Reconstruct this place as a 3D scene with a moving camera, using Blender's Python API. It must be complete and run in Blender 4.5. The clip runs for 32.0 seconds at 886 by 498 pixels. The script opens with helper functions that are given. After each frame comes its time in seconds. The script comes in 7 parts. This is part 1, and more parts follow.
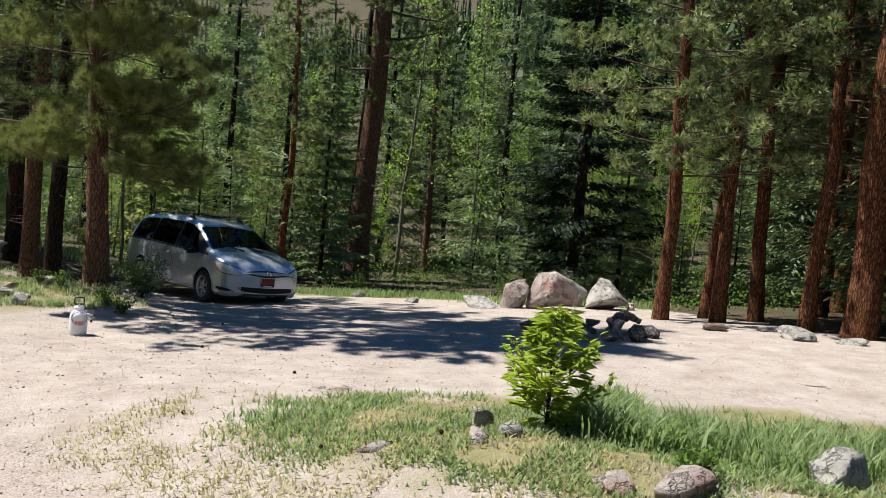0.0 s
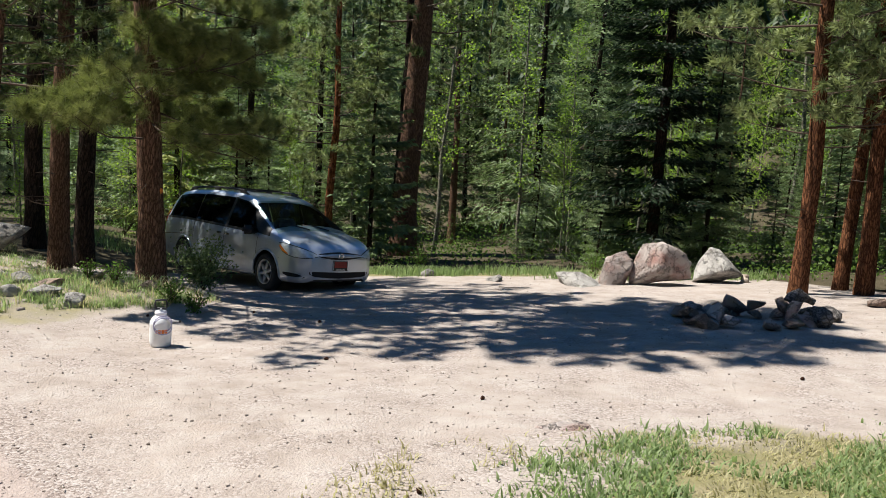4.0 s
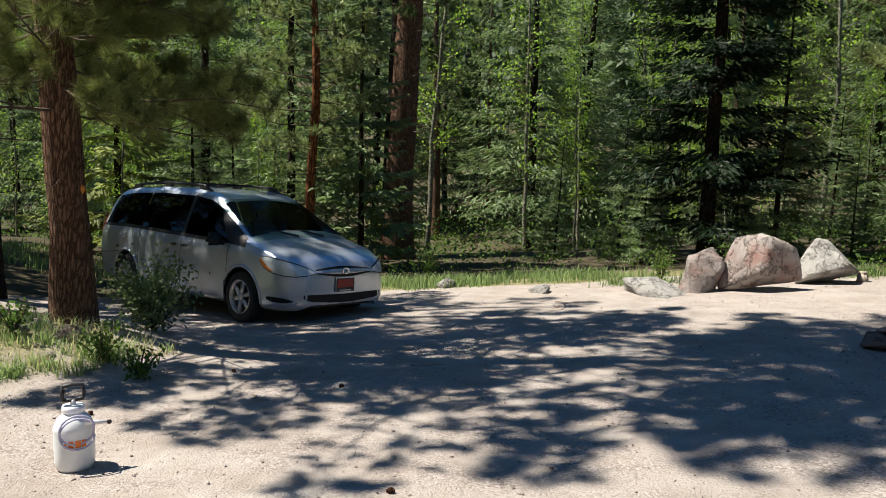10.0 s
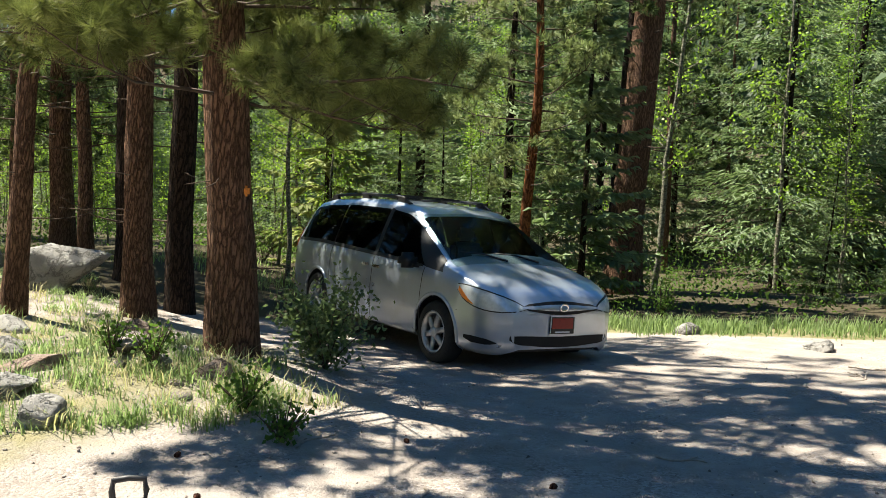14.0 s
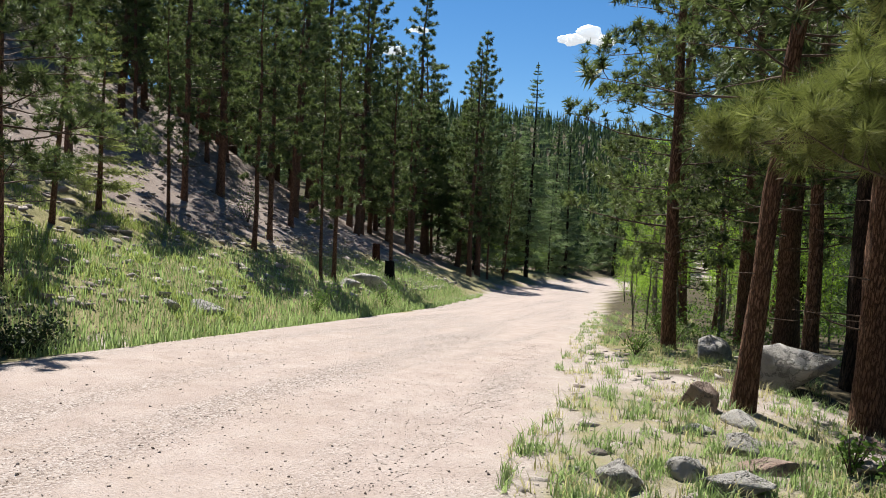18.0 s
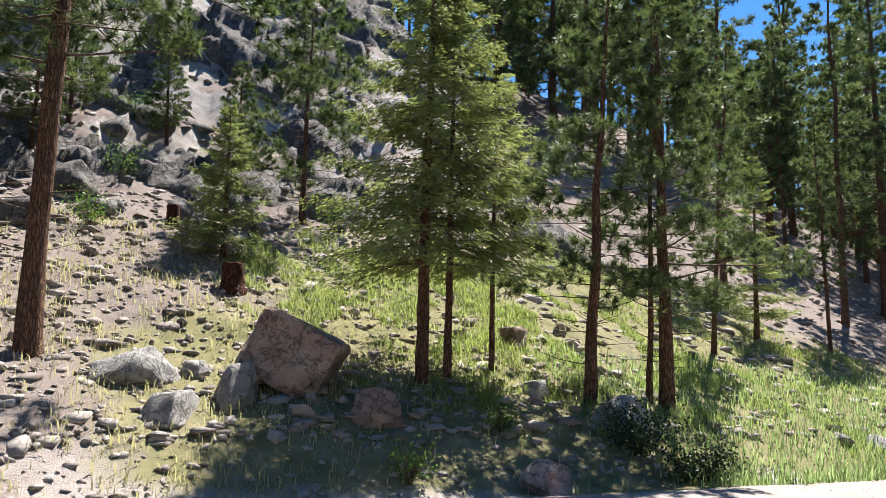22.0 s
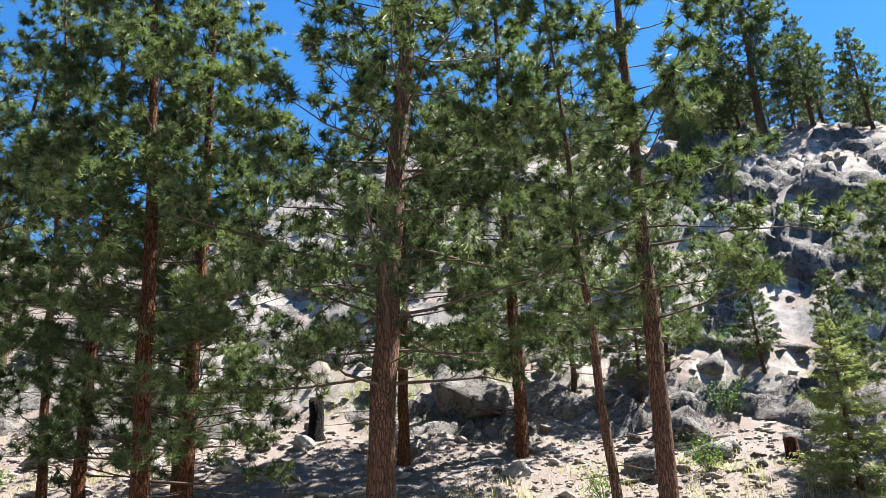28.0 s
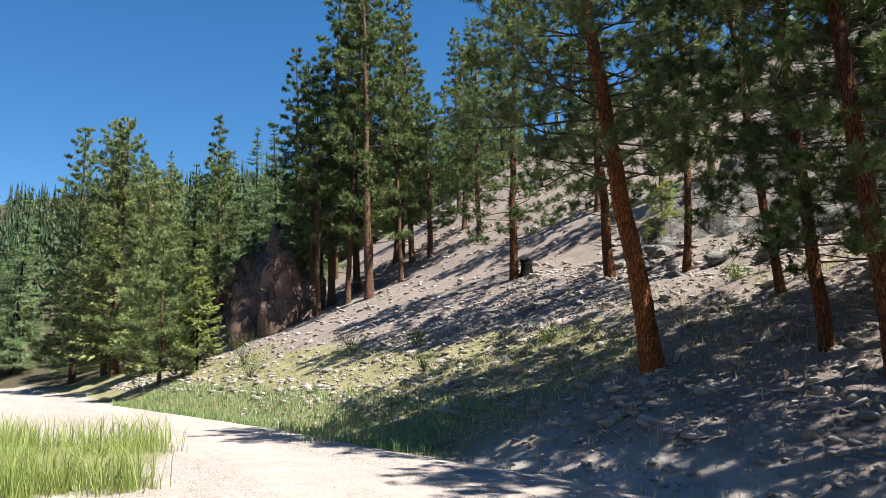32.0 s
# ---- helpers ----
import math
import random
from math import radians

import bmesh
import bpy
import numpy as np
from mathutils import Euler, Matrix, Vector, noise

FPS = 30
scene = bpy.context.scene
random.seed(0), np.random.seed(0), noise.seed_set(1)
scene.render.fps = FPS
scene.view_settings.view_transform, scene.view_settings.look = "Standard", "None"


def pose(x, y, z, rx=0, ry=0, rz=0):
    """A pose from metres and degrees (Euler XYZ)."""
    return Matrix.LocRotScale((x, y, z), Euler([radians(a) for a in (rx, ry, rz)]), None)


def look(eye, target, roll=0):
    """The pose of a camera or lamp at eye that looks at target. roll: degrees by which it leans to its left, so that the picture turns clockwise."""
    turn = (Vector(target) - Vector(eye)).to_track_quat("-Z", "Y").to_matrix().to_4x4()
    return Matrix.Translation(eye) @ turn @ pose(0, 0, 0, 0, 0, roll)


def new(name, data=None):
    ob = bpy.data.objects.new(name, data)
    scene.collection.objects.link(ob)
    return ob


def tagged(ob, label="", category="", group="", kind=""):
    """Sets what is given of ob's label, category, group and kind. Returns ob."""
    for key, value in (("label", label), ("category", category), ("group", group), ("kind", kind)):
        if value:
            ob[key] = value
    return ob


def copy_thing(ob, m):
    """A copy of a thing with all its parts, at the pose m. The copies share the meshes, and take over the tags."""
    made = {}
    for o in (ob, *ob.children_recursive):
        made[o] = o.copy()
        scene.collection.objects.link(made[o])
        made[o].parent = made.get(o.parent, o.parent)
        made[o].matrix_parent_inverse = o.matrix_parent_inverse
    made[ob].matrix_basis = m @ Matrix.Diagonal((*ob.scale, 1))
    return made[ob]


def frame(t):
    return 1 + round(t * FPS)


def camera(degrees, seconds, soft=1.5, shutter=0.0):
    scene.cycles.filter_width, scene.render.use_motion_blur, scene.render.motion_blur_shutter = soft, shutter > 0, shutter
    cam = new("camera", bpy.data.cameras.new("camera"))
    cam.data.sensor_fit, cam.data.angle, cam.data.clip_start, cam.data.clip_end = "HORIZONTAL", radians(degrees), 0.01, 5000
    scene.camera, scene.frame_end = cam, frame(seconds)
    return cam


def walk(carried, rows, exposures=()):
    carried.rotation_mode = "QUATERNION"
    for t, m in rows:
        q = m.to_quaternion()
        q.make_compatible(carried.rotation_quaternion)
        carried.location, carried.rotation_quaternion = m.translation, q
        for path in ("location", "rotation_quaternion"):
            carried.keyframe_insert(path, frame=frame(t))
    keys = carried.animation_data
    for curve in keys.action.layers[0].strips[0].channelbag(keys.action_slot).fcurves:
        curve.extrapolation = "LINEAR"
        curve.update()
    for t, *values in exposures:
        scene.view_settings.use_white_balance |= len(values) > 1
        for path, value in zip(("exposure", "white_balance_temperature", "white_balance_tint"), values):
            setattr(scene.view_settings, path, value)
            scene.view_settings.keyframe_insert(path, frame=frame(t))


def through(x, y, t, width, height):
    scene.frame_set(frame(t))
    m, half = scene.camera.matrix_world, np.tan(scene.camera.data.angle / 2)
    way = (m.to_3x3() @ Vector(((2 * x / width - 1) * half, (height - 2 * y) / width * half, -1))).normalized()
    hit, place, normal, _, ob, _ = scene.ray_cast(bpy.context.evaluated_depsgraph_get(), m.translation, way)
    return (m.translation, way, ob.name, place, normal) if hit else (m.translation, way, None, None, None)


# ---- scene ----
cam = camera(58.1, 32.0, 0.7)
PATH = [
    (0, (0.0, 0.0, 1.813), (-0.0, 1.994, 1.66), 5.11),
    (0.5, (-0.276, 0.189, 1.789), (-0.366, 2.178, 1.6), 3.95),
    (1, (-0.597, 0.44, 1.745), (-0.747, 2.424, 1.54), 4.04),
    (1.5, (-0.927, 0.697, 1.716), (-1.05, 2.681, 1.497), 3.85),
    (2, (-1.149, 0.99, 1.715), (-1.251, 2.975, 1.494), 3.45),
    (2.5, (-1.32, 1.26, 1.712), (-1.36, 3.246, 1.485), 3.74),
    (3, (-1.577, 1.532, 1.692), (-1.564, 3.518, 1.463), 3.20),
    (3.5, (-1.829, 1.852, 1.68), (-1.801, 3.838, 1.447), 3.19),
    (5.5, (-2.518, 3.143, 1.588), (-2.391, 5.121, 1.324), 3.28),
    (6, (-2.66, 3.516, 1.571), (-2.5, 5.491, 1.303), 2.95),
    (6.5, (-2.763, 3.931, 1.558), (-2.583, 5.904, 1.285), 3.49),
    (7, (-2.9, 4.309, 1.528), (-2.697, 6.279, 1.246), 3.16),
    (7.5, (-3.027, 4.659, 1.512), (-2.804, 6.625, 1.219), 1.71),
    (8, (-3.099, 5.017, 1.49), (-2.852, 6.98, 1.195), 1.50),
    (8.5, (-3.174, 5.327, 1.451), (-2.903, 7.287, 1.157), 0.93),
    (9, (-3.158, 5.631, 1.408), (-2.92, 7.603, 1.175), 0.97),
    (9.5, (-3.084, 5.86, 1.398), (-2.927, 7.838, 1.152), 1.53),
    (10, (-3.056, 6.048, 1.359), (-2.91, 8.026, 1.103), 1.57),
    (10.5, (-3.089, 6.312, 1.309), (-3.019, 8.297, 1.073), 1.22),
    (11, (-3.047, 6.604, 1.242), (-3.123, 8.587, 0.996), 1.76),
    (11.5, (-3.039, 6.93, 1.227), (-3.135, 8.912, 0.971), 2.52),
    (12, (-3.108, 7.307, 1.189), (-3.175, 9.291, 0.939), 1.88),
    (12.5, (-3.128, 7.664, 1.138), (-3.308, 9.639, 0.886), 1.92),
    (13, (-3.152, 7.946, 1.134), (-3.495, 9.904, 0.908), 2.14),
    (13.5, (-3.21, 8.13, 1.095), (-3.555, 10.088, 0.875), 1.96),
    (14, (-3.211, 8.218, 1.098), (-3.602, 10.168, 0.893), 2.46),
    (14.5, (-3.234, 8.241, 1.097), (-3.844, 10.133, 0.877), 2.08),
    (15, (-3.295, 8.253, 1.099), (-4.174, 10.037, 0.884), 1.17),
    (15.5, (-3.333, 8.258, 1.102), (-4.511, 9.869, 0.977), 0.58),
    (17.5, (-3.465, 8.2, 1.132), (-5.126, 9.313, 1.084), 3.18),
    (18, (-3.491, 8.188, 1.128), (-5.218, 9.195, 1.082), 3.20),
    (18.5, (-3.504, 8.174, 1.128), (-5.266, 9.12, 1.073), 3.40),
    (19, (-3.517, 8.167, 1.119), (-5.298, 9.077, 1.061), 3.65),
    (19.5, (-3.54, 8.164, 1.108), (-5.354, 9.005, 1.042), 3.57),
    (20, (-3.598, 8.144, 1.1), (-5.484, 8.805, 1.025), 3.15),
    (20.5, (-3.632, 8.154, 1.102), (-5.602, 8.496, 1.031), 3.00),
    (21, (-3.684, 8.151, 1.105), (-5.682, 8.096, 1.186), 2.18),
    (21.5, (-3.703, 8.121, 1.111), (-5.671, 7.821, 1.307), 1.67),
    (22, (-3.706, 8.107, 1.114), (-5.632, 7.612, 1.326), 1.23),
    (22.5, (-3.72, 8.077, 1.119), (-5.588, 7.394, 1.333), 1.01),
    (23, (-3.732, 8.059, 1.133), (-5.5, 7.178, 1.444), 0.01),
    (23.5, (-3.747, 8.043, 1.152), (-5.426, 7.031, 1.548), -0.89),
    (24, (-3.744, 8.033, 1.165), (-5.334, 6.934, 1.679), -1.51),
    (24.5, (-3.751, 8.014, 1.175), (-5.235, 6.816, 1.777), -1.01),
    (25, (-3.764, 8.006, 1.185), (-5.136, 6.722, 1.869), -0.90),
    (25.5, (-3.775, 8.01, 1.191), (-5.061, 6.696, 1.977), -1.40),
    (27.5, (-3.701, 7.992, 1.392), (-4.809, 6.505, 2.14), -2.48),
    (28, (-3.684, 7.955, 1.405), (-4.733, 6.427, 2.155), -1.81),
    (28.5, (-3.681, 7.922, 1.412), (-4.425, 6.224, 2.164), 0.05),
    (29, (-3.672, 7.875, 1.417), (-4.138, 6.083, 2.172), 0.18),
    (29.5, (-3.644, 7.835, 1.417), (-3.854, 5.998, 2.178), -0.75),
    (30, (-3.616, 7.797, 1.414), (-3.654, 5.927, 2.124), -1.21),
    (30.5, (-3.599, 7.759, 1.406), (-3.456, 5.868, 2.044), -1.45),
    (31, (-3.575, 7.726, 1.4), (-3.255, 5.84, 1.985), -1.92),
    (31.5, (-3.566, 7.709, 1.398), (-3.168, 5.794, 1.813), -1.53),
    (32, (-3.561, 7.722, 1.4), (-3.076, 5.806, 1.704), -1.39),
]
walk(cam, [(t, look(eye, target, roll)) for t, eye, target, roll in PATH], [(0, 0.9, 6550, 10), (8, 0.9, 6550, 10), (11, 1.05, 6850, 7), (13, 1.5, 6950, 5), (14, 1.55, 6950, 5), (15, 1.4, 6950, 5), (18, 0.9, 6500, 10), (20, 0.9, 6450, 10),
           (22.2, 1.62, 6350, 12), (24, 2.1, 6200, 11), (25.5, 2.1, 6100, 10), (28, 2.1, 6300, 10), (30, 1.95, 6400, 2), (31.2, 1.75, 6500, 5), (32, 1.4, 6450, 8)])
# ---- the lie of the land: s runs along the road, n across it ----
US, UN = (-0.6816, 0.7317), (0.7317, 0.6816)


def vnoise(x, y, seed=0):
    """Smooth value noise in the plane, about -1 to 1."""
    x, y = np.asarray(x, float), np.asarray(y, float)
    xi, yi = np.floor(x), np.floor(y)
    fx, fy = x - xi, y - yi
    fx, fy = fx * fx * (3 - 2 * fx), fy * fy * (3 - 2 * fy)

    def h(a, b):
        v = np.sin(a * 127.1 + b * 311.7 + seed * 74.7) * 43758.5453
        return (v - np.floor(v)) * 2 - 1
    return (h(xi, yi) * (1 - fx) + h(xi + 1, yi) * fx) * (1 - fy) + (h(xi, yi + 1) * (1 - fx) + h(xi + 1, yi + 1) * fx) * fy


def fbm(x, y, seed=0, octaves=4):
    return sum(vnoise(x * 2**k, y * 2**k, seed + 7 * k) / 2**k for k in range(octaves))


def smooth(a, b, v):
    u = np.clip((np.asarray(v, float) - a) / (b - a), 0, 1)
    return u * u * (3 - 2 * u)


def bump(x, y, cx, cy, r):
    return np.exp(-((x - cx) ** 2 + (y - cy) ** 2) / r**2)


def road_frame(x, y):
    """Along the road, the distance from its middle line, its height and half its width."""
    s, n = US[0] * x + US[1] * y, UN[0] * x + UN[1] * y
    nc = np.interp(s, [-170, -62, -22, -10, 0, 10, 16, 37, 66, 90, 130], [75, 4, 1.5, 0, -0.8, -1.3, -1.2, -3, -5.3, -3, 8])
    zr = np.interp(s, [-60, -22, -10, 0, 8, 16, 37, 66, 130], [0.8, 0.5, 0.3, 0.05, -0.45, -0.62, -1.75, -2.7, -4])
    half = np.interp(s, [-20, -5, 8, 16, 30], [2.3, 2.3, 2.9, 2.8, 2.6])
    return s, n - nc, zr, half


def height(x, y):
    """The ground's height without its fine relief."""
    x, y = np.asarray(x, float), np.asarray(y, float)
    s, d, zr, half = road_frame(x, y)
    # the hill across the road, with its cliff
    q = -d - half
    cliff = smooth(-12, -2, s) * (1 - smooth(19, 27, s))
    gentle = np.interp(q, [0, 0.7, 2.2, 4, 12, 20, 30, 80, 200, 700], [0, -0.12, 0.55, 1.3, 4.8, 10.2, 17.2, 38, 72, 122])
    steep = np.interp(q, [0, 0.7, 2.2, 4, 12, 15, 20, 26, 32, 80, 200, 700], [0, -0.1, 0.6, 1.3, 4.9, 7.4, 13.4, 19.0, 21.6, 43, 74, 122])
    gentle = np.where(q > 3, gentle * (1 - 0.62 * smooth(36, 90, s) - 0.35 * smooth(-26, -80, s)), gentle)
    hill = zr + gentle * (1 - cliff) + steep * cliff
    # the clearing and the valley on the near side
    p = d - half
    plane = np.interp(y, [-40, 0, 5, 9, 14, 18, 21, 26, 33, 60], [0.4, 0.12, 0.04, -0.44, -0.71, -0.97, -1.2, -1.42, -2.7, -3.2])
    plane = plane + 0.06 * (np.clip(x, -6, 9) + 2.5) * smooth(6, 11, y)
    plane = plane + 0.32 * bump(x, y, -8.0, 13.2, 2.6) + 0.24 * bump(x, y, -6.4, 14.3, 1.1) + 0.12 * bump(x, y, 0.6, 5.6, 1.6)
    w = smooth(25, 45, s)
    plane = plane * (1 - w) + (zr - 0.9) * w
    w = smooth(-7.5, -12, x) * smooth(14, 8, p) * smooth(8, 12, y)
    plane = plane * (1 - w) + (zr + 0.1) * w
    near = zr + (plane - zr) * smooth(0, 2.2, p) + np.interp(p, [0, 30, 40, 90, 300, 700], [0, 0, 2.0, 24, 110, 190])
    z = np.where(d < 0, np.where(q > 0, hill, zr), np.where(p > 0, near, zr))
    # the far ridge that closes the valley
    ridge = 46 * np.exp(-((s - 420) / 150) ** 2) + 60 * np.exp(-((s + 420) / 150) ** 2)
    return z + ridge * smooth(0, 60, np.abs(s) - 90)


def ground_z(x, y):
    """The ground with its relief."""
    s, d, zr, half = road_frame(np.asarray(x, float), np.asarray(y, float))
    q, p = -d - half, d - half
    rough = 0.015 + 0.10 * smooth(1, 4, q) + 0.5 * smooth(10, 15, q) * smooth(-12, -2, s) * (1 - smooth(19, 27, s)) + 0.05 * smooth(14, 22, p)
    bed = 0.5 * rough * fbm(np.asarray(x) * 0.9, np.asarray(y) * 0.9, 3)
    steps = smooth(10, 14, q) * smooth(-12, -2, s) * (1 - smooth(19, 27, s)) * smooth(60, 30, q)
    crag = 0.35 * steps * (1.6 * np.abs(fbm(np.asarray(x) * 0.33, np.asarray(y) * 0.33, 9)) + 0.7 * np.abs(vnoise(np.asarray(x) * 0.9, np.asarray(y) * 0.9, 5)) + 0.4 * np.abs(vnoise(np.asarray(x) * 2.1, np.asarray(y) * 2.1, 6)))
    return height(x, y) + bed + crag

# ---- sky, sun ----
SUN_AZ, SUN_EL = (-0.98, 0.2), 60.0
world = bpy.data.worlds.new("sky")
scene.world = world
world.use_nodes = True
wn = world.node_tree.nodes
sky = wn.new("ShaderNodeTexSky")
sky.sky_type, sky.sun_disc = "NISHITA", False
sky.sun_elevation, sky.sun_rotation = radians(SUN_EL), math.atan2(SUN_AZ[0], SUN_AZ[1])
sky.altitude, sky.air_density, sky.dust_density, sky.ozone_density = 1200, 1.0, 0.15, 2.6
wn["Background"].inputs["Strength"].default_value = 0.062
deep = wn.new("ShaderNodeHueSaturation")
deep.inputs["Saturation"].default_value = 1.3
world.node_tree.links.new(sky.outputs["Color"], deep.inputs["Color"])
world.node_tree.links.new(deep.outputs["Color"], wn["Background"].inputs["Color"])
sun = new("sun", bpy.data.lights.new("sun", "SUN"))
sun.data.energy, sun.data.angle, sun.data.color = 5.0, radians(0.53), (1.0, 0.95, 0.87)
ce = math.cos(radians(SUN_EL))
sun.matrix_world = look((SUN_AZ[0] * ce * 60, SUN_AZ[1] * ce * 60, 60 * math.sin(radians(SUN_EL))), (0, 0, 0))

rng = np.random.default_rng(7)


# ---- materials ----
def material(name):
    m = bpy.data.materials.new(name)
    m.use_nodes = True
    nt = m.node_tree
    return m, nt, nt.nodes, nt.nodes["Principled BSDF"]


def node(nt, kind, **inputs):
    nd = nt.nodes.new(kind)
    for k, v in inputs.items():
        nd.inputs[k.replace("_", " ")].default_value = v
    return nd


def noise_tex(nt, scale, detail=4, rough=0.6, vec=None, dist=0.0):
    nd = nt.nodes.new("ShaderNodeTexNoise")
    nd.inputs["Scale"].default_value, nd.inputs["Detail"].default_value = scale, detail
    nd.inputs["Roughness"].default_value, nd.inputs["Distortion"].default_value = rough, dist
    if vec is not None:
        nt.links.new(vec, nd.inputs["Vector"])
    return nd.outputs["Fac"]


def ramp(nt, fac, stops):
    nd = nt.nodes.new("ShaderNodeValToRGB")
    el = nd.color_ramp.elements
    while len(el) < len(stops):
        el.new(0.5)
    for e, (p, c) in zip(el, stops):
        e.position, e.color = p, (*c, 1)
    nt.links.new(fac, nd.inputs["Fac"])
    return nd.outputs["Color"]


def mix(nt, fac, a, b, blend="MIX"):
    nd = nt.nodes.new("ShaderNodeMix")
    nd.data_type, nd.blend_type = "RGBA", blend
    for sock, v in ((nd.inputs[0], fac), (nd.inputs[6], a), (nd.inputs[7], b)):
        if isinstance(v, (int, float)):
            sock.default_value = v
        elif isinstance(v, tuple):
            sock.default_value = (*v, 1)
        else:
            nt.links.new(v, sock)
    return nd.outputs[2]


def maths(nt, op, a, b=0.0, clamp=False):
    nd = nt.nodes.new("ShaderNodeMath")
    nd.operation, nd.use_clamp = op, clamp
    for sock, v in zip(nd.inputs, (a, b)):
        if isinstance(v, (int, float)):
            sock.default_value = v
        else:
            nt.links.new(v, sock)
    return nd.outputs[0]


def bumped(nt, bsdf, heights, strength=0.5, distance=0.02):
    nd = nt.nodes.new("ShaderNodeBump")
    nd.inputs["Strength"].default_value, nd.inputs["Distance"].default_value = strength, distance
    nt.links.new(heights, nd.inputs["Height"])
    nt.links.new(nd.outputs["Normal"], bsdf.inputs["Normal"])


def object_space(nt, scale=(1, 1, 1)):
    tc = nt.nodes.new("ShaderNodeTexCoord")
    mp = nt.nodes.new("ShaderNodeMapping")
    mp.inputs["Scale"].default_value = scale
    nt.links.new(tc.outputs["Object"], mp.inputs["Vector"])
    return mp.outputs["Vector"]


def simple(name, colour, rough=0.5, metal=0.0, spread=0.12, scale=30.0, bump_by=0.0):
    """A plain surface with a slight unevenness of tone."""
    m, nt, nodes, b = material(name)
    v = object_space(nt)
    n1 = noise_tex(nt, scale, 5, 0.65, v)
    lo, hi = tuple(c * (1 - spread) for c in colour), tuple(min(1, c * (1 + spread)) for c in colour)
    nt.links.new(ramp(nt, n1, [(0.3, lo), (0.7, hi)]), b.inputs["Base Color"])
    b.inputs["Roughness"].default_value, b.inputs["Metallic"].default_value = rough, metal
    if bump_by:
        bumped(nt, b, n1, 0.6, bump_by)
    return m


def bark_material(name, dark, light, sx=15.0, sz=3.4, depth=0.025):
    """Furrowed bark: tall plates between dark cracks."""
    m, nt, nodes, b = material(name)
    v = object_space(nt, (sx, sx, sz))
    vo = nt.nodes.new("ShaderNodeTexVoronoi")
    vo.feature = "DISTANCE_TO_EDGE"
    vo.inputs["Scale"].default_value = 1.5
    wob = noise_tex(nt, 2.2, 3, 0.6, v)
    mp = nt.nodes.new("ShaderNodeVectorMath")
    mp.operation = "ADD"
    nt.links.new(v, mp.inputs[0])
    cb = nt.nodes.new("ShaderNodeCombineXYZ")
    for k in range(3):
        nt.links.new(wob, cb.inputs[k])
    nt.links.new(cb.outputs[0], mp.inputs[1])
    nt.links.new(mp.outputs[0], vo.inputs["Vector"])
    crack = maths(nt, "MULTIPLY", vo.outputs["Distance"], 5.0, True)
    fine = noise_tex(nt, 6.0, 6, 0.7, v)
    tone = ramp(nt, fine, [(0.25, dark), (0.55, tuple((a + c) / 2 for a, c in zip(dark, light))), (0.8, light)])
    big = noise_tex(nt, 0.25, 2, 0.5, v)
    tone = mix(nt, maths(nt, "MULTIPLY", big, 0.5), tone, tuple(c * 0.55 for c in dark))
    col = mix(nt, crack, tuple(c * 0.45 for c in dark), tone)
    nt.links.new(col, b.inputs["Base Color"])
    b.inputs["Roughness"].default_value, b.inputs["Specular IOR Level"].default_value = 0.9, 0.12
    bumped(nt, b, maths(nt, "ADD", crack, maths(nt, "MULTIPLY", fine, 0.5)), 0.9, depth)
    return m


def leaf_material(name, dark, light, rough=0.5, through=0.5, by_branch=False):
    """Foliage that lets some light through; the tone varies tuft by tuft (or branch by branch) and tree by tree."""
    m, nt, nodes, b = material(name)
    geo = nt.nodes.new("ShaderNodeNewGeometry")
    info = nt.nodes.new("ShaderNodeObjectInfo")
    f = maths(nt, "ADD", maths(nt, "MULTIPLY", geo.outputs["Random Per Island"], 0.3 if by_branch else 0.75), maths(nt, "MULTIPLY", info.outputs["Random"], 0.25))
    if by_branch:
        at = nt.nodes.new("ShaderNodeAttribute")
        at.attribute_name = "tone"
        f = maths(nt, "ADD", f, maths(nt, "MULTIPLY", at.outputs["Fac"], 0.45))
    col = ramp(nt, f, [(0.0, dark), (0.55, tuple((a + c) / 2 for a, c in zip(dark, light))), (1.0, light)])
    nt.links.new(col, b.inputs["Base Color"])
    b.inputs["Roughness"].default_value, b.inputs["Specular IOR Level"].default_value = rough, 0.2
    tr = nt.nodes.new("ShaderNodeBsdfTranslucent")
    nt.links.new(mix(nt, 0.4, col, (light[0] * 1.2, light[1] * 1.35, light[2] * 0.75)), tr.inputs["Color"])
    mx = nt.nodes.new("ShaderNodeMixShader")
    mx.inputs[0].default_value = through
    nt.links.new(b.outputs[0], mx.inputs[1])
    nt.links.new(tr.outputs[0], mx.inputs[2])
    nt.links.new(mx.outputs[0], nodes["Material Output"].inputs["Surface"])
    return m


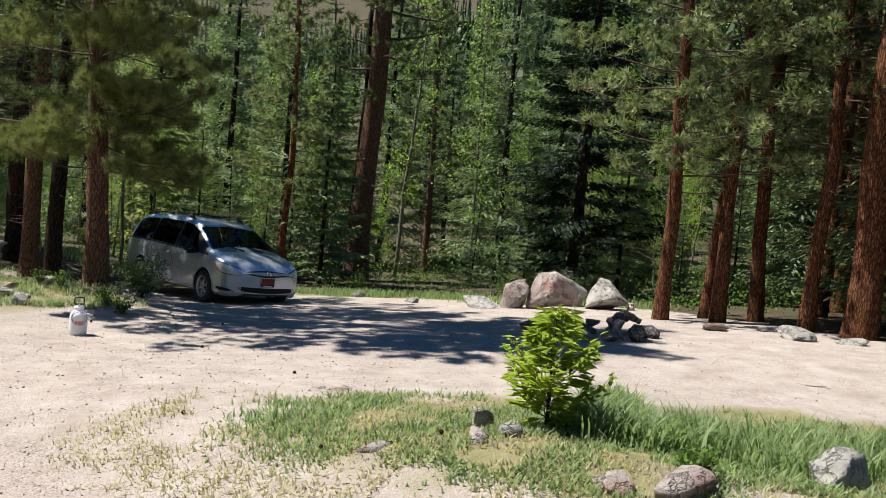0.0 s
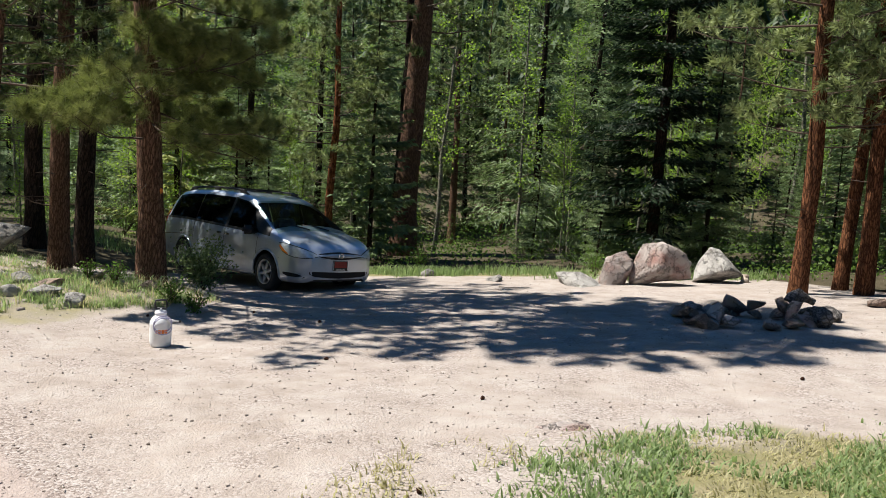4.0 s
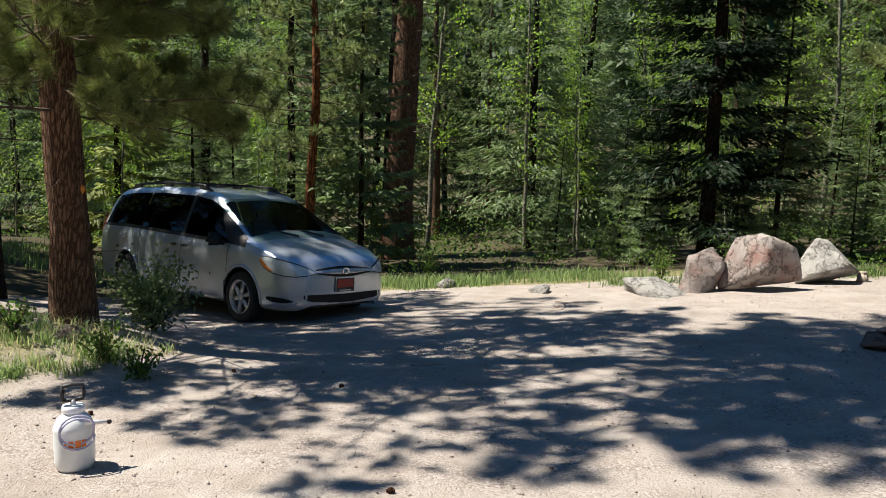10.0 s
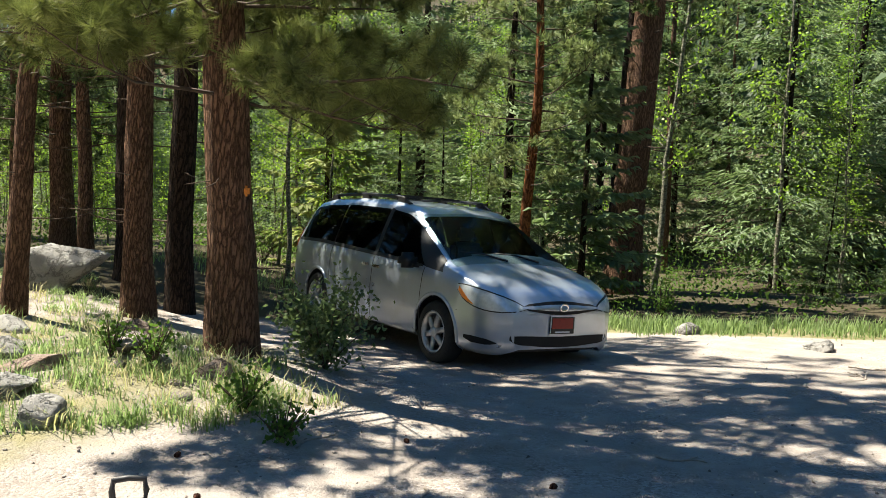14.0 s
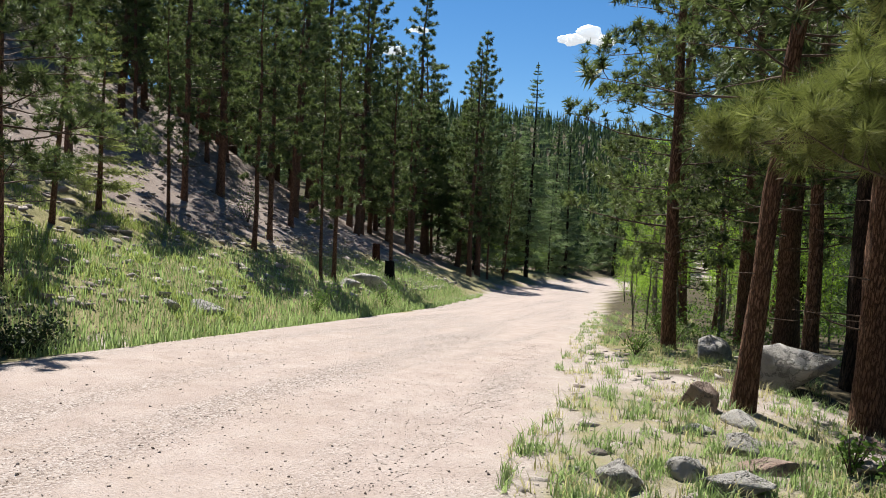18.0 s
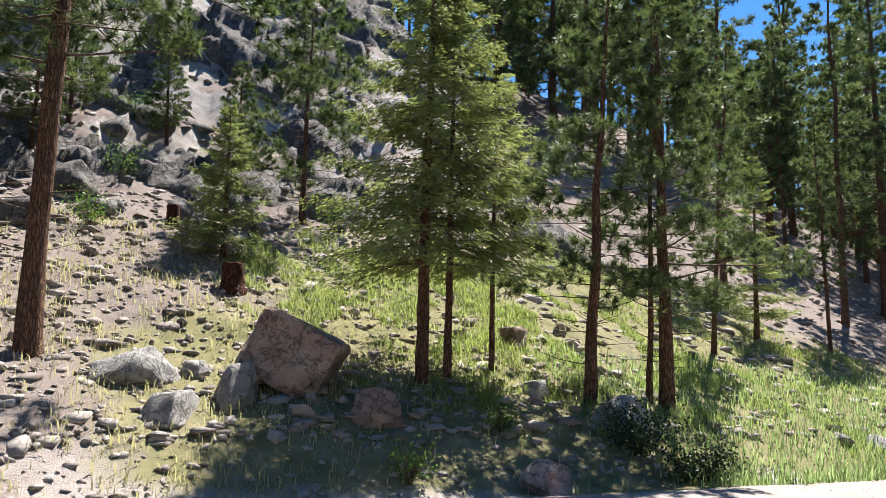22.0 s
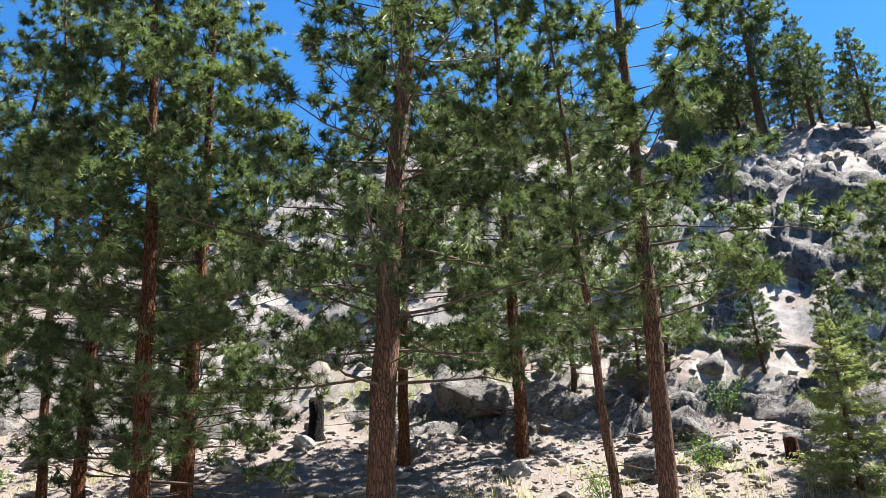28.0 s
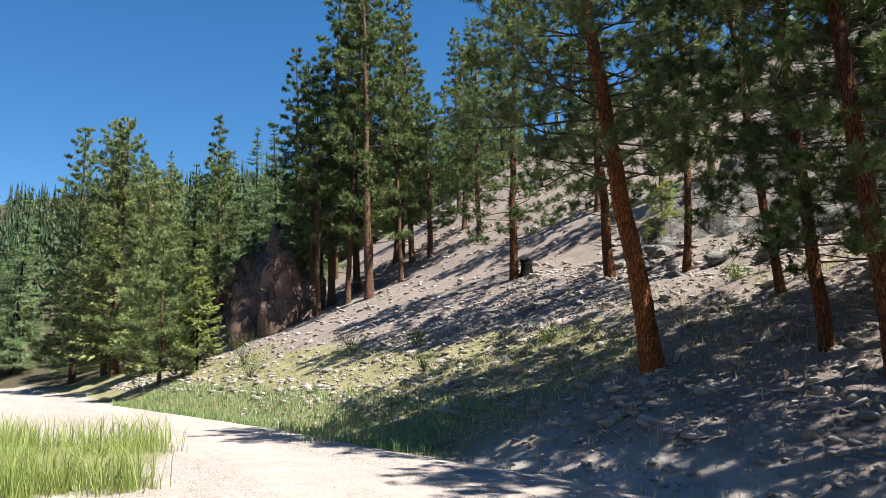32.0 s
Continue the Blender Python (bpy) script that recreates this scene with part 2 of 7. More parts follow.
def rock_material(name, tones, lichen=(0.30, 0.33, 0.22), pink=0.0, cracked=0.82):
    m, nt, nodes, b = material(name)
    v = object_space(nt)
    info = nt.nodes.new("ShaderNodeObjectInfo")
    big = noise_tex(nt, 1.6, 5, 0.6, v, 0.6)
    fine = noise_tex(nt, 14, 8, 0.75, v)
    col = ramp(nt, big, [(0.28, tones[0]), (0.5, tones[1]), (0.72, tones[2])])
    col = mix(nt, maths(nt, "MULTIPLY", fine, 0.8), mix(nt, 0.32, col, (0.0, 0.0, 0.0)), col)
    if pink:
        stain = maths(nt, "MULTIPLY", maths(nt, "SUBTRACT", noise_tex(nt, 2.6, 4, 0.6, v), 0.45), 4.0 * pink, True)
        col = mix(nt, stain, col, (0.36, 0.17, 0.14))
    spots = maths(nt, "MULTIPLY", maths(nt, "SUBTRACT", noise_tex(nt, 5.5, 6, 0.7, v), 0.56), 5.0, True)
    col = mix(nt, maths(nt, "MULTIPLY", spots, 0.5), col, lichen)
    vo = nt.nodes.new("ShaderNodeTexVoronoi")
    vo.feature = "DISTANCE_TO_EDGE"
    vo.inputs["Scale"].default_value = 2.6
    wv = nt.nodes.new("ShaderNodeVectorMath")
    wv.operation = "ADD"
    cz = nt.nodes.new("ShaderNodeCombineXYZ")
    for k in range(3):
        nt.links.new(maths(nt, "MULTIPLY", noise_tex(nt, 3.1 + k, 4, 0.7, v), 0.9), cz.inputs[k])
    nt.links.new(v, wv.inputs[0])
    nt.links.new(cz.outputs[0], wv.inputs[1])
    nt.links.new(wv.outputs[0], vo.inputs["Vector"])
    crack = maths(nt, "MULTIPLY", vo.outputs["Distance"], 16.0, True)
    col = mix(nt, crack, mix(nt, cracked, col, (0.03, 0.025, 0.022)), col)
    tint = maths(nt, "ADD", maths(nt, "MULTIPLY", info.outputs["Random"], 0.3), 0.85)
    hsv = nt.nodes.new("ShaderNodeHueSaturation")
    nt.links.new(tint, hsv.inputs["Value"])
    nt.links.new(col, hsv.inputs["Color"])
    nt.links.new(hsv.outputs[0], b.inputs["Base Color"])
    b.inputs["Roughness"].default_value, b.inputs["Specular IOR Level"].default_value = 0.88, 0.15
    bumped(nt, b, maths(nt, "ADD", maths(nt, "ADD", big, maths(nt, "MULTIPLY", crack, 0.35)), maths(nt, "MULTIPLY", fine, 0.7)), 1.0, 0.09)
    return m


def pebble_material(name, dark, light):
    """Small stones: each its own tone, with fine grain."""
    m, nt, nodes, b = material(name)
    geo = nt.nodes.new("ShaderNodeNewGeometry")
    v = object_space(nt)
    fine = noise_tex(nt, 22, 6, 0.7, v)
    mid = tuple((p + q) / 2 for p, q in zip(dark, light))
    tone = ramp(nt, geo.outputs["Random Per Island"], [(0.0, dark), (0.35, mid), (0.7, light), (1.0, tuple(q * 0.8 for q in light))])
    col = mix(nt, maths(nt, "MULTIPLY", fine, 0.6), mix(nt, 0.4, tone, (0.04, 0.03, 0.025)), tone)
    nt.links.new(col, b.inputs["Base Color"])
    b.inputs["Roughness"].default_value, b.inputs["Specular IOR Level"].default_value = 0.92, 0.12
    bumped(nt, b, fine, 0.8, 0.03)
    return m


M_PINE_BARK = bark_material("pine_bark", (0.16, 0.088, 0.058), (0.40, 0.24, 0.16), 20.0, 4.2)
M_ORANGE_BARK = bark_material("orange_pine_bark", (0.17, 0.058, 0.022), (0.58, 0.24, 0.10))
M_RUST_BARK = bark_material("rust_pine_bark", (0.12, 0.047, 0.022), (0.42, 0.19, 0.09), 18.0, 4.0)
M_BRIGHT_BARK = bark_material("bright_orange_bark", (0.28, 0.09, 0.032), (0.74, 0.30, 0.11), 20.0, 4.2)
M_DARK_BARK = bark_material("dark_bark", (0.03, 0.022, 0.018), (0.13, 0.085, 0.06))
M_ASPEN_BARK = bark_material("aspen_bark", (0.16, 0.15, 0.11), (0.50, 0.49, 0.38), 5, 7, 0.006)
M_TWIG = simple("twig_wood", (0.075, 0.05, 0.035), 0.9, 0, 0.3)
M_DEAD = simple("dead_wood", (0.32, 0.27, 0.22), 0.85, 0, 0.25)
M_NEEDLE = leaf_material("pine_needles", (0.016, 0.034, 0.015), (0.24, 0.30, 0.12), 0.5, 0.26)
M_NEEDLE_PALE = leaf_material("pale_pine_needles", (0.04, 0.066, 0.027), (0.38, 0.44, 0.20), 0.5, 0.26)
M_NEEDLE_OLIVE = leaf_material("olive_pine_needles", (0.04, 0.058, 0.018), (0.32, 0.355, 0.12), 0.5, 0.26)
M_NEEDLE_HILL = leaf_material("hill_pine_needles", (0.022, 0.042, 0.017), (0.20, 0.255, 0.10), 0.5, 0.3)
M_SPRUCE = leaf_material("spruce_needles", (0.013, 0.032, 0.012), (0.37, 0.48, 0.25), 0.5, 0.3, True)
# spruce needles with a backlit tree's shade put into their colour
M_SPRUCE_SILHOUETTE = leaf_material("silhouette_spruce_needles", (0.005, 0.013, 0.007), (0.03, 0.058, 0.026), 0.5, 0.25, True)
M_FAR_WOODS = leaf_material("far_conifers", (0.010, 0.026, 0.012), (0.11, 0.165, 0.075), 0.5, 0.3, True)
M_FIR_LIGHT = leaf_material("light_fir_needles", (0.085, 0.115, 0.04), (0.46, 0.49, 0.21), 0.5, 0.45, True)
M_ASPEN_LEAF = leaf_material("aspen_leaves", (0.10, 0.20, 0.025), (0.36, 0.52, 0.08), 0.4, 0.52)
M_SHRUB = leaf_material("shrub_leaves", (0.03, 0.075, 0.016), (0.17, 0.27, 0.06), 0.5, 0.45)
M_SAGE = leaf_material("sage_leaves", (0.055, 0.095, 0.04), (0.26, 0.33, 0.17), 0.6, 0.4)
M_YOUNG = leaf_material("young_fir_needles", (0.17, 0.26, 0.03), (0.44, 0.52, 0.08), 0.5, 0.5, True)
M_GRASS = leaf_material("grass", (0.055, 0.11, 0.035), (0.36, 0.45, 0.22), 0.5, 0.5)
M_HILL_GRASS = leaf_material("hill_grass", (0.15, 0.20, 0.055), (0.40, 0.45, 0.17), 0.5, 0.45)
M_DRY_GRASS = leaf_material("dry_grass", (0.26, 0.23, 0.12), (0.58, 0.53, 0.34), 0.6, 0.5)
M_ROCK_GREY = rock_material("grey_rock", ((0.34, 0.325, 0.305), (0.52, 0.50, 0.47), (0.68, 0.655, 0.62)), (0.36, 0.37, 0.27), 0.0, 0.4)
M_ROCK_PINK = rock_material("pink_granite", ((0.44, 0.365, 0.335), (0.60, 0.535, 0.495), (0.75, 0.71, 0.67)), (0.46, 0.44, 0.36), 0.85, 0.5)
M_ROCK_RED = rock_material("red_brown_rock", ((0.261, 0.187, 0.148), (0.418, 0.326, 0.270), (0.557, 0.479, 0.418)), pink=0.4, cracked=0.4)
M_PEBBLE = pebble_material("road_pebbles", (0.17, 0.135, 0.115), (0.592, 0.522, 0.470))
M_TALUS = pebble_material("talus_stone", (0.29, 0.245, 0.215), (0.54, 0.485, 0.44))


def ground_material():
    m, nt, nodes, b = material("ground_soil")
    at = nt.nodes.new("ShaderNodeAttribute")
    at.attribute_name = "zone"
    sp = nt.nodes.new("ShaderNodeSeparateColor")
    nt.links.new(at.outputs["Color"], sp.inputs[0])
    road, grass, talus = sp.outputs
    v = object_space(nt)
    big, mid, fine = noise_tex(nt, 0.35, 4, 0.6, v), noise_tex(nt, 2.3, 5, 0.65, v), noise_tex(nt, 26, 6, 0.75, v)
    grit = noise_tex(nt, 90, 3, 0.7, v)
    dirt = ramp(nt, mid, [(0.25, (0.253, 0.216, 0.186)), (0.5, (0.367, 0.325, 0.292)), (0.75, (0.445, 0.412, 0.380))])
    vo = nt.nodes.new("ShaderNodeTexVoronoi")
    vo.inputs["Scale"].default_value = 58.0
    nt.links.new(v, vo.inputs["Vector"])
    pick = nt.nodes.new("ShaderNodeSeparateColor")
    nt.links.new(vo.outputs["Color"], pick.inputs[0])
    gravel = ramp(nt, pick.outputs[0], [(0.0, (0.086, 0.068, 0.061)), (0.3, (0.239, 0.200, 0.179)), (0.7, (0.399, 0.356, 0.329)), (1.0, (0.506, 0.474, 0.458))])
    along = nt.nodes.new("ShaderNodeMapping")
    along.vector_type = "POINT"
    along.inputs["Scale"].default_value = (0.9, 0.07, 1.0)
    tcg = nt.nodes.new("ShaderNodeTexCoord")
    rot = nt.nodes.new("ShaderNodeVectorRotate")
    rot.inputs["Angle"].default_value = -0.75
    nt.links.new(tcg.outputs["Object"], rot.inputs["Vector"])
    nt.links.new(rot.outputs[0], along.inputs["Vector"])
    lanes = maths(nt, "MULTIPLY", maths(nt, "SUBTRACT", noise_tex(nt, 1.3, 5, 0.65, along.outputs[0]), 0.44), 6.0, True)
    patchy = maths(nt, "MULTIPLY", maths(nt, "SUBTRACT", noise_tex(nt, 1.6, 6, 0.7, v), 0.44), 5.0, True)
    dirt_road = mix(nt, 0.35, dirt, (0.42, 0.325, 0.30))
    rough_road = mix(nt, maths(nt, "ADD", maths(nt, "MULTIPLY", lanes, 0.85), 0.1), dirt_road, mix(nt, 0.12, gravel, (0.25, 0.20, 0.172)))
    col = mix(nt, road, mix(nt, maths(nt, "MULTIPLY", patchy, 0.6), dirt, gravel), rough_road)
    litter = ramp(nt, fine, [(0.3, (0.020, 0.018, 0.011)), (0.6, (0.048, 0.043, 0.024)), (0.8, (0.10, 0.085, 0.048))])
    turf = ramp(nt, mid, [(0.3, (0.115, 0.123, 0.045)), (0.6, (0.230, 0.213, 0.107)), (0.8, (0.344, 0.303, 0.205))])
    scree = ramp(nt, mid, [(0.3, (0.155, 0.130, 0.117)), (0.52, (0.235, 0.207, 0.190)), (0.75, (0.302, 0.273, 0.258))])
    scree = mix(nt, maths(nt, "ADD", maths(nt, "MULTIPLY", fine, 0.5), 0.35), (0.16, 0.12, 0.10), scree)
    col = mix(nt, talus, col, scree)
    edge = maths(nt, "MULTIPLY", maths(nt, "SUBTRACT", maths(nt, "ADD", grass, maths(nt, "MULTIPLY", mid, 0.7)), 0.62), 4.0, True)
    col = mix(nt, edge, col, turf)
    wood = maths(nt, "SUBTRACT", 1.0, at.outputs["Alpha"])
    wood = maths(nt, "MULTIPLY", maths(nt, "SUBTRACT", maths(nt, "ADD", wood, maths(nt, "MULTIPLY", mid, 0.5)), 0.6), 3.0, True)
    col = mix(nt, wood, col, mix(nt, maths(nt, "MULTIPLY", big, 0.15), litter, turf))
    nrm = nt.nodes.new("ShaderNodeNewGeometry")
    sep = nt.nodes.new("ShaderNodeSeparateXYZ")
    nt.links.new(nrm.outputs["Normal"], sep.inputs[0])
    crag = maths(nt, "MULTIPLY", maths(nt, "SUBTRACT", maths(nt, "ADD", 0.62, maths(nt, "MULTIPLY", mid, 0.3)), sep.outputs[2]), 7.0, True)
    stone = ramp(nt, noise_tex(nt, 1.7, 8, 0.75, v, 0.5), [(0.3, (0.12, 0.11, 0.10)), (0.5, (0.34, 0.32, 0.30)), (0.7, (0.56, 0.53, 0.50))])
    col = mix(nt, maths(nt, "MULTIPLY", crag, at.outputs["Alpha"]), col, stone)
    spots = maths(nt, "MULTIPLY", maths(nt, "SUBTRACT", grit, 0.60), 5.0, True)
    col = mix(nt, maths(nt, "MULTIPLY", spots, 0.7), col, (0.15, 0.115, 0.09))
    track = maths(nt, "MULTIPLY", maths(nt, "SUBTRACT", noise_tex(nt, 1.1, 7, 0.72, v, 0.8), 0.53), 6.0, True)
    col = mix(nt, maths(nt, "MULTIPLY", maths(nt, "MULTIPLY", track, at.outputs["Alpha"]), 0.35), col, (0.34, 0.275, 0.225))
    hue = mix(nt, maths(nt, "MULTIPLY", big, 0.35), col, mix(nt, 0.4, col, (0.40, 0.30, 0.25)))
    nt.links.new(hue, b.inputs["Base Color"])
    b.inputs["Roughness"].default_value, b.inputs["Specular IOR Level"].default_value = 0.95, 0.08
    bumped(nt, b, maths(nt, "ADD", maths(nt, "ADD", mid, maths(nt, "MULTIPLY", fine, 0.35)), maths(nt, "ADD", maths(nt, "MULTIPLY", grit, 0.2), maths(nt, "MULTIPLY", vo.outputs["Distance"], -0.2))), 0.9, 0.04)
    return m


M_GROUND = ground_material()


# ---- mesh helpers ----
def mesh_of(name, verts, tris=None, quads=None, mats=(), smooth_it=False, mat_index=None):
    """A mesh from arrays of places, triangles and quads."""
    me = bpy.data.meshes.new(name)
    verts = np.asarray(verts, np.float32)
    loops, starts, k = [], [], 0
    for arr, w in ((tris, 3), (quads, 4)):
        if arr is not None and len(arr):
            arr = np.asarray(arr, np.int32)
            loops.append(arr.ravel())
            starts.append(k + np.arange(len(arr), dtype=np.int32) * w)
            k += arr.size
    loops, starts = np.concatenate(loops), np.concatenate(starts)
    me.vertices.add(len(verts))
    me.vertices.foreach_set("co", verts.ravel())
    me.loops.add(len(loops))
    me.loops.foreach_set("vertex_index", loops)
    me.polygons.add(len(starts))
    me.polygons.foreach_set("loop_start", starts)
    for m in mats:
        me.materials.append(m)
    if mat_index is not None:
        me.polygons.foreach_set("material_index", np.asarray(mat_index, np.int32))
    me.update(calc_edges=True)
    me.validate()
    if smooth_it:
        me.polygons.foreach_set("use_smooth", np.ones(len(me.polygons), bool))
    return me


def piece(name, me, parent=None, label=""):
    ob = new(name, me)
    if parent is not None:
        ob.parent = parent
    return tagged(ob, label)


def part(name, bm, mat, parent, label="", smooth_it=False):
    """Links a bmesh as one mesh object under a thing or a part."""
    me = bpy.data.meshes.new(name)
    bm.to_mesh(me)
    bm.free()
    me.materials.append(mat)
    if smooth_it:
        me.polygons.foreach_set("use_smooth", np.ones(len(me.polygons), bool))
    return piece(name, me, parent, label)


class Heap:
    """Gathers places and faces for one mesh."""

    def __init__(self):
        self.v, self.t, self.q, self.n, self.tone = [], [], [], 0, []

    def add(self, v, t=None, q=None, tone=None):
        v = np.asarray(v, float)
        if tone is not None:
            self.tone.append(np.broadcast_to(tone, len(v)))
        if t is not None and len(t):
            self.t.append(np.asarray(t) + self.n)
        if q is not None and len(q):
            self.q.append(np.asarray(q) + self.n)
        self.v.append(v)
        self.n += len(v)

    def mesh(self, name, mats, smooth_it=False):
        me = mesh_of(name, np.concatenate(self.v), np.concatenate(self.t) if self.t else None, np.concatenate(self.q) if self.q else None, mats, smooth_it)
        if self.tone:
            me.attributes.new("tone", "FLOAT", "POINT").data.foreach_set("value", np.concatenate(self.tone).astype(np.float32))
        return me


def tube(heap, pts, radii, sides=8, jitter=0.0, cap=True):
    """A tapered tube along the points."""
    pts, radii = np.asarray(pts, float), np.asarray(radii, float)
    m = len(pts)
    d = np.gradient(pts, axis=0)
    d /= np.linalg.norm(d, axis=1, keepdims=True) + 1e-9
    ref = np.where(np.abs(d[:, 2:3]) > 0.9, np.array([[1.0, 0, 0]]), np.array([[0, 0, 1.0]]))
    a = np.cross(ref, d)
    a /= np.linalg.norm(a, axis=1, keepdims=True) + 1e-9
    b = np.cross(d, a)
    th = np.arange(sides) / sides * 2 * np.pi
    ring = a[:, None, :] * np.cos(th)[None, :, None] + b[:, None, :] * np.sin(th)[None, :, None]
    rr = radii[:, None, None] * (1 + jitter * (rng.random((m, sides, 1)) - 0.5))
    v = (pts[:, None, :] + ring * rr).reshape(-1, 3)
    i, j = np.meshgrid(np.arange(m - 1), np.arange(sides), indexing="ij")
    k = (j + 1) % sides
    q = np.stack([i * sides + j, i * sides + k, (i + 1) * sides + k, (i + 1) * sides + j], -1).reshape(-1, 4)
    t = None
    if cap:
        v = np.concatenate([v, pts[-1:]])
        base = (m - 1) * sides
        t = np.stack([base + np.arange(sides), base + (np.arange(sides) + 1) % sides, np.full(sides, m * sides)], -1)
    heap.add(v, t, q)


def unit(v):
    return v / (np.linalg.norm(v, axis=-1, keepdims=True) + 1e-9)


def tufts(heap, tips, dirs, blades, length, width, spread=1.1):
    """Bottle-brush tufts: needles that spring from a short stretch of twig, each tuft one connected piece."""
    m, k = len(tips), 6 if width > 0.014 else 12 if width > 0.007 else 36
    along = np.sort(rng.random((m, k, 1)) * 0.6 - 0.5, 1) * length
    ring = tips[:, None, :] + dirs[:, None, :] * along + unit(rng.normal(size=(m, k, 3))) * width * 0.7
    d = unit(dirs[:, None, :] * 0.55 + spread * rng.normal(size=(m, blades, 3)) * 0.7)
    foot = np.arange(blades) % (k - 1)
    ln = length * (0.7 + 0.45 * rng.random((m, blades, 1)))
    ends = ring[:, foot] + d * ln
    v = np.concatenate([ring, ends], 1)
    base = (np.arange(m) * (k + blades))[:, None]
    t = np.stack([base + foot, base + foot + 1, base + k + np.arange(blades)], -1)
    heap.add(v.reshape(-1, 3), t.reshape(-1, 3))


def flat_leaves(heap, centres, dirs, normals, length, width, tone=None):
    """Diamond-shaped leaves or twig sprays."""
    side = unit(np.cross(dirs, normals)) * width[:, None] * 0.5
    tip = dirs * length[:, None]
    up = normals * length[:, None] * 0.12
    v = np.stack([centres, centres + tip * 0.45 + side, centres + tip - up, centres + tip * 0.45 - side], 1).reshape(-1, 3)
    heap.add(v, None, np.arange(len(v)).reshape(-1, 4), tone)


def box_bm(sx, sy, sz, bevel=0.0, at=(0, 0, 0)):
    bm = bmesh.new()
    bmesh.ops.create_cube(bm, size=1.0)
    for v in bm.verts:
        v.co = (v.co.x * sx, v.co.y * sy, v.co.z * sz)
    if bevel:
        bmesh.ops.bevel(bm, geom=bm.edges[:], offset=bevel, segments=2, affect="EDGES")
    bmesh.ops.translate(bm, verts=bm.verts, vec=at)
    return bm


def lathe(profile, sides=28, axis="y"):
    """A turned shape from (radius, along) pairs."""
    hp = Heap()
    th = np.arange(sides) / sides * 2 * np.pi
    pr = np.asarray(profile, float)
    r, a = pr[:, 0][:, None], np.repeat(pr[:, 1][:, None], sides, 1)
    c, s = r * np.cos(th), r * np.sin(th)
    v = np.stack([c, a, s] if axis == "y" else [c, s, a], -1).reshape(-1, 3)
    i, j = np.meshgrid(np.arange(len(pr) - 1), np.arange(sides), indexing="ij")
    k = (j + 1) % sides
    hp.add(v, None, np.stack([i * sides + j, i * sides + k, (i + 1) * sides + k, (i + 1) * sides + j], -1).reshape(-1, 4))
    return hp


# ---- trees ----
def trunk_line(h, lean, bend, m=14):
    z = np.linspace(0, 1, m)
    wob = np.stack([np.cumsum(rng.normal(size=m)), np.cumsum(rng.normal(size=m))], 1) * 0.012 * bend
    wob -= wob[0]
    return np.stack([lean[0] * h * z + wob[:, 0] * h * 0.2, lean[1] * h * z + wob[:, 1] * h * 0.2, h * z], 1)


def make_trunk(h, r, lean, bend=1.0, sides=14, flare=1.35):
    pts = trunk_line(h, lean, bend, 18)
    z = pts[:, 2] / h
    rad = r * (1 - 0.88 * z**1.15) * (1 + (flare - 1) * np.exp(-z * h / 0.35))
    pts2 = pts.copy()
    pts2[0, 2] -= 0.35
    hp = Heap()
    zz = np.concatenate([[0.0, 0.012, 0.03, 0.06], np.linspace(0.1, 1, 20)])
    dense = np.stack([np.interp(zz, z, pts2[:, k]) for k in range(3)], 1)
    tube(hp, dense, np.interp(zz, z, rad), sides, 0.16)
    return pts, hp


def tree_root(name, x, y, label, category, turn=0.0, sink=0.05, size=1.0):
    root = new(name)
    root.empty_display_size = 0.3
    root.matrix_world = pose(x, y, float(ground_z(x, y)) - sink, 0, 0, turn) @ Matrix.Diagonal((size, size, size, 1))
    return tagged(root, label, category)


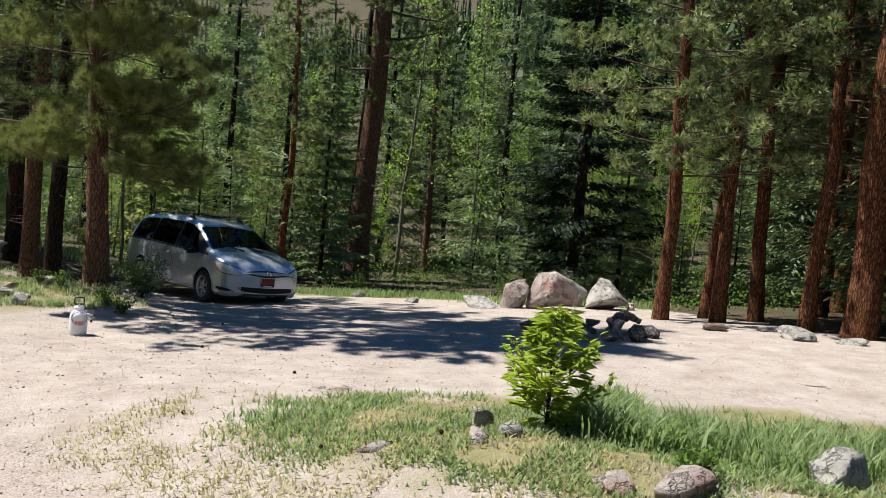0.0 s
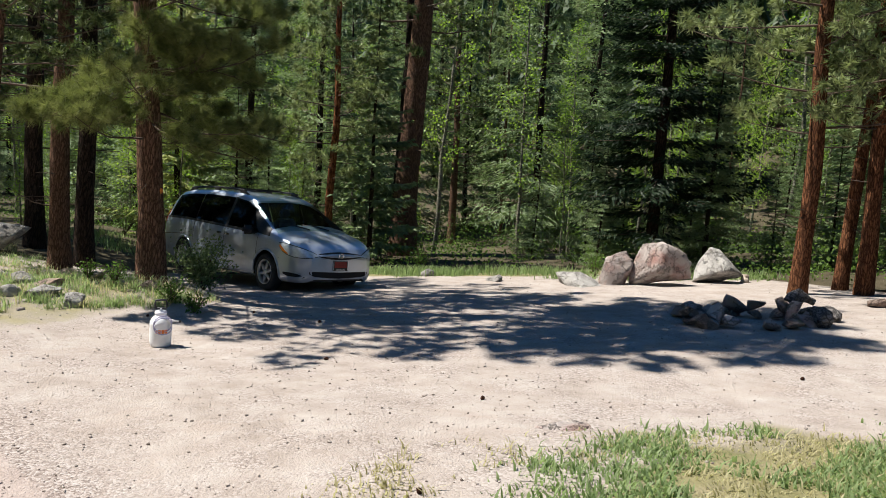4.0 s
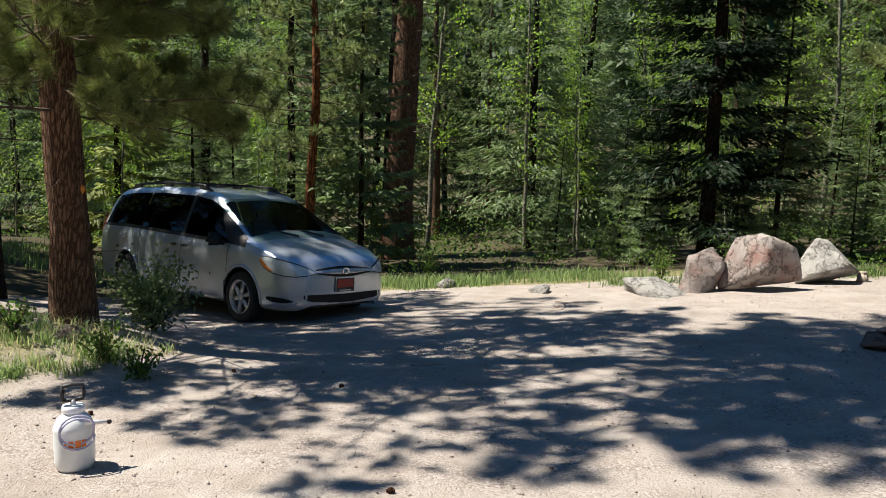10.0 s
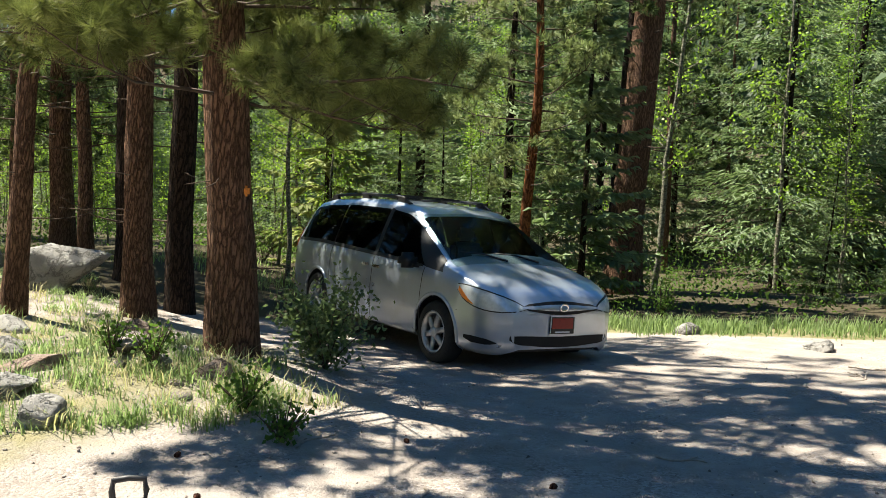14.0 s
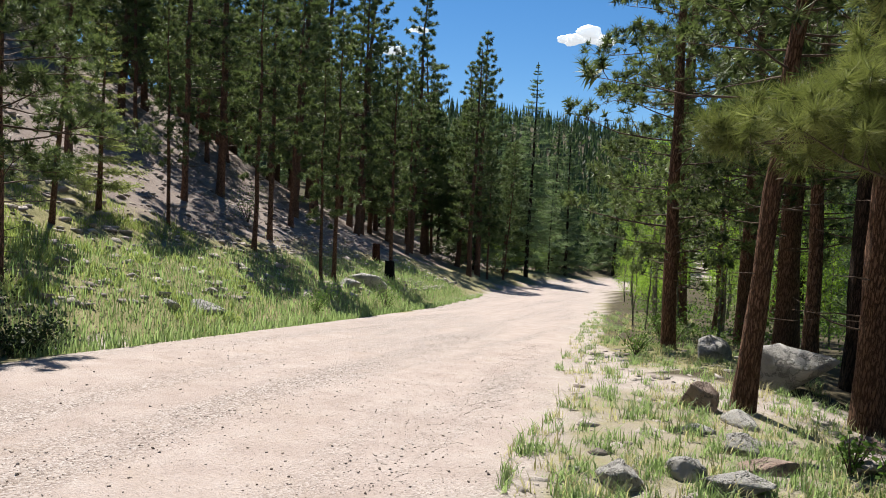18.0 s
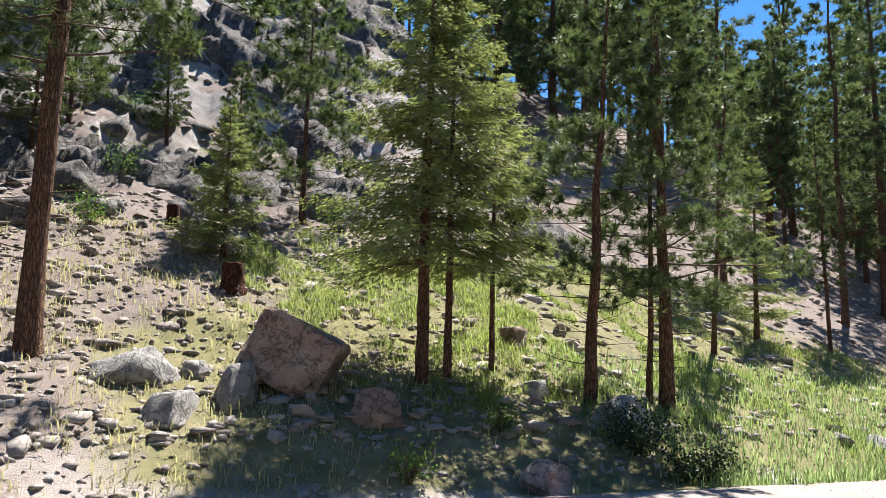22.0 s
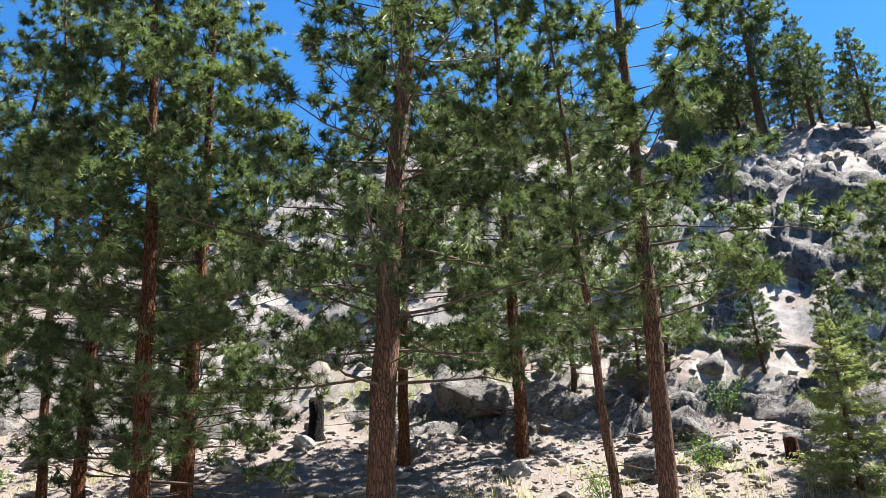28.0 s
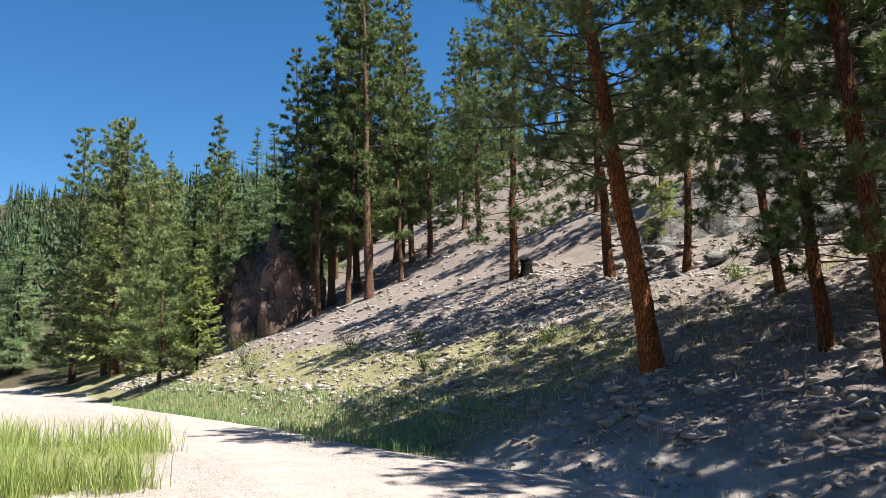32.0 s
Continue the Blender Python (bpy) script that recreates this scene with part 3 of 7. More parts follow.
def pine(x, y, h, r, start, lean=(0, 0), reach=2.6, bark=None, needle=None, blades=30, count=70, length=0.18, width=0.022, label="tall ponderosa pine with furrowed red-brown bark", dead=6, level=0.2, per=10.5, droop=0.0, clear=None, low=None, high=None, taper=0.86, shy=0.0, skirt=0):
    """A long-needled pine: bare trunk below, limbs ending in bottle-brush tufts above. start: where the crown begins, as a share of the height."""
    root = tree_root("pine_tree", x, y, label, "pine tree")
    pts, hp = make_trunk(h, r, lean)
    piece("trunk", hp.mesh("pine_trunk", [bark or M_PINE_BARK], True), root)
    wood, leaf = Heap(), Heap()
    zs = pts[:, 2] / h
    for k in range(count + skirt + dead):
        bare = k >= count + skirt
        u = (k + rng.random()) / count
        f = start + (1 - start) * u * 0.985 if not bare else start * (0.35 + 0.65 * rng.random())
        if count <= k < count + skirt:
            f = start * (0.95 + 0.95 * rng.random())
        p0 = np.array([np.interp(f, zs, pts[:, i]) for i in range(3)])
        az = k * 2.4 + rng.random() * 1.2
        v = max((f - start) / (1 - start), 0)
        ln = reach * (0.5 + 0.55 * rng.random()) * (1 - v**1.6 * taper) * (0.72 + 0.28 * min(1, v * 6)) if not bare else 0.4 + 0.7 * rng.random()
        if clear and f * h < clear[2] and math.cos(az) * clear[0] + math.sin(az) * clear[1] > 0.45:
            continue
        ln *= 1 - shy * max(0.0, math.sin(az)) + 0.5 * shy * max(0.0, -math.sin(az))
        if low and f * h < low[0]:
            ln *= low[1]
        rise = level * (rng.random() - 0.5) + 0.5 * v**1.5 - droop * (1 - v)
        m = 5
        tt = np.linspace(0, 1, m)
        curl = 0.25 * ln * (tt**2) * (rng.random() - 0.1)
        line = p0 + np.stack([np.cos(az) * ln * tt, np.sin(az) * ln * tt, rise * ln * tt + curl], 1) + np.cumsum(rng.normal(size=(m, 3)), 0) * 0.035 * ln * tt[:, None]
        rb = max(0.008, r * 0.2 * (ln / reach) * (1 - 0.5 * v))
        tube(wood, line, rb * (1 - 0.8 * tt), 4, 0.2)
        if bare:
            continue
        nt_ = max(4, int(ln * per * 0.9))
        s = 0.2 + 0.8 * rng.random(nt_) ** 0.7
        base = np.stack([np.interp(s, tt, line[:, i]) for i in range(3)], 1)
        out = unit(line[-1] - line[0])
        sidev = unit(np.cross(out, (0, 0, 1.0)))
        off = (rng.random(nt_) - 0.5) * 2
        sd = unit(out[None] * 0.6 + sidev[None] * off[:, None] * 1.2 + np.stack([np.zeros(nt_), np.zeros(nt_), 0.25 + 0.8 * rng.random(nt_)], 1))
        tl = (0.15 + 0.5 * rng.random(nt_)) * (1.25 - s) * ln * 0.5 + 0.12
        tips = base + sd * tl[:, None]
        for a, c in zip(base[::4], tips[::4]):
            tube(wood, [a, (a + c) / 2 + (0, 0, -0.02), c], [rb * 0.35, rb * 0.28, 0.004], 3, 0, False)
        tips, sd = np.concatenate([tips, line[-1:]]), np.concatenate([sd, unit(out + (0, 0, 0.4))[None]])
        if low and f * h < low[0] - 1.3:
            tufts(leaf, tips, sd, blades * 5, length * 0.85, 0.0035)
        elif high and f * h > high[0]:
            tufts(leaf, tips, sd, blades, high[1], high[2])
        else:
            tufts(leaf, tips, sd, blades, length, width)
    tagged(piece("limb_work", wood.mesh("pine_limbs", [M_TWIG]), root), kind="stuff")
    tagged(piece("crown", leaf.mesh("pine_crown", [needle or M_NEEDLE]), root), kind="stuff")
    return root


def spruce(x, y, h, r, reach, start=0.06, droop=0.35, needle=None, bark=None, whorls=None, twigs=15, label="dark green spruce with layered drooping branches", thin=1.0, name="spruce_tree", lean=(0, 0), fine=1.0):
    """A layered conifer: whorls of branches, each a flat spray of twigs."""
    root = tree_root(name, x, y, label, "conifer")
    pts, hp = make_trunk(h, r, lean, 0.4, 9, 1.2)
    piece("trunk", hp.mesh("spruce_trunk", [bark or M_DARK_BARK], True), root)
    wood, leaf = Heap(), Heap()
    zs = pts[:, 2] / h
    whorls = whorls or int(h * 3.2)
    for k in range(whorls):
        f = start + (1 - start) * ((k + rng.random()) / whorls)
        ln0 = reach * (1 - ((f - start) / (1 - start)) ** 1.1) ** 0.9 + 0.12
        for j in range(6):
            if rng.random() > 0.9 * thin:
                continue
            az = rng.random() * 2 * np.pi
            ln = ln0 * (0.6 + 0.5 * rng.random())
            p0 = np.array([np.interp(f, zs, pts[:, i]) for i in range(3)])
            tt = np.linspace(0, 1, 5)
            dr = droop * (1.15 - f) * (0.7 + 0.6 * rng.random())
            line = p0 + np.stack([np.cos(az) * ln * tt, np.sin(az) * ln * tt, (0.12 * tt - dr * tt**1.6 + 0.16 * tt**4) * ln], 1)
            tube(wood, line, max(0.006, r * 0.13 * ln / reach) * (1 - 0.75 * tt), 3, 0, False)
            shade = rng.random()
            n = max(8, int((1.9 if fine < 1.5 else 3.0) * fine * twigs * (0.4 + 0.6 * ln / reach)))
            s = 0.16 + 0.84 * rng.random(n) ** 0.8
            base = np.stack([np.interp(s, tt, line[:, i]) for i in range(3)], 1)
            out = unit(line[-1] - line[1])
            sv = unit(np.cross(out, (0, 0, 1.0)))
            sg = np.where(rng.random(n) < 0.5, -1.0, 1.0) * (0.45 + 0.7 * rng.random(n))
            d = unit(out[None] * 0.8 + sv[None] * sg[:, None] + np.stack([0 * s, 0 * s, -0.85 * rng.random(n) + 0.08], 1))
            lw = (0.15 + 0.26 * (1.1 - s)) * (0.45 + 0.42 * ln) * (0.7 + 0.5 * rng.random(n)) / fine**(0.55 if fine < 1.5 else 0.9)
            if fine > 1:
                base = base + rng.normal(size=(n, 3)) * (0.05, 0.05, 0.035) * ln + sv[None] * (sg * 0.16 * ln * (1.05 - s))[:, None]
            nm = unit(np.stack([rng.normal(size=n) * 0.7, rng.normal(size=n) * 0.7, np.ones(n)], 1))
            slim = 1.0 if fine <= 1.5 else 0.8 if fine < 2.5 else 0.5
            flat_leaves(leaf, base, d, nm, lw, slim * (0.20 * lw + 0.03 * min(1, h / 4)), shade)
            flat_leaves(leaf, base, d, unit(nm + 0.9 * unit(np.cross(d, nm))), lw * 0.9, slim * (0.18 * lw + 0.025 * min(1, h / 4)), shade)
    tagged(piece("limb_work", wood.mesh("spruce_limbs", [M_TWIG]), root), kind="stuff")
    tagged(piece("crown", leaf.mesh("spruce_crown", [needle or M_SPRUCE]), root), kind="stuff")
    return root


def aspen(x, y, h, r, reach, leaves=1800, start=0.35, lean=(0, 0), leaf_mat=None, label="slender aspen with pale bark and bright green leaves", name="aspen_tree", size=0.085):
    root = tree_root(name, x, y, label, "broadleaf tree")
    pts, hp = make_trunk(h, r, lean, 2.0, 8, 1.15)
    piece("trunk", hp.mesh("aspen_trunk", [M_ASPEN_BARK], True), root)
    wood, leaf = Heap(), Heap()
    zs = pts[:, 2] / h
    nb = 30
    for k in range(nb):
        f = start + (1 - start) * (k + rng.random()) / nb
        az, ln = rng.random() * 2 * np.pi, reach * (0.4 + 0.6 * rng.random()) * (1.05 - 0.75 * ((f - start) / (1 - start)) ** 1.5)
        p0 = np.array([np.interp(min(f, 1), zs, pts[:, i]) for i in range(3)])
        tt = np.linspace(0, 1, 4)
        line = p0 + np.stack([np.cos(az) * ln * tt, np.sin(az) * ln * tt, 0.55 * ln * tt], 1) + rng.normal(size=(4, 3)) * 0.04 * tt[:, None]
        tube(wood, line, max(0.006, r * 0.25) * (1 - 0.8 * tt), 4, 0, False)
        n = leaves // nb
        s = 0.25 + 0.75 * rng.random(n)
        base = np.stack([np.interp(s, tt, line[:, i]) for i in range(3)], 1) + rng.normal(size=(n, 3)) * 0.16 * reach * 0.7
        d = unit(rng.normal(size=(n, 3)) - (0, 0, 0.6))
        flat_leaves(leaf, base, d, unit(rng.normal(size=(n, 3)) + (0, 0, 0.8)), size * (0.7 + 0.6 * rng.random(n)), size * 0.95 * (0.7 + 0.5 * rng.random(n)))
    tagged(piece("limb_work", wood.mesh("aspen_limbs", [M_ASPEN_BARK]), root), kind="stuff")
    tagged(piece("crown", leaf.mesh("aspen_crown", [leaf_mat or M_ASPEN_LEAF]), root), kind="stuff")
    return root


# ---- rocks ----
def rock_shape(heap, centre, dims, seed, level=3, rough=0.28, turn=0.0, tilt=(0, 0), cuts=5):
    """A boulder: a ball cut by random planes and roughened."""
    bm = bmesh.new()
    bmesh.ops.create_icosphere(bm, subdivisions=level, radius=1.0)
    v = np.array([q.co[:] for q in bm.verts])
    t = np.array([[q.index for q in f.verts] for f in bm.faces])
    bm.free()
    g = np.random.default_rng(seed)
    for _ in range(cuts):
        nrm = unit(g.normal(size=3) * (1, 1, 0.8))
        off = 0.38 + 0.36 * g.random()
        over = np.maximum(v @ nrm - off, 0)
        v = v - over[:, None] * nrm * 0.97
    v = v / np.abs(v).max(0)
    ph = g.random(3) * 20
    for fr, am in ((1.6, 0.16), (3.3, 0.10), (7.0, 0.05), (15.0, 0.025)):
        nz = vnoise(v[:, 0] * fr + ph[0] + v[:, 2] * 0.7 * fr, v[:, 1] * fr + ph[1] - v[:, 2] * 0.8 * fr, seed % 97) + vnoise(v[:, 2] * fr * 1.4 + ph[2], v[:, 0] * fr - v[:, 1] * 0.6 * fr, seed % 89)
        v = v * (1 + rough * am * (1.2 * nz - 1.6 * np.abs(nz) * (fr > 3))[:, None])
    v = v * np.asarray(dims) * 0.5
    m = np.array(Euler((radians(tilt[0]), radians(tilt[1]), radians(turn))).to_matrix())
    heap.add(v @ m.T + np.asarray(centre), t)


def shard(points, seed):
    """A sharp-edged broken stone: the hull of a few chance places in a unit box."""
    g = np.random.default_rng(seed)
    bm = bmesh.new()
    c = g.random((points, 3)) - 0.5
    k = np.argmax(np.abs(c), 1)
    c[np.arange(points), k] = np.sign(c[np.arange(points), k]) * (0.42 + 0.08 * g.random(points))
    for q in c:
        bm.verts.new(q)
    ret = bmesh.ops.convex_hull(bm, input=bm.verts[:])
    bmesh.ops.delete(bm, geom=[q for q in ret["geom_interior"] if isinstance(q, bmesh.types.BMVert)], context="VERTS")
    bmesh.ops.triangulate(bm, faces=bm.faces[:])
    bm.verts.index_update()
    v = np.array([q.co[:] for q in bm.verts])
    t = np.array([[q.index for q in f.verts] for f in bm.faces])
    bm.free()
    return v, t


def broken_shape(heap, dims, seed, points=14, tilt=(0, 0)):
    """An angular block: a hull of chance corners, its faces subdivided and pitted."""
    v, t = shard(points, seed)
    g = np.random.default_rng(seed + 7)
    v = v * (1 - 0.22 * g.random((len(v), 3)) * (v[:, 2:3] > 0))
    v[:, :2] *= 1 - 0.55 * np.clip(v[:, 2:3] + 0.1, 0, 0.6)
    bm = bmesh.new()
    vs = [bm.verts.new(q) for q in v]
    for f in t:
        bm.faces.new([vs[k] for k in f])
    bmesh.ops.subdivide_edges(bm, edges=bm.edges[:], cuts=5, use_grid_fill=True)
    bmesh.ops.smooth_vert(bm, verts=bm.verts[:], factor=0.35, use_axis_x=True, use_axis_y=True, use_axis_z=True)
    bmesh.ops.triangulate(bm, faces=bm.faces[:])
    bm.verts.index_update()
    v = np.array([q.co[:] for q in bm.verts])
    t = np.array([[q.index for q in f.verts] for f in bm.faces])
    bm.free()
    for fr, am in ((2.2, .07), (5.0, .045), (11.0, .022)):
        nz = vnoise(v[:, 0] * fr + v[:, 2] * fr * .7 + seed, v[:, 1] * fr - v[:, 2] * fr * .8, seed % 71)
        v = v * (1 + am * (nz - .7 * np.abs(nz)))[:, None]
    m = np.array(Euler((radians(tilt[0]), radians(tilt[1]), 0)).to_matrix())
    heap.add((v * np.asarray(dims) * 0.92) @ m.T, t)


def rock(x, y, dims, seed, mat=None, turn=0.0, tilt=(0, 0), sink=0.25, label="grey weathered boulder half sunk in the ground", name="boulder", level=3, cuts=5, rough=0.28, group="", angular=0):
    """A single rock resting in the ground; sink: the share of its height under the soil."""
    hp = Heap()
    if angular:
        broken_shape(hp, dims, seed, angular, tilt)
    else:
        rock_shape(hp, (0, 0, 0), dims, seed, level, rough, 0, tilt, cuts)
    ob = new(name, hp.mesh(name, [mat or M_ROCK_GREY], False))
    gz = float(np.min(ground_z(np.array([x, x + dims[0] * 0.25, x - dims[0] * 0.25, x, x]), np.array([y, y, y, y + dims[1] * 0.25, y - dims[1] * 0.25]))))
    ob.matrix_world = pose(x, y, gz + dims[2] * (0.5 - sink), 0, 0, turn)
    return tagged(ob, label, "boulder" if max(dims) > 0.5 else "rock", group)


# ---- the ground ----
def spaced(lo, hi, a, b, step, grow):
    mid_ = np.arange(a, b + 1e-6, step)
    left, right, d = [a], [b], step
    while left[-1] > lo or right[-1] < hi:
        d *= grow
        left.append(left[-1] - d)
        right.append(right[-1] + d)
    return np.concatenate([[q for q in left[:0:-1] if q > lo], mid_, [q for q in right[1:] if q < hi]])


def zones(x, y):
    """Shares of road gravel, grass, talus, and open ground (not forest floor)."""
    s, d, zr, half = road_frame(x, y)
    q, p = -d - half, d - half
    wob = 0.5 * fbm(x * 0.5, y * 0.5, 21)
    road = smooth(0.6, -0.3, np.abs(d) - half + 0.5 * wob)
    grass = 0.8 * smooth(0.1, 0.9, q + wob) * smooth(7, 3.5, q + 2 * wob) * np.maximum(smooth(8, 11, s), smooth(-1, -5, s))
    grass = np.maximum(grass, 0.72 * np.maximum(bump(x, y, -18, 5, 4.5), bump(x, y, -23, 9, 5)) * (q > 0.3))
    grass = np.maximum(grass, 0.62 * smooth(1.1, 0.6, np.hypot((x - 1.9) / 4.0, (y - 6.3) / 2.1) + 0.9 * wob))
    verge = smooth(1.0, 0.7, np.hypot((x + 8.6) / 3.6, (y - 13.6) / 4.6) + 0.25 * wob)
    grass = np.maximum(grass, 0.42 * verge * smooth(0.1, 0.7, p))
    grass = np.maximum(grass, 0.7 * smooth(0.5, 1.2, p + wob) * smooth(18, 24, s))
    grass = np.maximum(grass, 0.75 * smooth(1.2, 0.5, np.abs(y - 20.4 - 0.08 * (x - 1) ** 2 * (x > 1)) + 0.5 * wob) * (x > -3.5) * (x < 8))
    grass = np.maximum(grass, 0.8 * smooth(1, 0.6, np.hypot((x - 6) / 3.0, (y + 2) / 4.0)))
    talus = smooth(0.6, 2.5, q + wob)
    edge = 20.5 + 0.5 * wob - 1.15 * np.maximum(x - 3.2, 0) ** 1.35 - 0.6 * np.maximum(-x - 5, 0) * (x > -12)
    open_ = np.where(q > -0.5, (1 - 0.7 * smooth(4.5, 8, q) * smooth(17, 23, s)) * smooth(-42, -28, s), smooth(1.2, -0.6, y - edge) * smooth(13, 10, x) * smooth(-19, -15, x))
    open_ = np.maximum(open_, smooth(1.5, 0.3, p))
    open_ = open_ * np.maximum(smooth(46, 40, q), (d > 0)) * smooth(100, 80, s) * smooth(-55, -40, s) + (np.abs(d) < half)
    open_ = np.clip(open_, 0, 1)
    return road, grass, talus, open_


gx, gy = spaced(-720, 720, -21, 11, 0.17, 1.085), spaced(-720, 720, -13, 25, 0.17, 1.085)
X2, Y2 = np.meshgrid(gx, gy, indexing="ij")
Z2 = ground_z(X2, Y2)
nx, ny = X2.shape
ii, jj = np.meshgrid(np.arange(nx - 1), np.arange(ny - 1), indexing="ij")
quads = np.stack([ii * ny + jj, (ii + 1) * ny + jj, (ii + 1) * ny + jj + 1, ii * ny + jj + 1], -1).reshape(-1, 4)
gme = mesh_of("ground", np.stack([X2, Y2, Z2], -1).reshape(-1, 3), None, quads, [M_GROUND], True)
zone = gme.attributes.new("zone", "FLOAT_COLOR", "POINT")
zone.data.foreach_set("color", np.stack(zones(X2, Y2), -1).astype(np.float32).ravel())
ground = tagged(new("ground", gme), "pale dusty soil, gravel road and rocky hillside", "ground", kind="structure")

# ---- trees round the clearing ----
P_RED = "tall ponderosa pine with furrowed red-brown bark"
big = pine(-6.26, 14.45, 15.5, 0.195, 0.145, (-0.01, 0.0), 3.9, needle=M_NEEDLE_OLIVE, blades=36, count=170, length=0.21, width=0.016, label="big ponderosa pine with an orange blaze on its trunk", level=0.6, per=19, droop=0.12, clear=(-.99, .1, 12.5), low=(6.6, .64), high=(8.0, .22, .03), taper=.5, shy=.05, skirt=44)
blaze = part("blaze", box_bm(0.045, 0.075, 0.09, 0.02), simple("orange_blaze", (0.72, 0.25, 0.04), 0.7, 0, 0.3, 60), big, "orange paint mark")
blaze.matrix_basis = pose(0.156, -0.140, 0.83 - big.matrix_world.translation.z, 0, 0, -42)
for x, y, h, r, st, ln in ((-9.05, 17.45, 15, .185, .20, (0.01, 0)), (-8.95, 18.3, 15, .18, .22, (.02, 0.01)), (-9.9, 16.2, 11, .125, .30, (.063, .049)), (-10.6, 19.6, 15, .2, .2, (0, 0)),
                           (-13.97, 22.5, 16, .23, .18, (0, .01)), (-16.3, 24.1, 16, .19, .15, (0, 0)), (-20.9, 28.6, 16, .16, .15, (0, 0)), (-23.2, 29.4, 17, .2, .15, (0, 0)), (-12.2, 20.8, 13, .13, .2, (0, 0)), (-15.3, 20.6, 14, .14, .15, (0, 0)), (-18.6, 24.0, 15, .15, .12, (0, 0))):
    pine(x, y, h, r, st if x > -13 else st * .75, ln, 2.7 if x > -13 else 2.8, count=36 if x > -9.1 else 70 if x > -13 else 90, blades=34 if x > -13 else 28, width=.016 if x > -13 else .024, label=P_RED if r > .17 else "slim ponderosa pine with a dark reddish trunk", bark=M_DARK_BARK if x in (-8.95, -10.6) else None)
pine(-2.75, 25.6, 24, .36, .27, (.02, .01), 3.6, count=70, label="massive ponderosa pine with a dark red straight trunk", dead=10)
for x, y, h, r, st, ln in ((4.40, 15.70, 15, .14, .17, (.01, 0)), (5.5, 16.4, 16, .12, .19, (.015, 0)), (5.5, 15.6, 15, .14, .18, (.01, 0)), (6.4, 15.9, 16, .14, .2, (.01, 0)), (6.6, 14.2, 16, .13, .2, (.02, 0)), (7.15, 13.4, 18, .25, .25, (.03, 0)), (8.4, 17.6, 16, .16, .15, (.03, 0)), (9.8, 19.5, 17, .2, .15, (0, 0))):
    pine(x, y, h, r, st, ln, 2.5, count=90, needle=M_NEEDLE_PALE, bark=M_RUST_BARK, label="ponderosa pine with orange-brown bark at the clearing's edge")

# ---- trees on the rocky hillside ----
HILL = "ponderosa pine on the rocky hillside"
for x, y, h, r, st, ln, cnt in ((-11.39, .48, 9.5, .085, .33, (.03, -.03), 40), (-11.88, .87, 13, .15, .26, (0, .01), 84), (-9.02, -1.5, 15, .22, .3, (-.05, .03), 84), (-12.05, -5.85, 13, .12, .2, (0, 0), 60), (-14.1, -4.65, 13, .115, .2, (0, 0), 66), (-14.4, -4.9, 12, .09, .2, (0, 0), 50),
                               (-6.65, -3.77, 13, .15, .17, (.05, -.02), 80), (-6.1, -5.1, 12, .11, .15, (.04, 0), 60), (-6.0, -7.95, 12, .09, .2, (.10, -.02), 50), (-7.85, -6.35, 12, .095, .15, (0.02, 0), 56), (-7.5, -4.5, 13, .13, .18, (.03, -.03), 76), (-4.5, -12.0, 13, .10, .2, (-.04, 0), 56), (-2.7, -14.0, 14, .15, .2, (0, 0), 64),
                               (.6, -18.2, 11, .15, .17, (0, 0), 60), (-15.88, 7.27, 6.8, .10, .2, (0, .04), 56), (-17.0, 8.4, 7.4, .125, .18, (0, -.02), 74), (-16.9, 8.15, 8, .055, .3, (0, 0), 24), (-19.97, .69, 5.2, .08, .15, (-.02, 0), 60)):
    pine(x, y, h, r * .92, st * (.62 if y < 0 else 1.0), ln, (2.6 if h < 14 else 3.1) if y < 3 else 2.0, count=int(cnt * (1.5 if y < 0 else .9)), dead=14, label=HILL, needle=M_NEEDLE_HILL, bark=M_RUST_BARK if y < -3 else None, blades=56, length=.165, width=.012, high=(4.5, .175, .015))
pine(-3.63, -6.27, 12, .18, .27, (.13, .0), 2.8, bark=M_BRIGHT_BARK, count=130, per=12, blades=50, length=.165, width=.013, label="leaning ponderosa pine with bright orange bark", dead=12, needle=M_NEEDLE_PALE)
for x, y, h, r, rc, st, nw, tw, txt in ((-14.75, 5.0, 7.4, .095, 1.9, .22, 40, 18, "light green fir with drooping branches on the bank"), (-15.05, 5.3, 6.2, .06, 1.4, .28, 30, 16, "slender light green fir on the bank"), (-15.81, 5.8, 5.2, .045, 1.2, .3, 24, 15, "slender light green fir on the bank"),
                                        (-16.78, .6, 2.9, .05, 1.0, .02, 26, 16, "young bushy fir on the hillside"), (-24.6, 10.7, 4.6, .07, 1.2, .12, 24, 14, "young light green fir on the hillside"), (-4.2, -16.1, 3.4, .05, .8, .05, 22, 13, "young bright green fir among rocks"), (26.3, -32.4, 15, .2, 3.2, .03, 44, 15, "broad light green fir beside the road")):
    spruce(x, y, h, r, rc, st, .42 if h > 5 and h < 9 else .22, M_FIR_LIGHT, M_PINE_BARK, int(nw * 1.25), tw, txt, .75, fine=3.0 if h < 9 else 1.0)
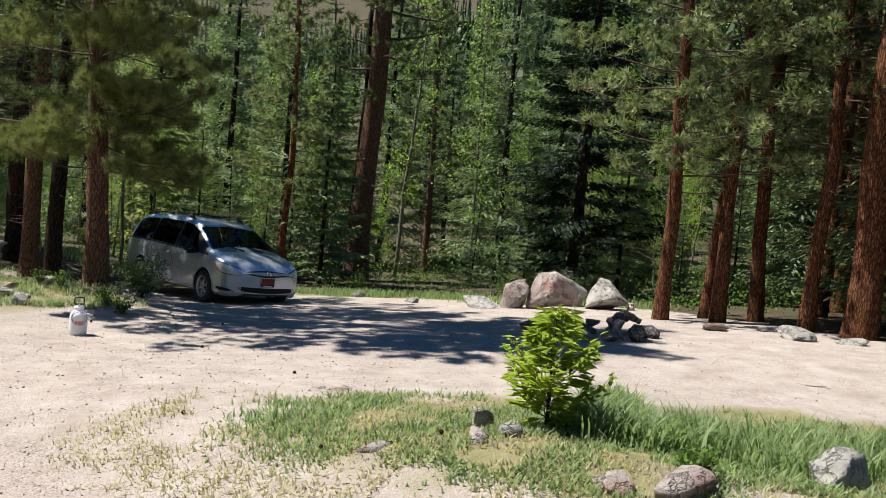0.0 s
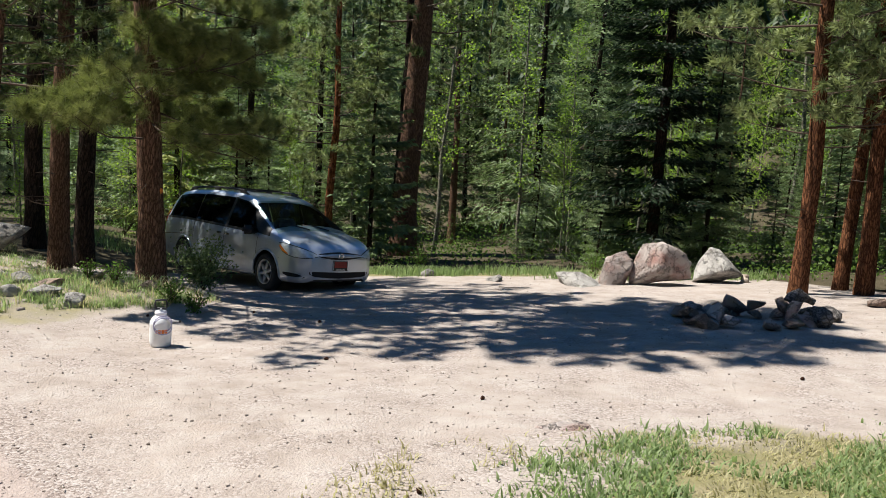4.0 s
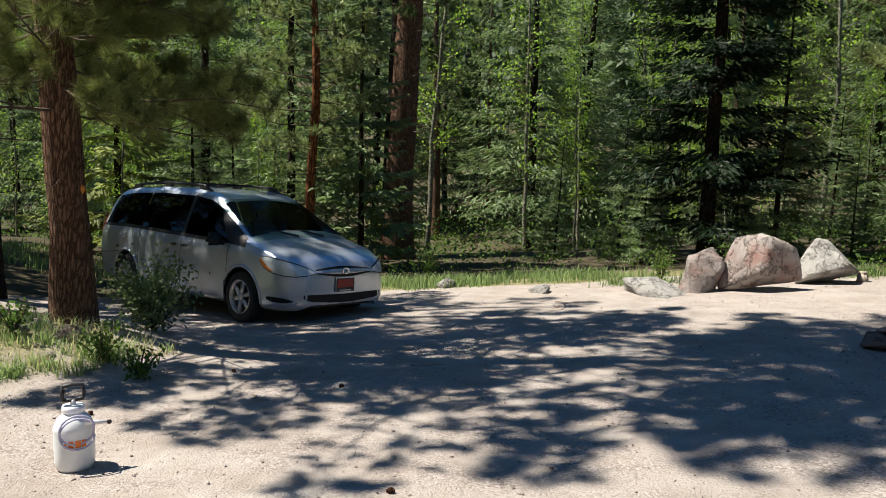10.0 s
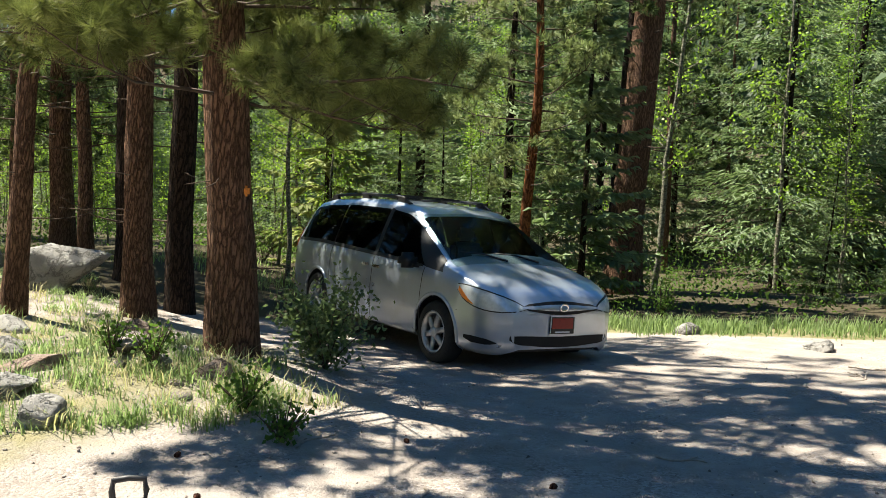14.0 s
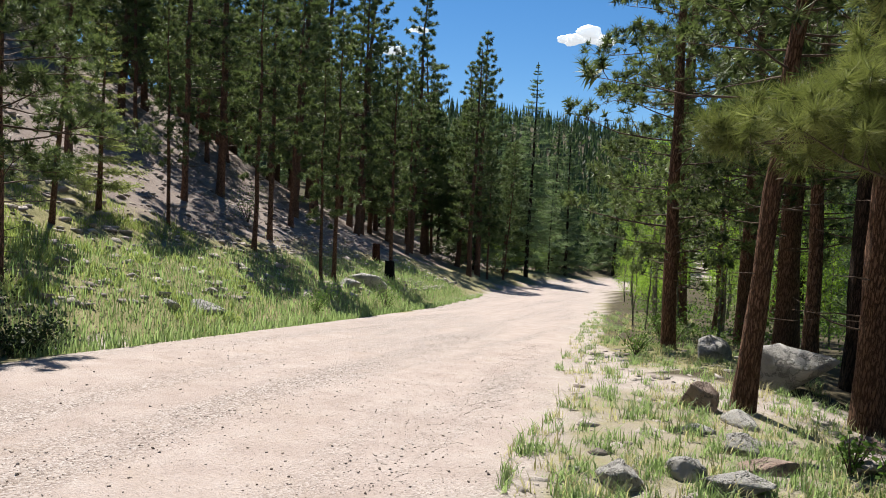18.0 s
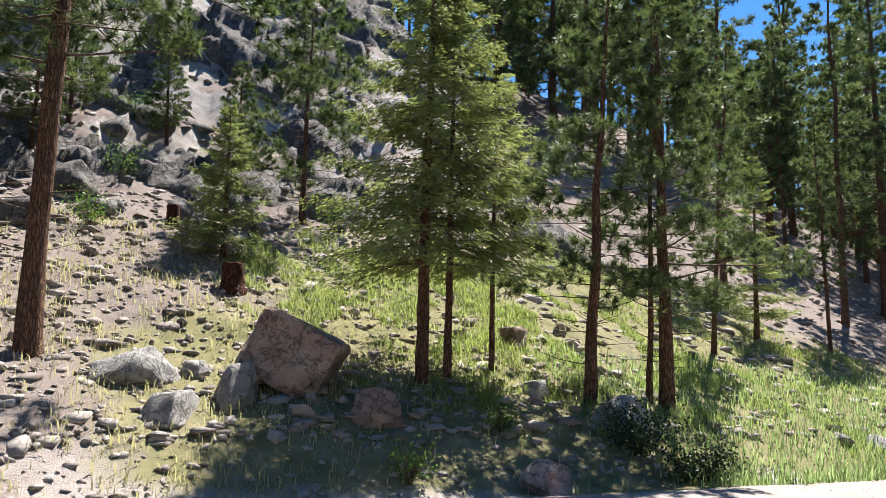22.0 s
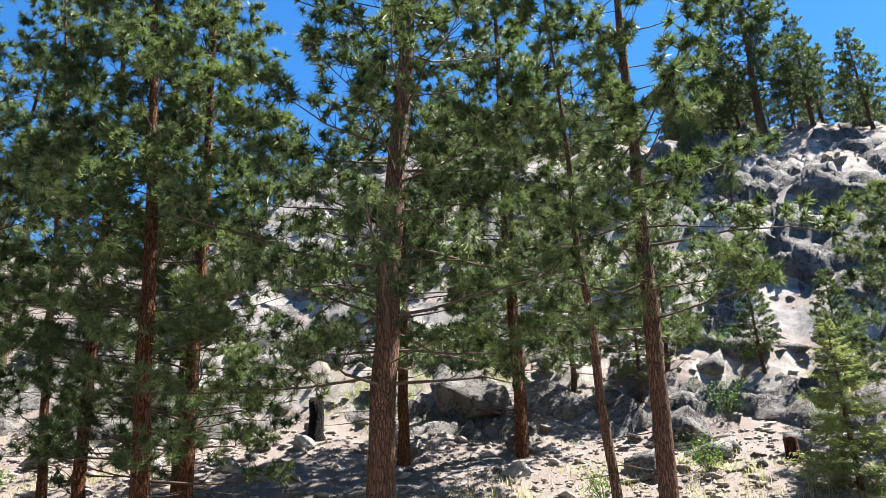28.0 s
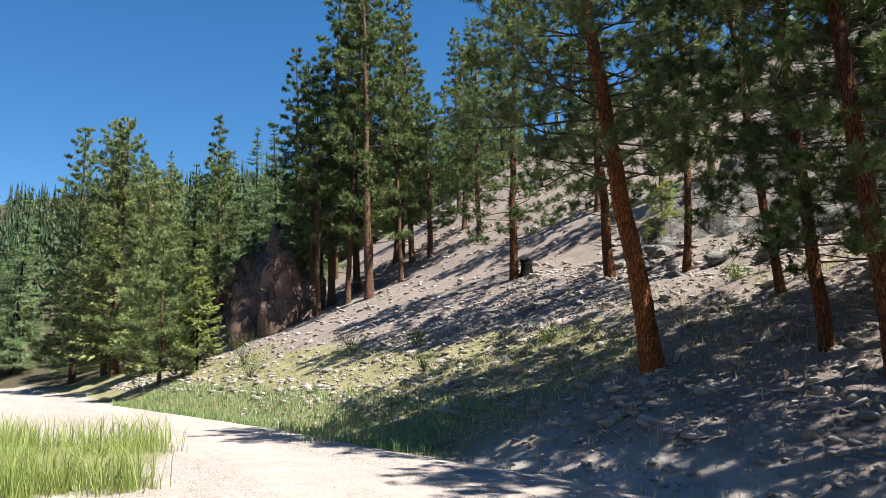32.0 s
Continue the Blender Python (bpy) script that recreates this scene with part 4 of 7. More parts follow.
for x, y, h in ((33.0, -37.3, 17.3), (26.3, -32.6, 15.5), (29.6, -36.0, 16.5), (20.3, -26.8, 10.3), (24.1, -33.9, 11.4), (17.6, -28.5, 10.1), (15.6, -20.9, 6.2)):
    pine(x, y, h, h * .012, .06, (0, 0), 1.5 + .12 * h, count=int(60 + 4.8 * h), blades=22, width=.036, length=.23, per=12, needle=M_NEEDLE_PALE, label="bushy light green pine beside the road", dead=0)
spruce(14.2, -21.4, 5.0, .06, 1.3, .03, .1, M_FIR_LIGHT, None, 24, 14, "bright green young fir beside the outcrop")
spruce(18.8, -28.4, 10, .14, 2.0, .03, .3, M_SPRUCE, None, 34, 14)
# this spruce's black silhouette comes from its darkened needle colour
spruce(3.68, 22.3, 15.5, .16, 2.5, .05, .30, M_SPRUCE_SILHOUETTE, None, 46, 32, "spruce in near-black silhouette with flat layered drooping boughs", .9, fine=2.0)
pine(-4.62, 22.96, 12, .11, .17, (0, .01), 2.0, bark=M_ORANGE_BARK, needle=M_NEEDLE_PALE, count=84, per=12, label="young pale green pine behind the minivan", dead=4)
spruce(-3.6, 23.6, 7.5, .07, 1.5, .03, .25, M_SPRUCE, None, 34, 16, "blue-green spruce beside a massive pine")
spruce(-9.3, 25.2, 9.5, .1, 1.9, .03, .3, M_FIR_LIGHT, None, 40, 18, "light green fir behind the drive")
pine(-3.0, 25.9, 17, .12, .3, (0, 0), 1.9, bark=M_DARK_BARK, count=50, label="slim dark pine behind a massive one")

# ---- the forest: kinds built once, then repeated ----
protos = {
    "pine": [pine(-48.0, 36.2, 15, .17, .14, (0, 0), 2.2, count=92, blades=22, width=.036, length=.23, per=12, label="pine standing among many on the slope"), pine(-50.2, 38.3, 17, .2, .18, (.01, 0), 2.4, count=96, blades=22, width=.036, length=.23, per=12, label="pine standing among many on the slope"), pine(-36.5, 19.8, 13, .11, .25, (0, .01), 1.7, count=70, blades=22, width=.036, length=.23, per=12, label="thin pine standing among many on the slope"), pine(-31.5, -8.6, 11, .19, .16, (.01, 0), 3.1, count=120, blades=24, width=.03, length=.22, per=13, label="broad round-topped pine above the cliff", needle=M_NEEDLE_HILL)],
    "spruce": [spruce(-8.5, 31.0, 15, .16, 3.0, .03, .3, None, None, 48, 15, "green spruce in the forest edge", fine=1.6), spruce(2.5, 36.5, 18, .18, 3.5, .05, .35, None, None, 54, 15, "green spruce in the forest edge", fine=1.6), spruce(-5.5, 26.8, 12, .12, 2.5, .02, .25, M_SPRUCE, None, 40, 14, "pale green fir in the forest edge", fine=1.6)],
    "aspen": [aspen(-1.83, 30.3, 13, .085, 1.7, 1500, .25, (.02, 0)), aspen(1.0, 29.0, 11, .06, 1.5, 1300, .2, (.04, 0.02)), aspen(-21.5, 33, 8, .05, 1.5, 1400, .1, (0, 0), label="young aspen with bright yellow-green leaves")],
}
taken = [(o.matrix_world.translation.x, o.matrix_world.translation.y) for o in scene.objects if o.parent is None and o.type == "EMPTY"]


planted = {"pine": 0, "spruce": 0, "aspen": 0}


def plant(kind, x, y, size, gap=1.0, which=None):
    if kind == "pine" and planted["pine"] > 300 or kind == "spruce" and planted["spruce"] > 275:
        return None
    if any((x - a) ** 2 + (y - b) ** 2 < gap * gap for a, b in taken):
        return None
    s_, d_, zr_, half_ = road_frame(np.array(x), np.array(y))
    if abs(d_) < half_ + 1.6 and s_ > -80:
        return None
    src = protos[kind][rng.integers(len(protos[kind])) if which is None else which]
    taken.append((x, y))
    planted[kind] += 1
    k = size * (0.85 + 0.3 * rng.random())
    return copy_thing(src, pose(x, y, float(ground_z(x, y)) - 0.08, rng.normal() * 1.2, rng.normal() * 1.2, 360 * rng.random()) @ Matrix.Scale(k, 4))


def along_road(s_, n_off, side):
    """Places at s along the road and a distance beyond its edge; side: 1 the clearing's, -1 the hill's."""
    nc = np.interp(s_, [-60, -22, -10, 0, 10, 16, 37, 66, 90, 130], [4, 1.5, 0, -0.8, -1.3, -1.2, -3, -5.3, -3, 8])
    half = np.interp(s_, [-20, -5, 8, 16, 30], [2.3, 2.3, 2.9, 2.8, 2.6])
    n_ = nc + side * (half + n_off)
    return np.stack([US[0] * s_ + UN[0] * n_, US[1] * s_ + UN[1] * n_], 1)


# stems on the slope beyond the grassy bank
for x, y, k in ((-26.4, 12.7, .55), (-31.6, 14.2, .95), (-27.9, 15.6, .75), (-30.6, 17.0, .8), (-27.4, 17.7, .6), (-28.1, 18.4, .7), (-34.3, 23.6, .85), (-21.8, 9.5, .5), (-30.5, 10.5, .9), (-43.4, 17.8, .9), (-47.5, 19.7, 1.1), (-47, 31, .9), (-50.5, 33, 1.0), (-55, 36.5, 1.05), (-50, 39, .8), (-52.7, 42.2, .65), (-60, 40, 1.1)):
    plant("pine", x, y, k, .3, 2 if k < 1 else None)
for _ in range(900):
    s_, q_ = 19 + 57 * rng.random(), 3 + 34 * rng.random() ** 1.2
    n_ = np.interp(s_, [10, 16, 37, 66, 90], [-1.3, -1.2, -3, -5.3, -3]) - 2.7 - q_
    if q_ < 8 and s_ < 60 or q_ < 15 and s_ < 25 or s_ < 28 and q_ > 12 or s_ < 36 and q_ < 20:
        continue
    if len(taken) > 225:
        break
    plant("pine", US[0] * s_ + UN[0] * n_, US[1] * s_ + UN[1] * n_, .95, 2.6)
# the hill the other way along the road, and the top of the cliff
for x, y, k in ((10.4, -24.9, 1.05), (10.7, -27.2, 1.0), (9.4, -25.9, 1.05), (8.1, -25.0, 1.1), (8.0, -29.7, .7), (7.4, -29.4, .75), (6.8, -37.3, .7), (3.5, -27, .7), (13.5, -30, .8), (-2.0, -22.5, .7), (-6, -20, .7), (22, -36, .9), (30, -40, 1.0), (36, -46, 1.1), (42, -44, 1.0), (33, -33, .8), (9.0, -27.6, .95), (11.3, -26.2, .75), (7.1, -26.6, .85), (10.1, -29, .95), (6.2, -28.4, .75), (8.8, -31.3, .85), (5, -30.5, .7), (11.8, -28.5, .85)):
    plant("pine", x, y, k, .3)
for _ in range(20):
    s_, q_ = 6 + 22 * rng.random(), 24 + 26 * rng.random()
    plant("pine", US[0] * s_ + UN[0] * (-4 - q_), US[1] * s_ + UN[1] * (-4 - q_), .45, 2.2, 3)
for _ in range(40):
    s_, q_ = -16 + 34 * rng.random(), 26 + 30 * rng.random()
    plant("pine", US[0] * s_ + UN[0] * (-4 - q_), US[1] * s_ + UN[1] * (-4 - q_), .5, 2.4, 3)
for _ in range(16):
    s_, q_ = 12 + 12 * rng.random(), 25 + 9 * rng.random()
    plant("pine", *along_road(np.array([s_]), q_, -1)[0], .34 + .1 * rng.random(), 1.3, 3)
for _ in range(20):
    s_, q_ = 2 + 15 * rng.random(), 12 + 11 * rng.random()
    plant("pine", *along_road(np.array([s_]), q_, -1)[0], .2 + .16 * rng.random(), 1.3, 3)
plant("pine", -39.5, -.7, .8, .3, 1)
# saplings at the edge of the woods
for _ in range(26):
    x, y = -7 + 18 * rng.random(), 21.3 + 8 * rng.random()
    plant("spruce", x, y - .12 * max(x - 3, 0), .14 + .22 * rng.random(), .7)
# the woods behind the clearing
for _ in range(1000):
    x, y = -34 + 62 * rng.random(), 22.5 + 34 * rng.random() ** 1.15
    if len([1 for t_ in taken if t_[1] > 22]) > 150:
        continue
    s_, d_, zr_, half_ = road_frame(np.array(x), np.array(y))
    if d_ < half_ + 2.2:
        continue
    u_ = rng.random()
    kind = "spruce" if u_ < .66 else "aspen" if u_ < .78 else "pine"
    if x < -4.5 and y < 33 or y < 27 and abs(x + 2.75) < 2.0 or (x < -6 and y < 25 + .25 * (x + 6)):
        continue
    if abs(x - 3.7) < 2.4 and y < 26 or 0 < x < 9 and 26 < y < 38:
        continue
    if x < -8 and kind == "spruce" and rng.random() < .5:
        kind = "aspen"
    plant(kind, x, y, .62 if kind == "aspen" and y < 27 else .95, 3.0)
for _ in range(60):
    x, y = 9 + 9 * rng.random(), 8 + 16 * rng.random()
    plant("pine" if rng.random() < .5 else "spruce", x, y, .85, 1.7)
# young aspens and shrubs along the far end of the road
for _ in range(70):
    s_, p_ = 30 + 40 * rng.random(), .8 + 7 * rng.random()
    n_ = np.interp(s_, [10, 16, 37, 66, 90], [-1.3, -1.2, -3, -5.3, -3]) + 2.6 + p_
    plant("aspen", US[0] * s_ + UN[0] * n_, US[1] * s_ + UN[1] * n_, .5, 1.2)


def far_tree(heap, x, y, z, h, w, tiers=7, arms=8, mirror=1.0):
    """A distant conifer: ragged tiers round a stem."""
    f = (np.arange(tiers) + 0.4) / tiers
    a = rng.random((tiers, arms)) * 2 * np.pi
    r = w * (1.02 - f)[:, None] * (0.55 + 0.6 * rng.random((tiers, arms))) + 0.1
    zc = z + h * (0.12 + 0.88 * f)[:, None]
    tip = np.stack([x + r * np.cos(a), y + r * np.sin(a), zc - 0.30 * r - 0.1 * h / tiers], -1)
    wd = 0.34 * r + 0.1
    sx, sy = -np.sin(a) * wd * 0.5, np.cos(a) * wd * 0.5
    l_ = np.stack([x + 0.45 * r * np.cos(a) + sx, y + 0.45 * r * np.sin(a) + sy, zc + 0 * r], -1)
    r_ = np.stack([x + 0.45 * r * np.cos(a) - sx, y + 0.45 * r * np.sin(a) - sy, zc + 0 * r], -1)
    top = np.stack([x + 0 * r, y + 0 * r, zc + 1.1 * h / tiers + 0 * r], -1)
    v = np.stack([top, l_, tip, r_], 2).reshape(-1, 3)
    heap.add(v, None, np.arange(len(v)).reshape(-1, 4), rng.random())


def in_woods(x, y):
    """Whether a place is under the trees."""
    s_, d_, zr_, half_ = road_frame(x, y)
    p_, q_ = d_ - half_, -d_ - half_
    return (p_ > 40) | (q_ > 42) | ((s_ > 76) & ((p_ > 1.5) | (q_ > 2))) | ((s_ < -34) & ((p_ > 2) | (q_ > 4))) | ((p_ > 16) & (s_ < -8)) | ((p_ > 3) & (s_ > 60))


for _ in range(100):
    plant("spruce", -44 + 84 * rng.random(), 42 + 44 * rng.random(), 1.0, 3.0)
for _ in range(120):
    s_, n_ = -36 - 50 * rng.random(), -34 + 76 * rng.random()
    plant("spruce", US[0] * s_ + UN[0] * n_, US[1] * s_ + UN[1] * n_, .85, 2.6, (0, 1, 2, 2)[rng.integers(4)])
for _ in range(110):
    s_, n_ = 66 + 48 * rng.random(), -34 + 60 * rng.random()
    plant("aspen" if n_ > -4 and s_ < 84 else "spruce", US[0] * s_ + UN[0] * n_, US[1] * s_ + UN[1] * n_, .6 if n_ > -4 else .9, 2.2)
# standing trees on the slopes all round, out to where single ones are lost
for _ in range(1100):
    rad, ang = 28 + 46 * rng.random(), rng.random() * 2 * np.pi
    x, y = rad * np.cos(ang) - 3, rad * np.sin(ang) + 8
    if y > 24 and x > -34 and x < 28 and rad < 50 or len(taken) > 640:
        continue
    s_, d_, zr_, half_ = road_frame(np.array(x), np.array(y))
    if bool(in_woods(np.array(x), np.array(y))):
        plant("pine" if planted["pine"] < 295 and (d_ < 0 or rng.random() < .35) else "spruce", x, y, .9, 2.4)
for _ in range(16):
    plant("aspen", -14 + 26 * rng.random(), 30 + 20 * rng.random(), .75 + .3 * rng.random(), 1.4)
# young aspens in the light beyond the drive
for _ in range(60):
    x, y = -24 + 19 * rng.random(), 22.5 + 7 * rng.random()
    if y > 22.8 - .05 * (x + 6):
        plant("aspen", x, y, .42 + .2 * rng.random(), .9)
for _ in range(26):
    plant("aspen", 2.5 + 10 * rng.random(), 27 + 10 * rng.random(), .5 + .25 * rng.random(), 1.0)
woods = Heap()
k_ = 0
while k_ < 8000:
    rad, ang = 72 + 90 * rng.random() ** 0.9, rng.random() * 2 * np.pi
    if k_ > 1300:
        s_, n_ = (100 + 350 * rng.random(), -110 + 250 * rng.random()) if rng.random() < .68 else (-95 - 260 * rng.random(), -110 + 200 * rng.random())
        rad = 150
        x, y = US[0] * s_ + UN[0] * n_, US[1] * s_ + UN[1] * n_
    else:
        x, y = rad * np.cos(ang) - 3, rad * np.sin(ang) + 8
    if rad < 149 and (np.cos(ang) > 0.93 or rad < 105 and US[0] * x + US[1] * y > 60):
        k_ += 0.2
        continue
    if not bool(in_woods(np.array(x), np.array(y))):
        k_ += 0.2
        continue
    h_ = (9 if rad < 149 else 5.5) + 5 * rng.random()
    far_tree(woods, x, y, float(height(x, y)) - 0.3, h_, h_ * (0.13 if rad < 149 else 0.25), 11 if rad < 149 else 6, 9 if rad < 149 else 5)
    k_ += 1
for _ in range(1000):
    x, y = -90 + 180 * rng.random(), 62 + 110 * rng.random()
    if US[0] * x + US[1] * y < (55 if math.hypot(x, y) < 125 else 150):
        h_ = 10 + 5 * rng.random()
        far_tree(woods, x, y, float(height(x, y)) - 0.3, h_, h_ * .2, 8, 7)
for _ in range(600):
    x, y = -75 + 160 * rng.random(), 46 + 75 * rng.random()
    if bool(in_woods(np.array(x), np.array(y))) and US[0] * x + US[1] * y < 52:
        h_ = 10 + 6 * rng.random()
        far_tree(woods, x, y, float(height(x, y)) - 0.3, h_, h_ * .16, 11, 9)
tagged(new("far_woods", woods.mesh("far_woods", [M_FAR_WOODS])), "dense dark conifer forest on the far slopes", "forest", kind="stuff")


def cloud(name, place, size, lumps):
    """A small fair-weather cloud of piled lumps."""
    hp = Heap()
    for k in range(lumps):
        f = (k + .5) / lumps * 2 - 1
        w = size * (.30 + .22 * rng.random()) * (1.15 - .6 * abs(f))
        rock_shape(hp, (f * size * .75, rng.normal() * size * .15, w * .25 + rng.normal() * size * .04), (w * 1.6, w * 1.3, w * .85), 700 + k, 3, .7, 0, (0, 0), 0)
    ob = new(name, hp.mesh(name, [M_CLOUD], True))
    ob.matrix_world = pose(*place, 0, 0, 55)
    return tagged(ob, "small white cloud in the blue sky", "cloud", kind="structure")


M_CLOUD = simple("glowing_cloud_white", (0.88, 0.89, 0.90), 1.0, 0, 0.06, 0.02)
# a faint glow stands in for sunlight scattered inside the clouds
M_CLOUD.node_tree.nodes["Principled BSDF"].inputs["Emission Color"].default_value = (0.9, 0.94, 1.0, 1)
M_CLOUD.node_tree.nodes["Principled BSDF"].inputs["Emission Strength"].default_value = 0.42
for (cx_, cy_, cz_), far_, sz_ in (((-.882, .420, .213), 1500, 45), ((-.860, .451, .239), 1500, 26), ((-.749, .620, .2342), 1500, 62)):
    cloud("cloud", (cx_ * far_ - 3.5, cy_ * far_ + 8.2, cz_ * far_), sz_, 7)

# ---- the minivan: x forward from the front axle, y to its left, z up ----
def paint_material():
    m, nt, nodes, b = material("silver_blue_paint")
    v = object_space(nt)
    dust = noise_tex(nt, 3.5, 6, 0.7, v)
    flake = noise_tex(nt, 700, 2, 0.5, v)
    col = mix(nt, maths(nt, "MULTIPLY", flake, 0.35), (0.46, 0.52, 0.61), (0.60, 0.66, 0.76))
    col = mix(nt, maths(nt, "MULTIPLY", maths(nt, "SUBTRACT", dust, 0.5), 1.2, True), col, (0.44, 0.41, 0.37))
    nt.links.new(col, b.inputs["Base Color"])
    b.inputs["Metallic"].default_value = 0.7
    nt.links.new(ramp(nt, dust, [(0.3, (0.26, 0.26, 0.26)), (0.75, (0.5, 0.5, 0.5))]), b.inputs["Roughness"])
    b.inputs["Coat Weight"].default_value, b.inputs["Coat Roughness"].default_value = 0.7, 0.08
    return m


def tinted_glass(name, tint):
    """Thin sheet glass: tinted see-through with a weak sharp reflection that grows at a slant."""
    m, nt, nodes, b = material(name)
    clear = nt.nodes.new("ShaderNodeBsdfTransparent")
    clear.inputs["Color"].default_value = (*tint, 1)
    shine = nt.nodes.new("ShaderNodeBsdfGlossy")
    shine.inputs["Roughness"].default_value = 0.02
    lw = nt.nodes.new("ShaderNodeLayerWeight")
    fac = maths(nt, "ADD", maths(nt, "MULTIPLY", maths(nt, "POWER", lw.outputs["Facing"], 5.0), 0.18), 0.03)
    mx = nt.nodes.new("ShaderNodeMixShader")
    nt.links.new(fac, mx.inputs[0])
    nt.links.new(clear.outputs[0], mx.inputs[1])
    nt.links.new(shine.outputs[0], mx.inputs[2])
    nt.links.new(mx.outputs[0], nodes["Material Output"].inputs["Surface"])
    return m


M_PAINT = paint_material()
M_GLASS_DARK = tinted_glass("privacy_glass", (0.05, 0.052, 0.055))
M_GLASS_CLEAR = tinted_glass("windscreen_glass", (0.62, 0.70, 0.66))
M_BLACK = simple("black_plastic", (0.018, 0.018, 0.02), 0.5, 0, 0.2)
M_TYRE = simple("tyre_rubber", (0.022, 0.021, 0.02), 0.85, 0, 0.4, 40, 0.002)
M_ALLOY = simple("alloy_wheel", (0.55, 0.55, 0.56), 0.32, 0.8, 0.1)
M_CHROME = simple("chrome", (0.75, 0.75, 0.77), 0.12, 1.0, 0.05)
M_LENS = simple("headlight_lens", (0.62, 0.68, 0.70), 0.12, 0.25, 0.2, 14)
M_SLOT = simple("black_slot", (0.006, 0.006, 0.007), 0.75, 0, 0.2)
M_AMBER = simple("amber_lens", (0.75, 0.22, 0.03), 0.2, 0, 0.1)
M_RED_LENS = simple("red_lens", (0.5, 0.03, 0.02), 0.2, 0, 0.1)
M_SEAT = simple("grey_seat_cloth", (0.16, 0.16, 0.17), 0.9, 0, 0.2)
M_PLATE_RED = simple("red_plate", (0.30, 0.02, 0.015), 0.5, 0, 0.15)
M_WHITE = simple("white_plastic", (0.75, 0.76, 0.78), 0.4, 0, 0.05)

VX_W = ([-4.12, -4.08, -3.95, -3.6, -2, 0, 0.4, 0.7, 0.88, 0.98, 1.03], [0.72, 0.82, 0.91, 0.955, 0.985, 0.975, 0.96, 0.91, 0.83, 0.72, 0.60])
VX_BOT = ([-4.12, -4.05, -3.8, -3.4, 0.7, 0.88, 0.98, 1.03], [0.46, 0.34, 0.27, 0.22, 0.21, 0.22, 0.25, 0.31])
VX_BELT = ([-4.12, -4.05, -3, -1.2, -0.3, 0.1, 0.45, 0.75, 0.9, 1.0, 1.03], [0.95, 1.08, 1.09, 1.03, 1.0, 0.97, 0.92, 0.84, 0.78, 0.71, 0.65])
VX_EY = ([-4.12, -4.0, -3.7, -2.5, -1.1, -0.6, 0.0, 0.15, 0.5, 0.9, 1.03], [0.6, 0.64, 0.67, 0.69, 0.68, 0.73, 0.82, 0.84, 0.82, 0.70, 0.50])
VX_EZ = ([-4.12, -4.06, -3.92, -3.7, -3.3, -2.4, -1.5, -1.05, -0.8, -0.5, -0.2, 0.05, 0.3, 0.6, 0.82, 0.95, 1.03], [1.0, 1.25, 1.52, 1.60, 1.65, 1.68, 1.66, 1.60, 1.50, 1.35, 1.20, 1.07, 1.01, 0.94, 0.87, 0.79, 0.68])
VX_GZ = ([-4.12, -4.06, -3.92, -3.7, -3.3, -2.4, -1.5, -1.1, -0.85, -0.5, -0.1, 0.2, 0.3, 0.6, 0.82, 0.95, 1.03], [1.02, 1.3, 1.58, 1.68, 1.73, 1.76, 1.74, 1.69, 1.62, 1.45, 1.24, 1.085, 1.06, 0.985, 0.905, 0.82, 0.70])


def van_section(x):
    """The eight key points of the right half's section at x, from the sill up to the middle of the roof."""
    w, bt, be = np.interp(x, *VX_W), np.interp(x, *VX_BOT), np.interp(x, *VX_BELT)
    ey, ez, gz = np.interp(x, *VX_EY), np.interp(x, *VX_EZ), np.interp(x, *VX_GZ)
    ey = np.minimum(ey, w * 0.93)
    y = np.stack([w * 0.86, w * 0.965, w, w * 0.995, w * 0.955, ey, ey * 0.62, 0 * w], -1)
    z = np.stack([bt, bt + 0.07, bt + (be - bt) * 0.42, bt + (be - bt) * 0.75, be, ez, ez + (gz - ez) * 0.72, gz], -1)
    return y, z


def catmull(p, u):
    """Smooth values of p (n, k) at the row u (n, m)."""
    k = p.shape[1]
    i = np.clip(np.floor(u).astype(int), 0, k - 2)
    f = u - i
    g = lambda j: np.take_along_axis(p, np.clip(j, 0, k - 1), 1)  # noqa: E731
    p0, p1, p2, p3 = g(i - 1), g(i), g(i + 1), g(i + 2)
    return 0.5 * (2 * p1 + (p2 - p0) * f + (2 * p0 - 5 * p1 + 4 * p2 - p3) * f**2 + (3 * p1 - p0 - 3 * p2 + p3) * f**3)


def tucked(x):
    """The nose drawn in towards the front axle."""
    return x - 0.09 * smooth(0.25, 1.03, x)


def van_surface(x, u, side=-1, off=0.0):
    """Places on the van's skin at x (n, m) and row u (n, m); off: how far proud of it."""
    x, u = np.broadcast_arrays(np.asarray(x, float), np.asarray(u, float))
    h = 0.05
    ys, zs = 0, 0
    for dx, wt in ((-h, 0.25), (0, 0.5), (h, 0.25)):
        y, z = van_section(np.clip(x.ravel() + dx, -4.12, 1.03))
        ys, zs = ys + wt * y, zs + wt * z
    yy, zz = catmull(ys, u.reshape(-1, 1)).reshape(x.shape), catmull(zs, u.reshape(-1, 1)).reshape(x.shape)
    pt = np.stack([tucked(x), side * yy, zz], -1)
    if off:
        du = np.gradient(pt, axis=1)
        dx_ = np.gradient(pt, axis=0)
        nn = unit(np.cross(dx_, du))
        nn = nn * np.sign(np.sum(nn * (pt - np.array([-1.5, 0, 0.8])), -1, keepdims=True))
        pt = pt + nn * off
    return pt


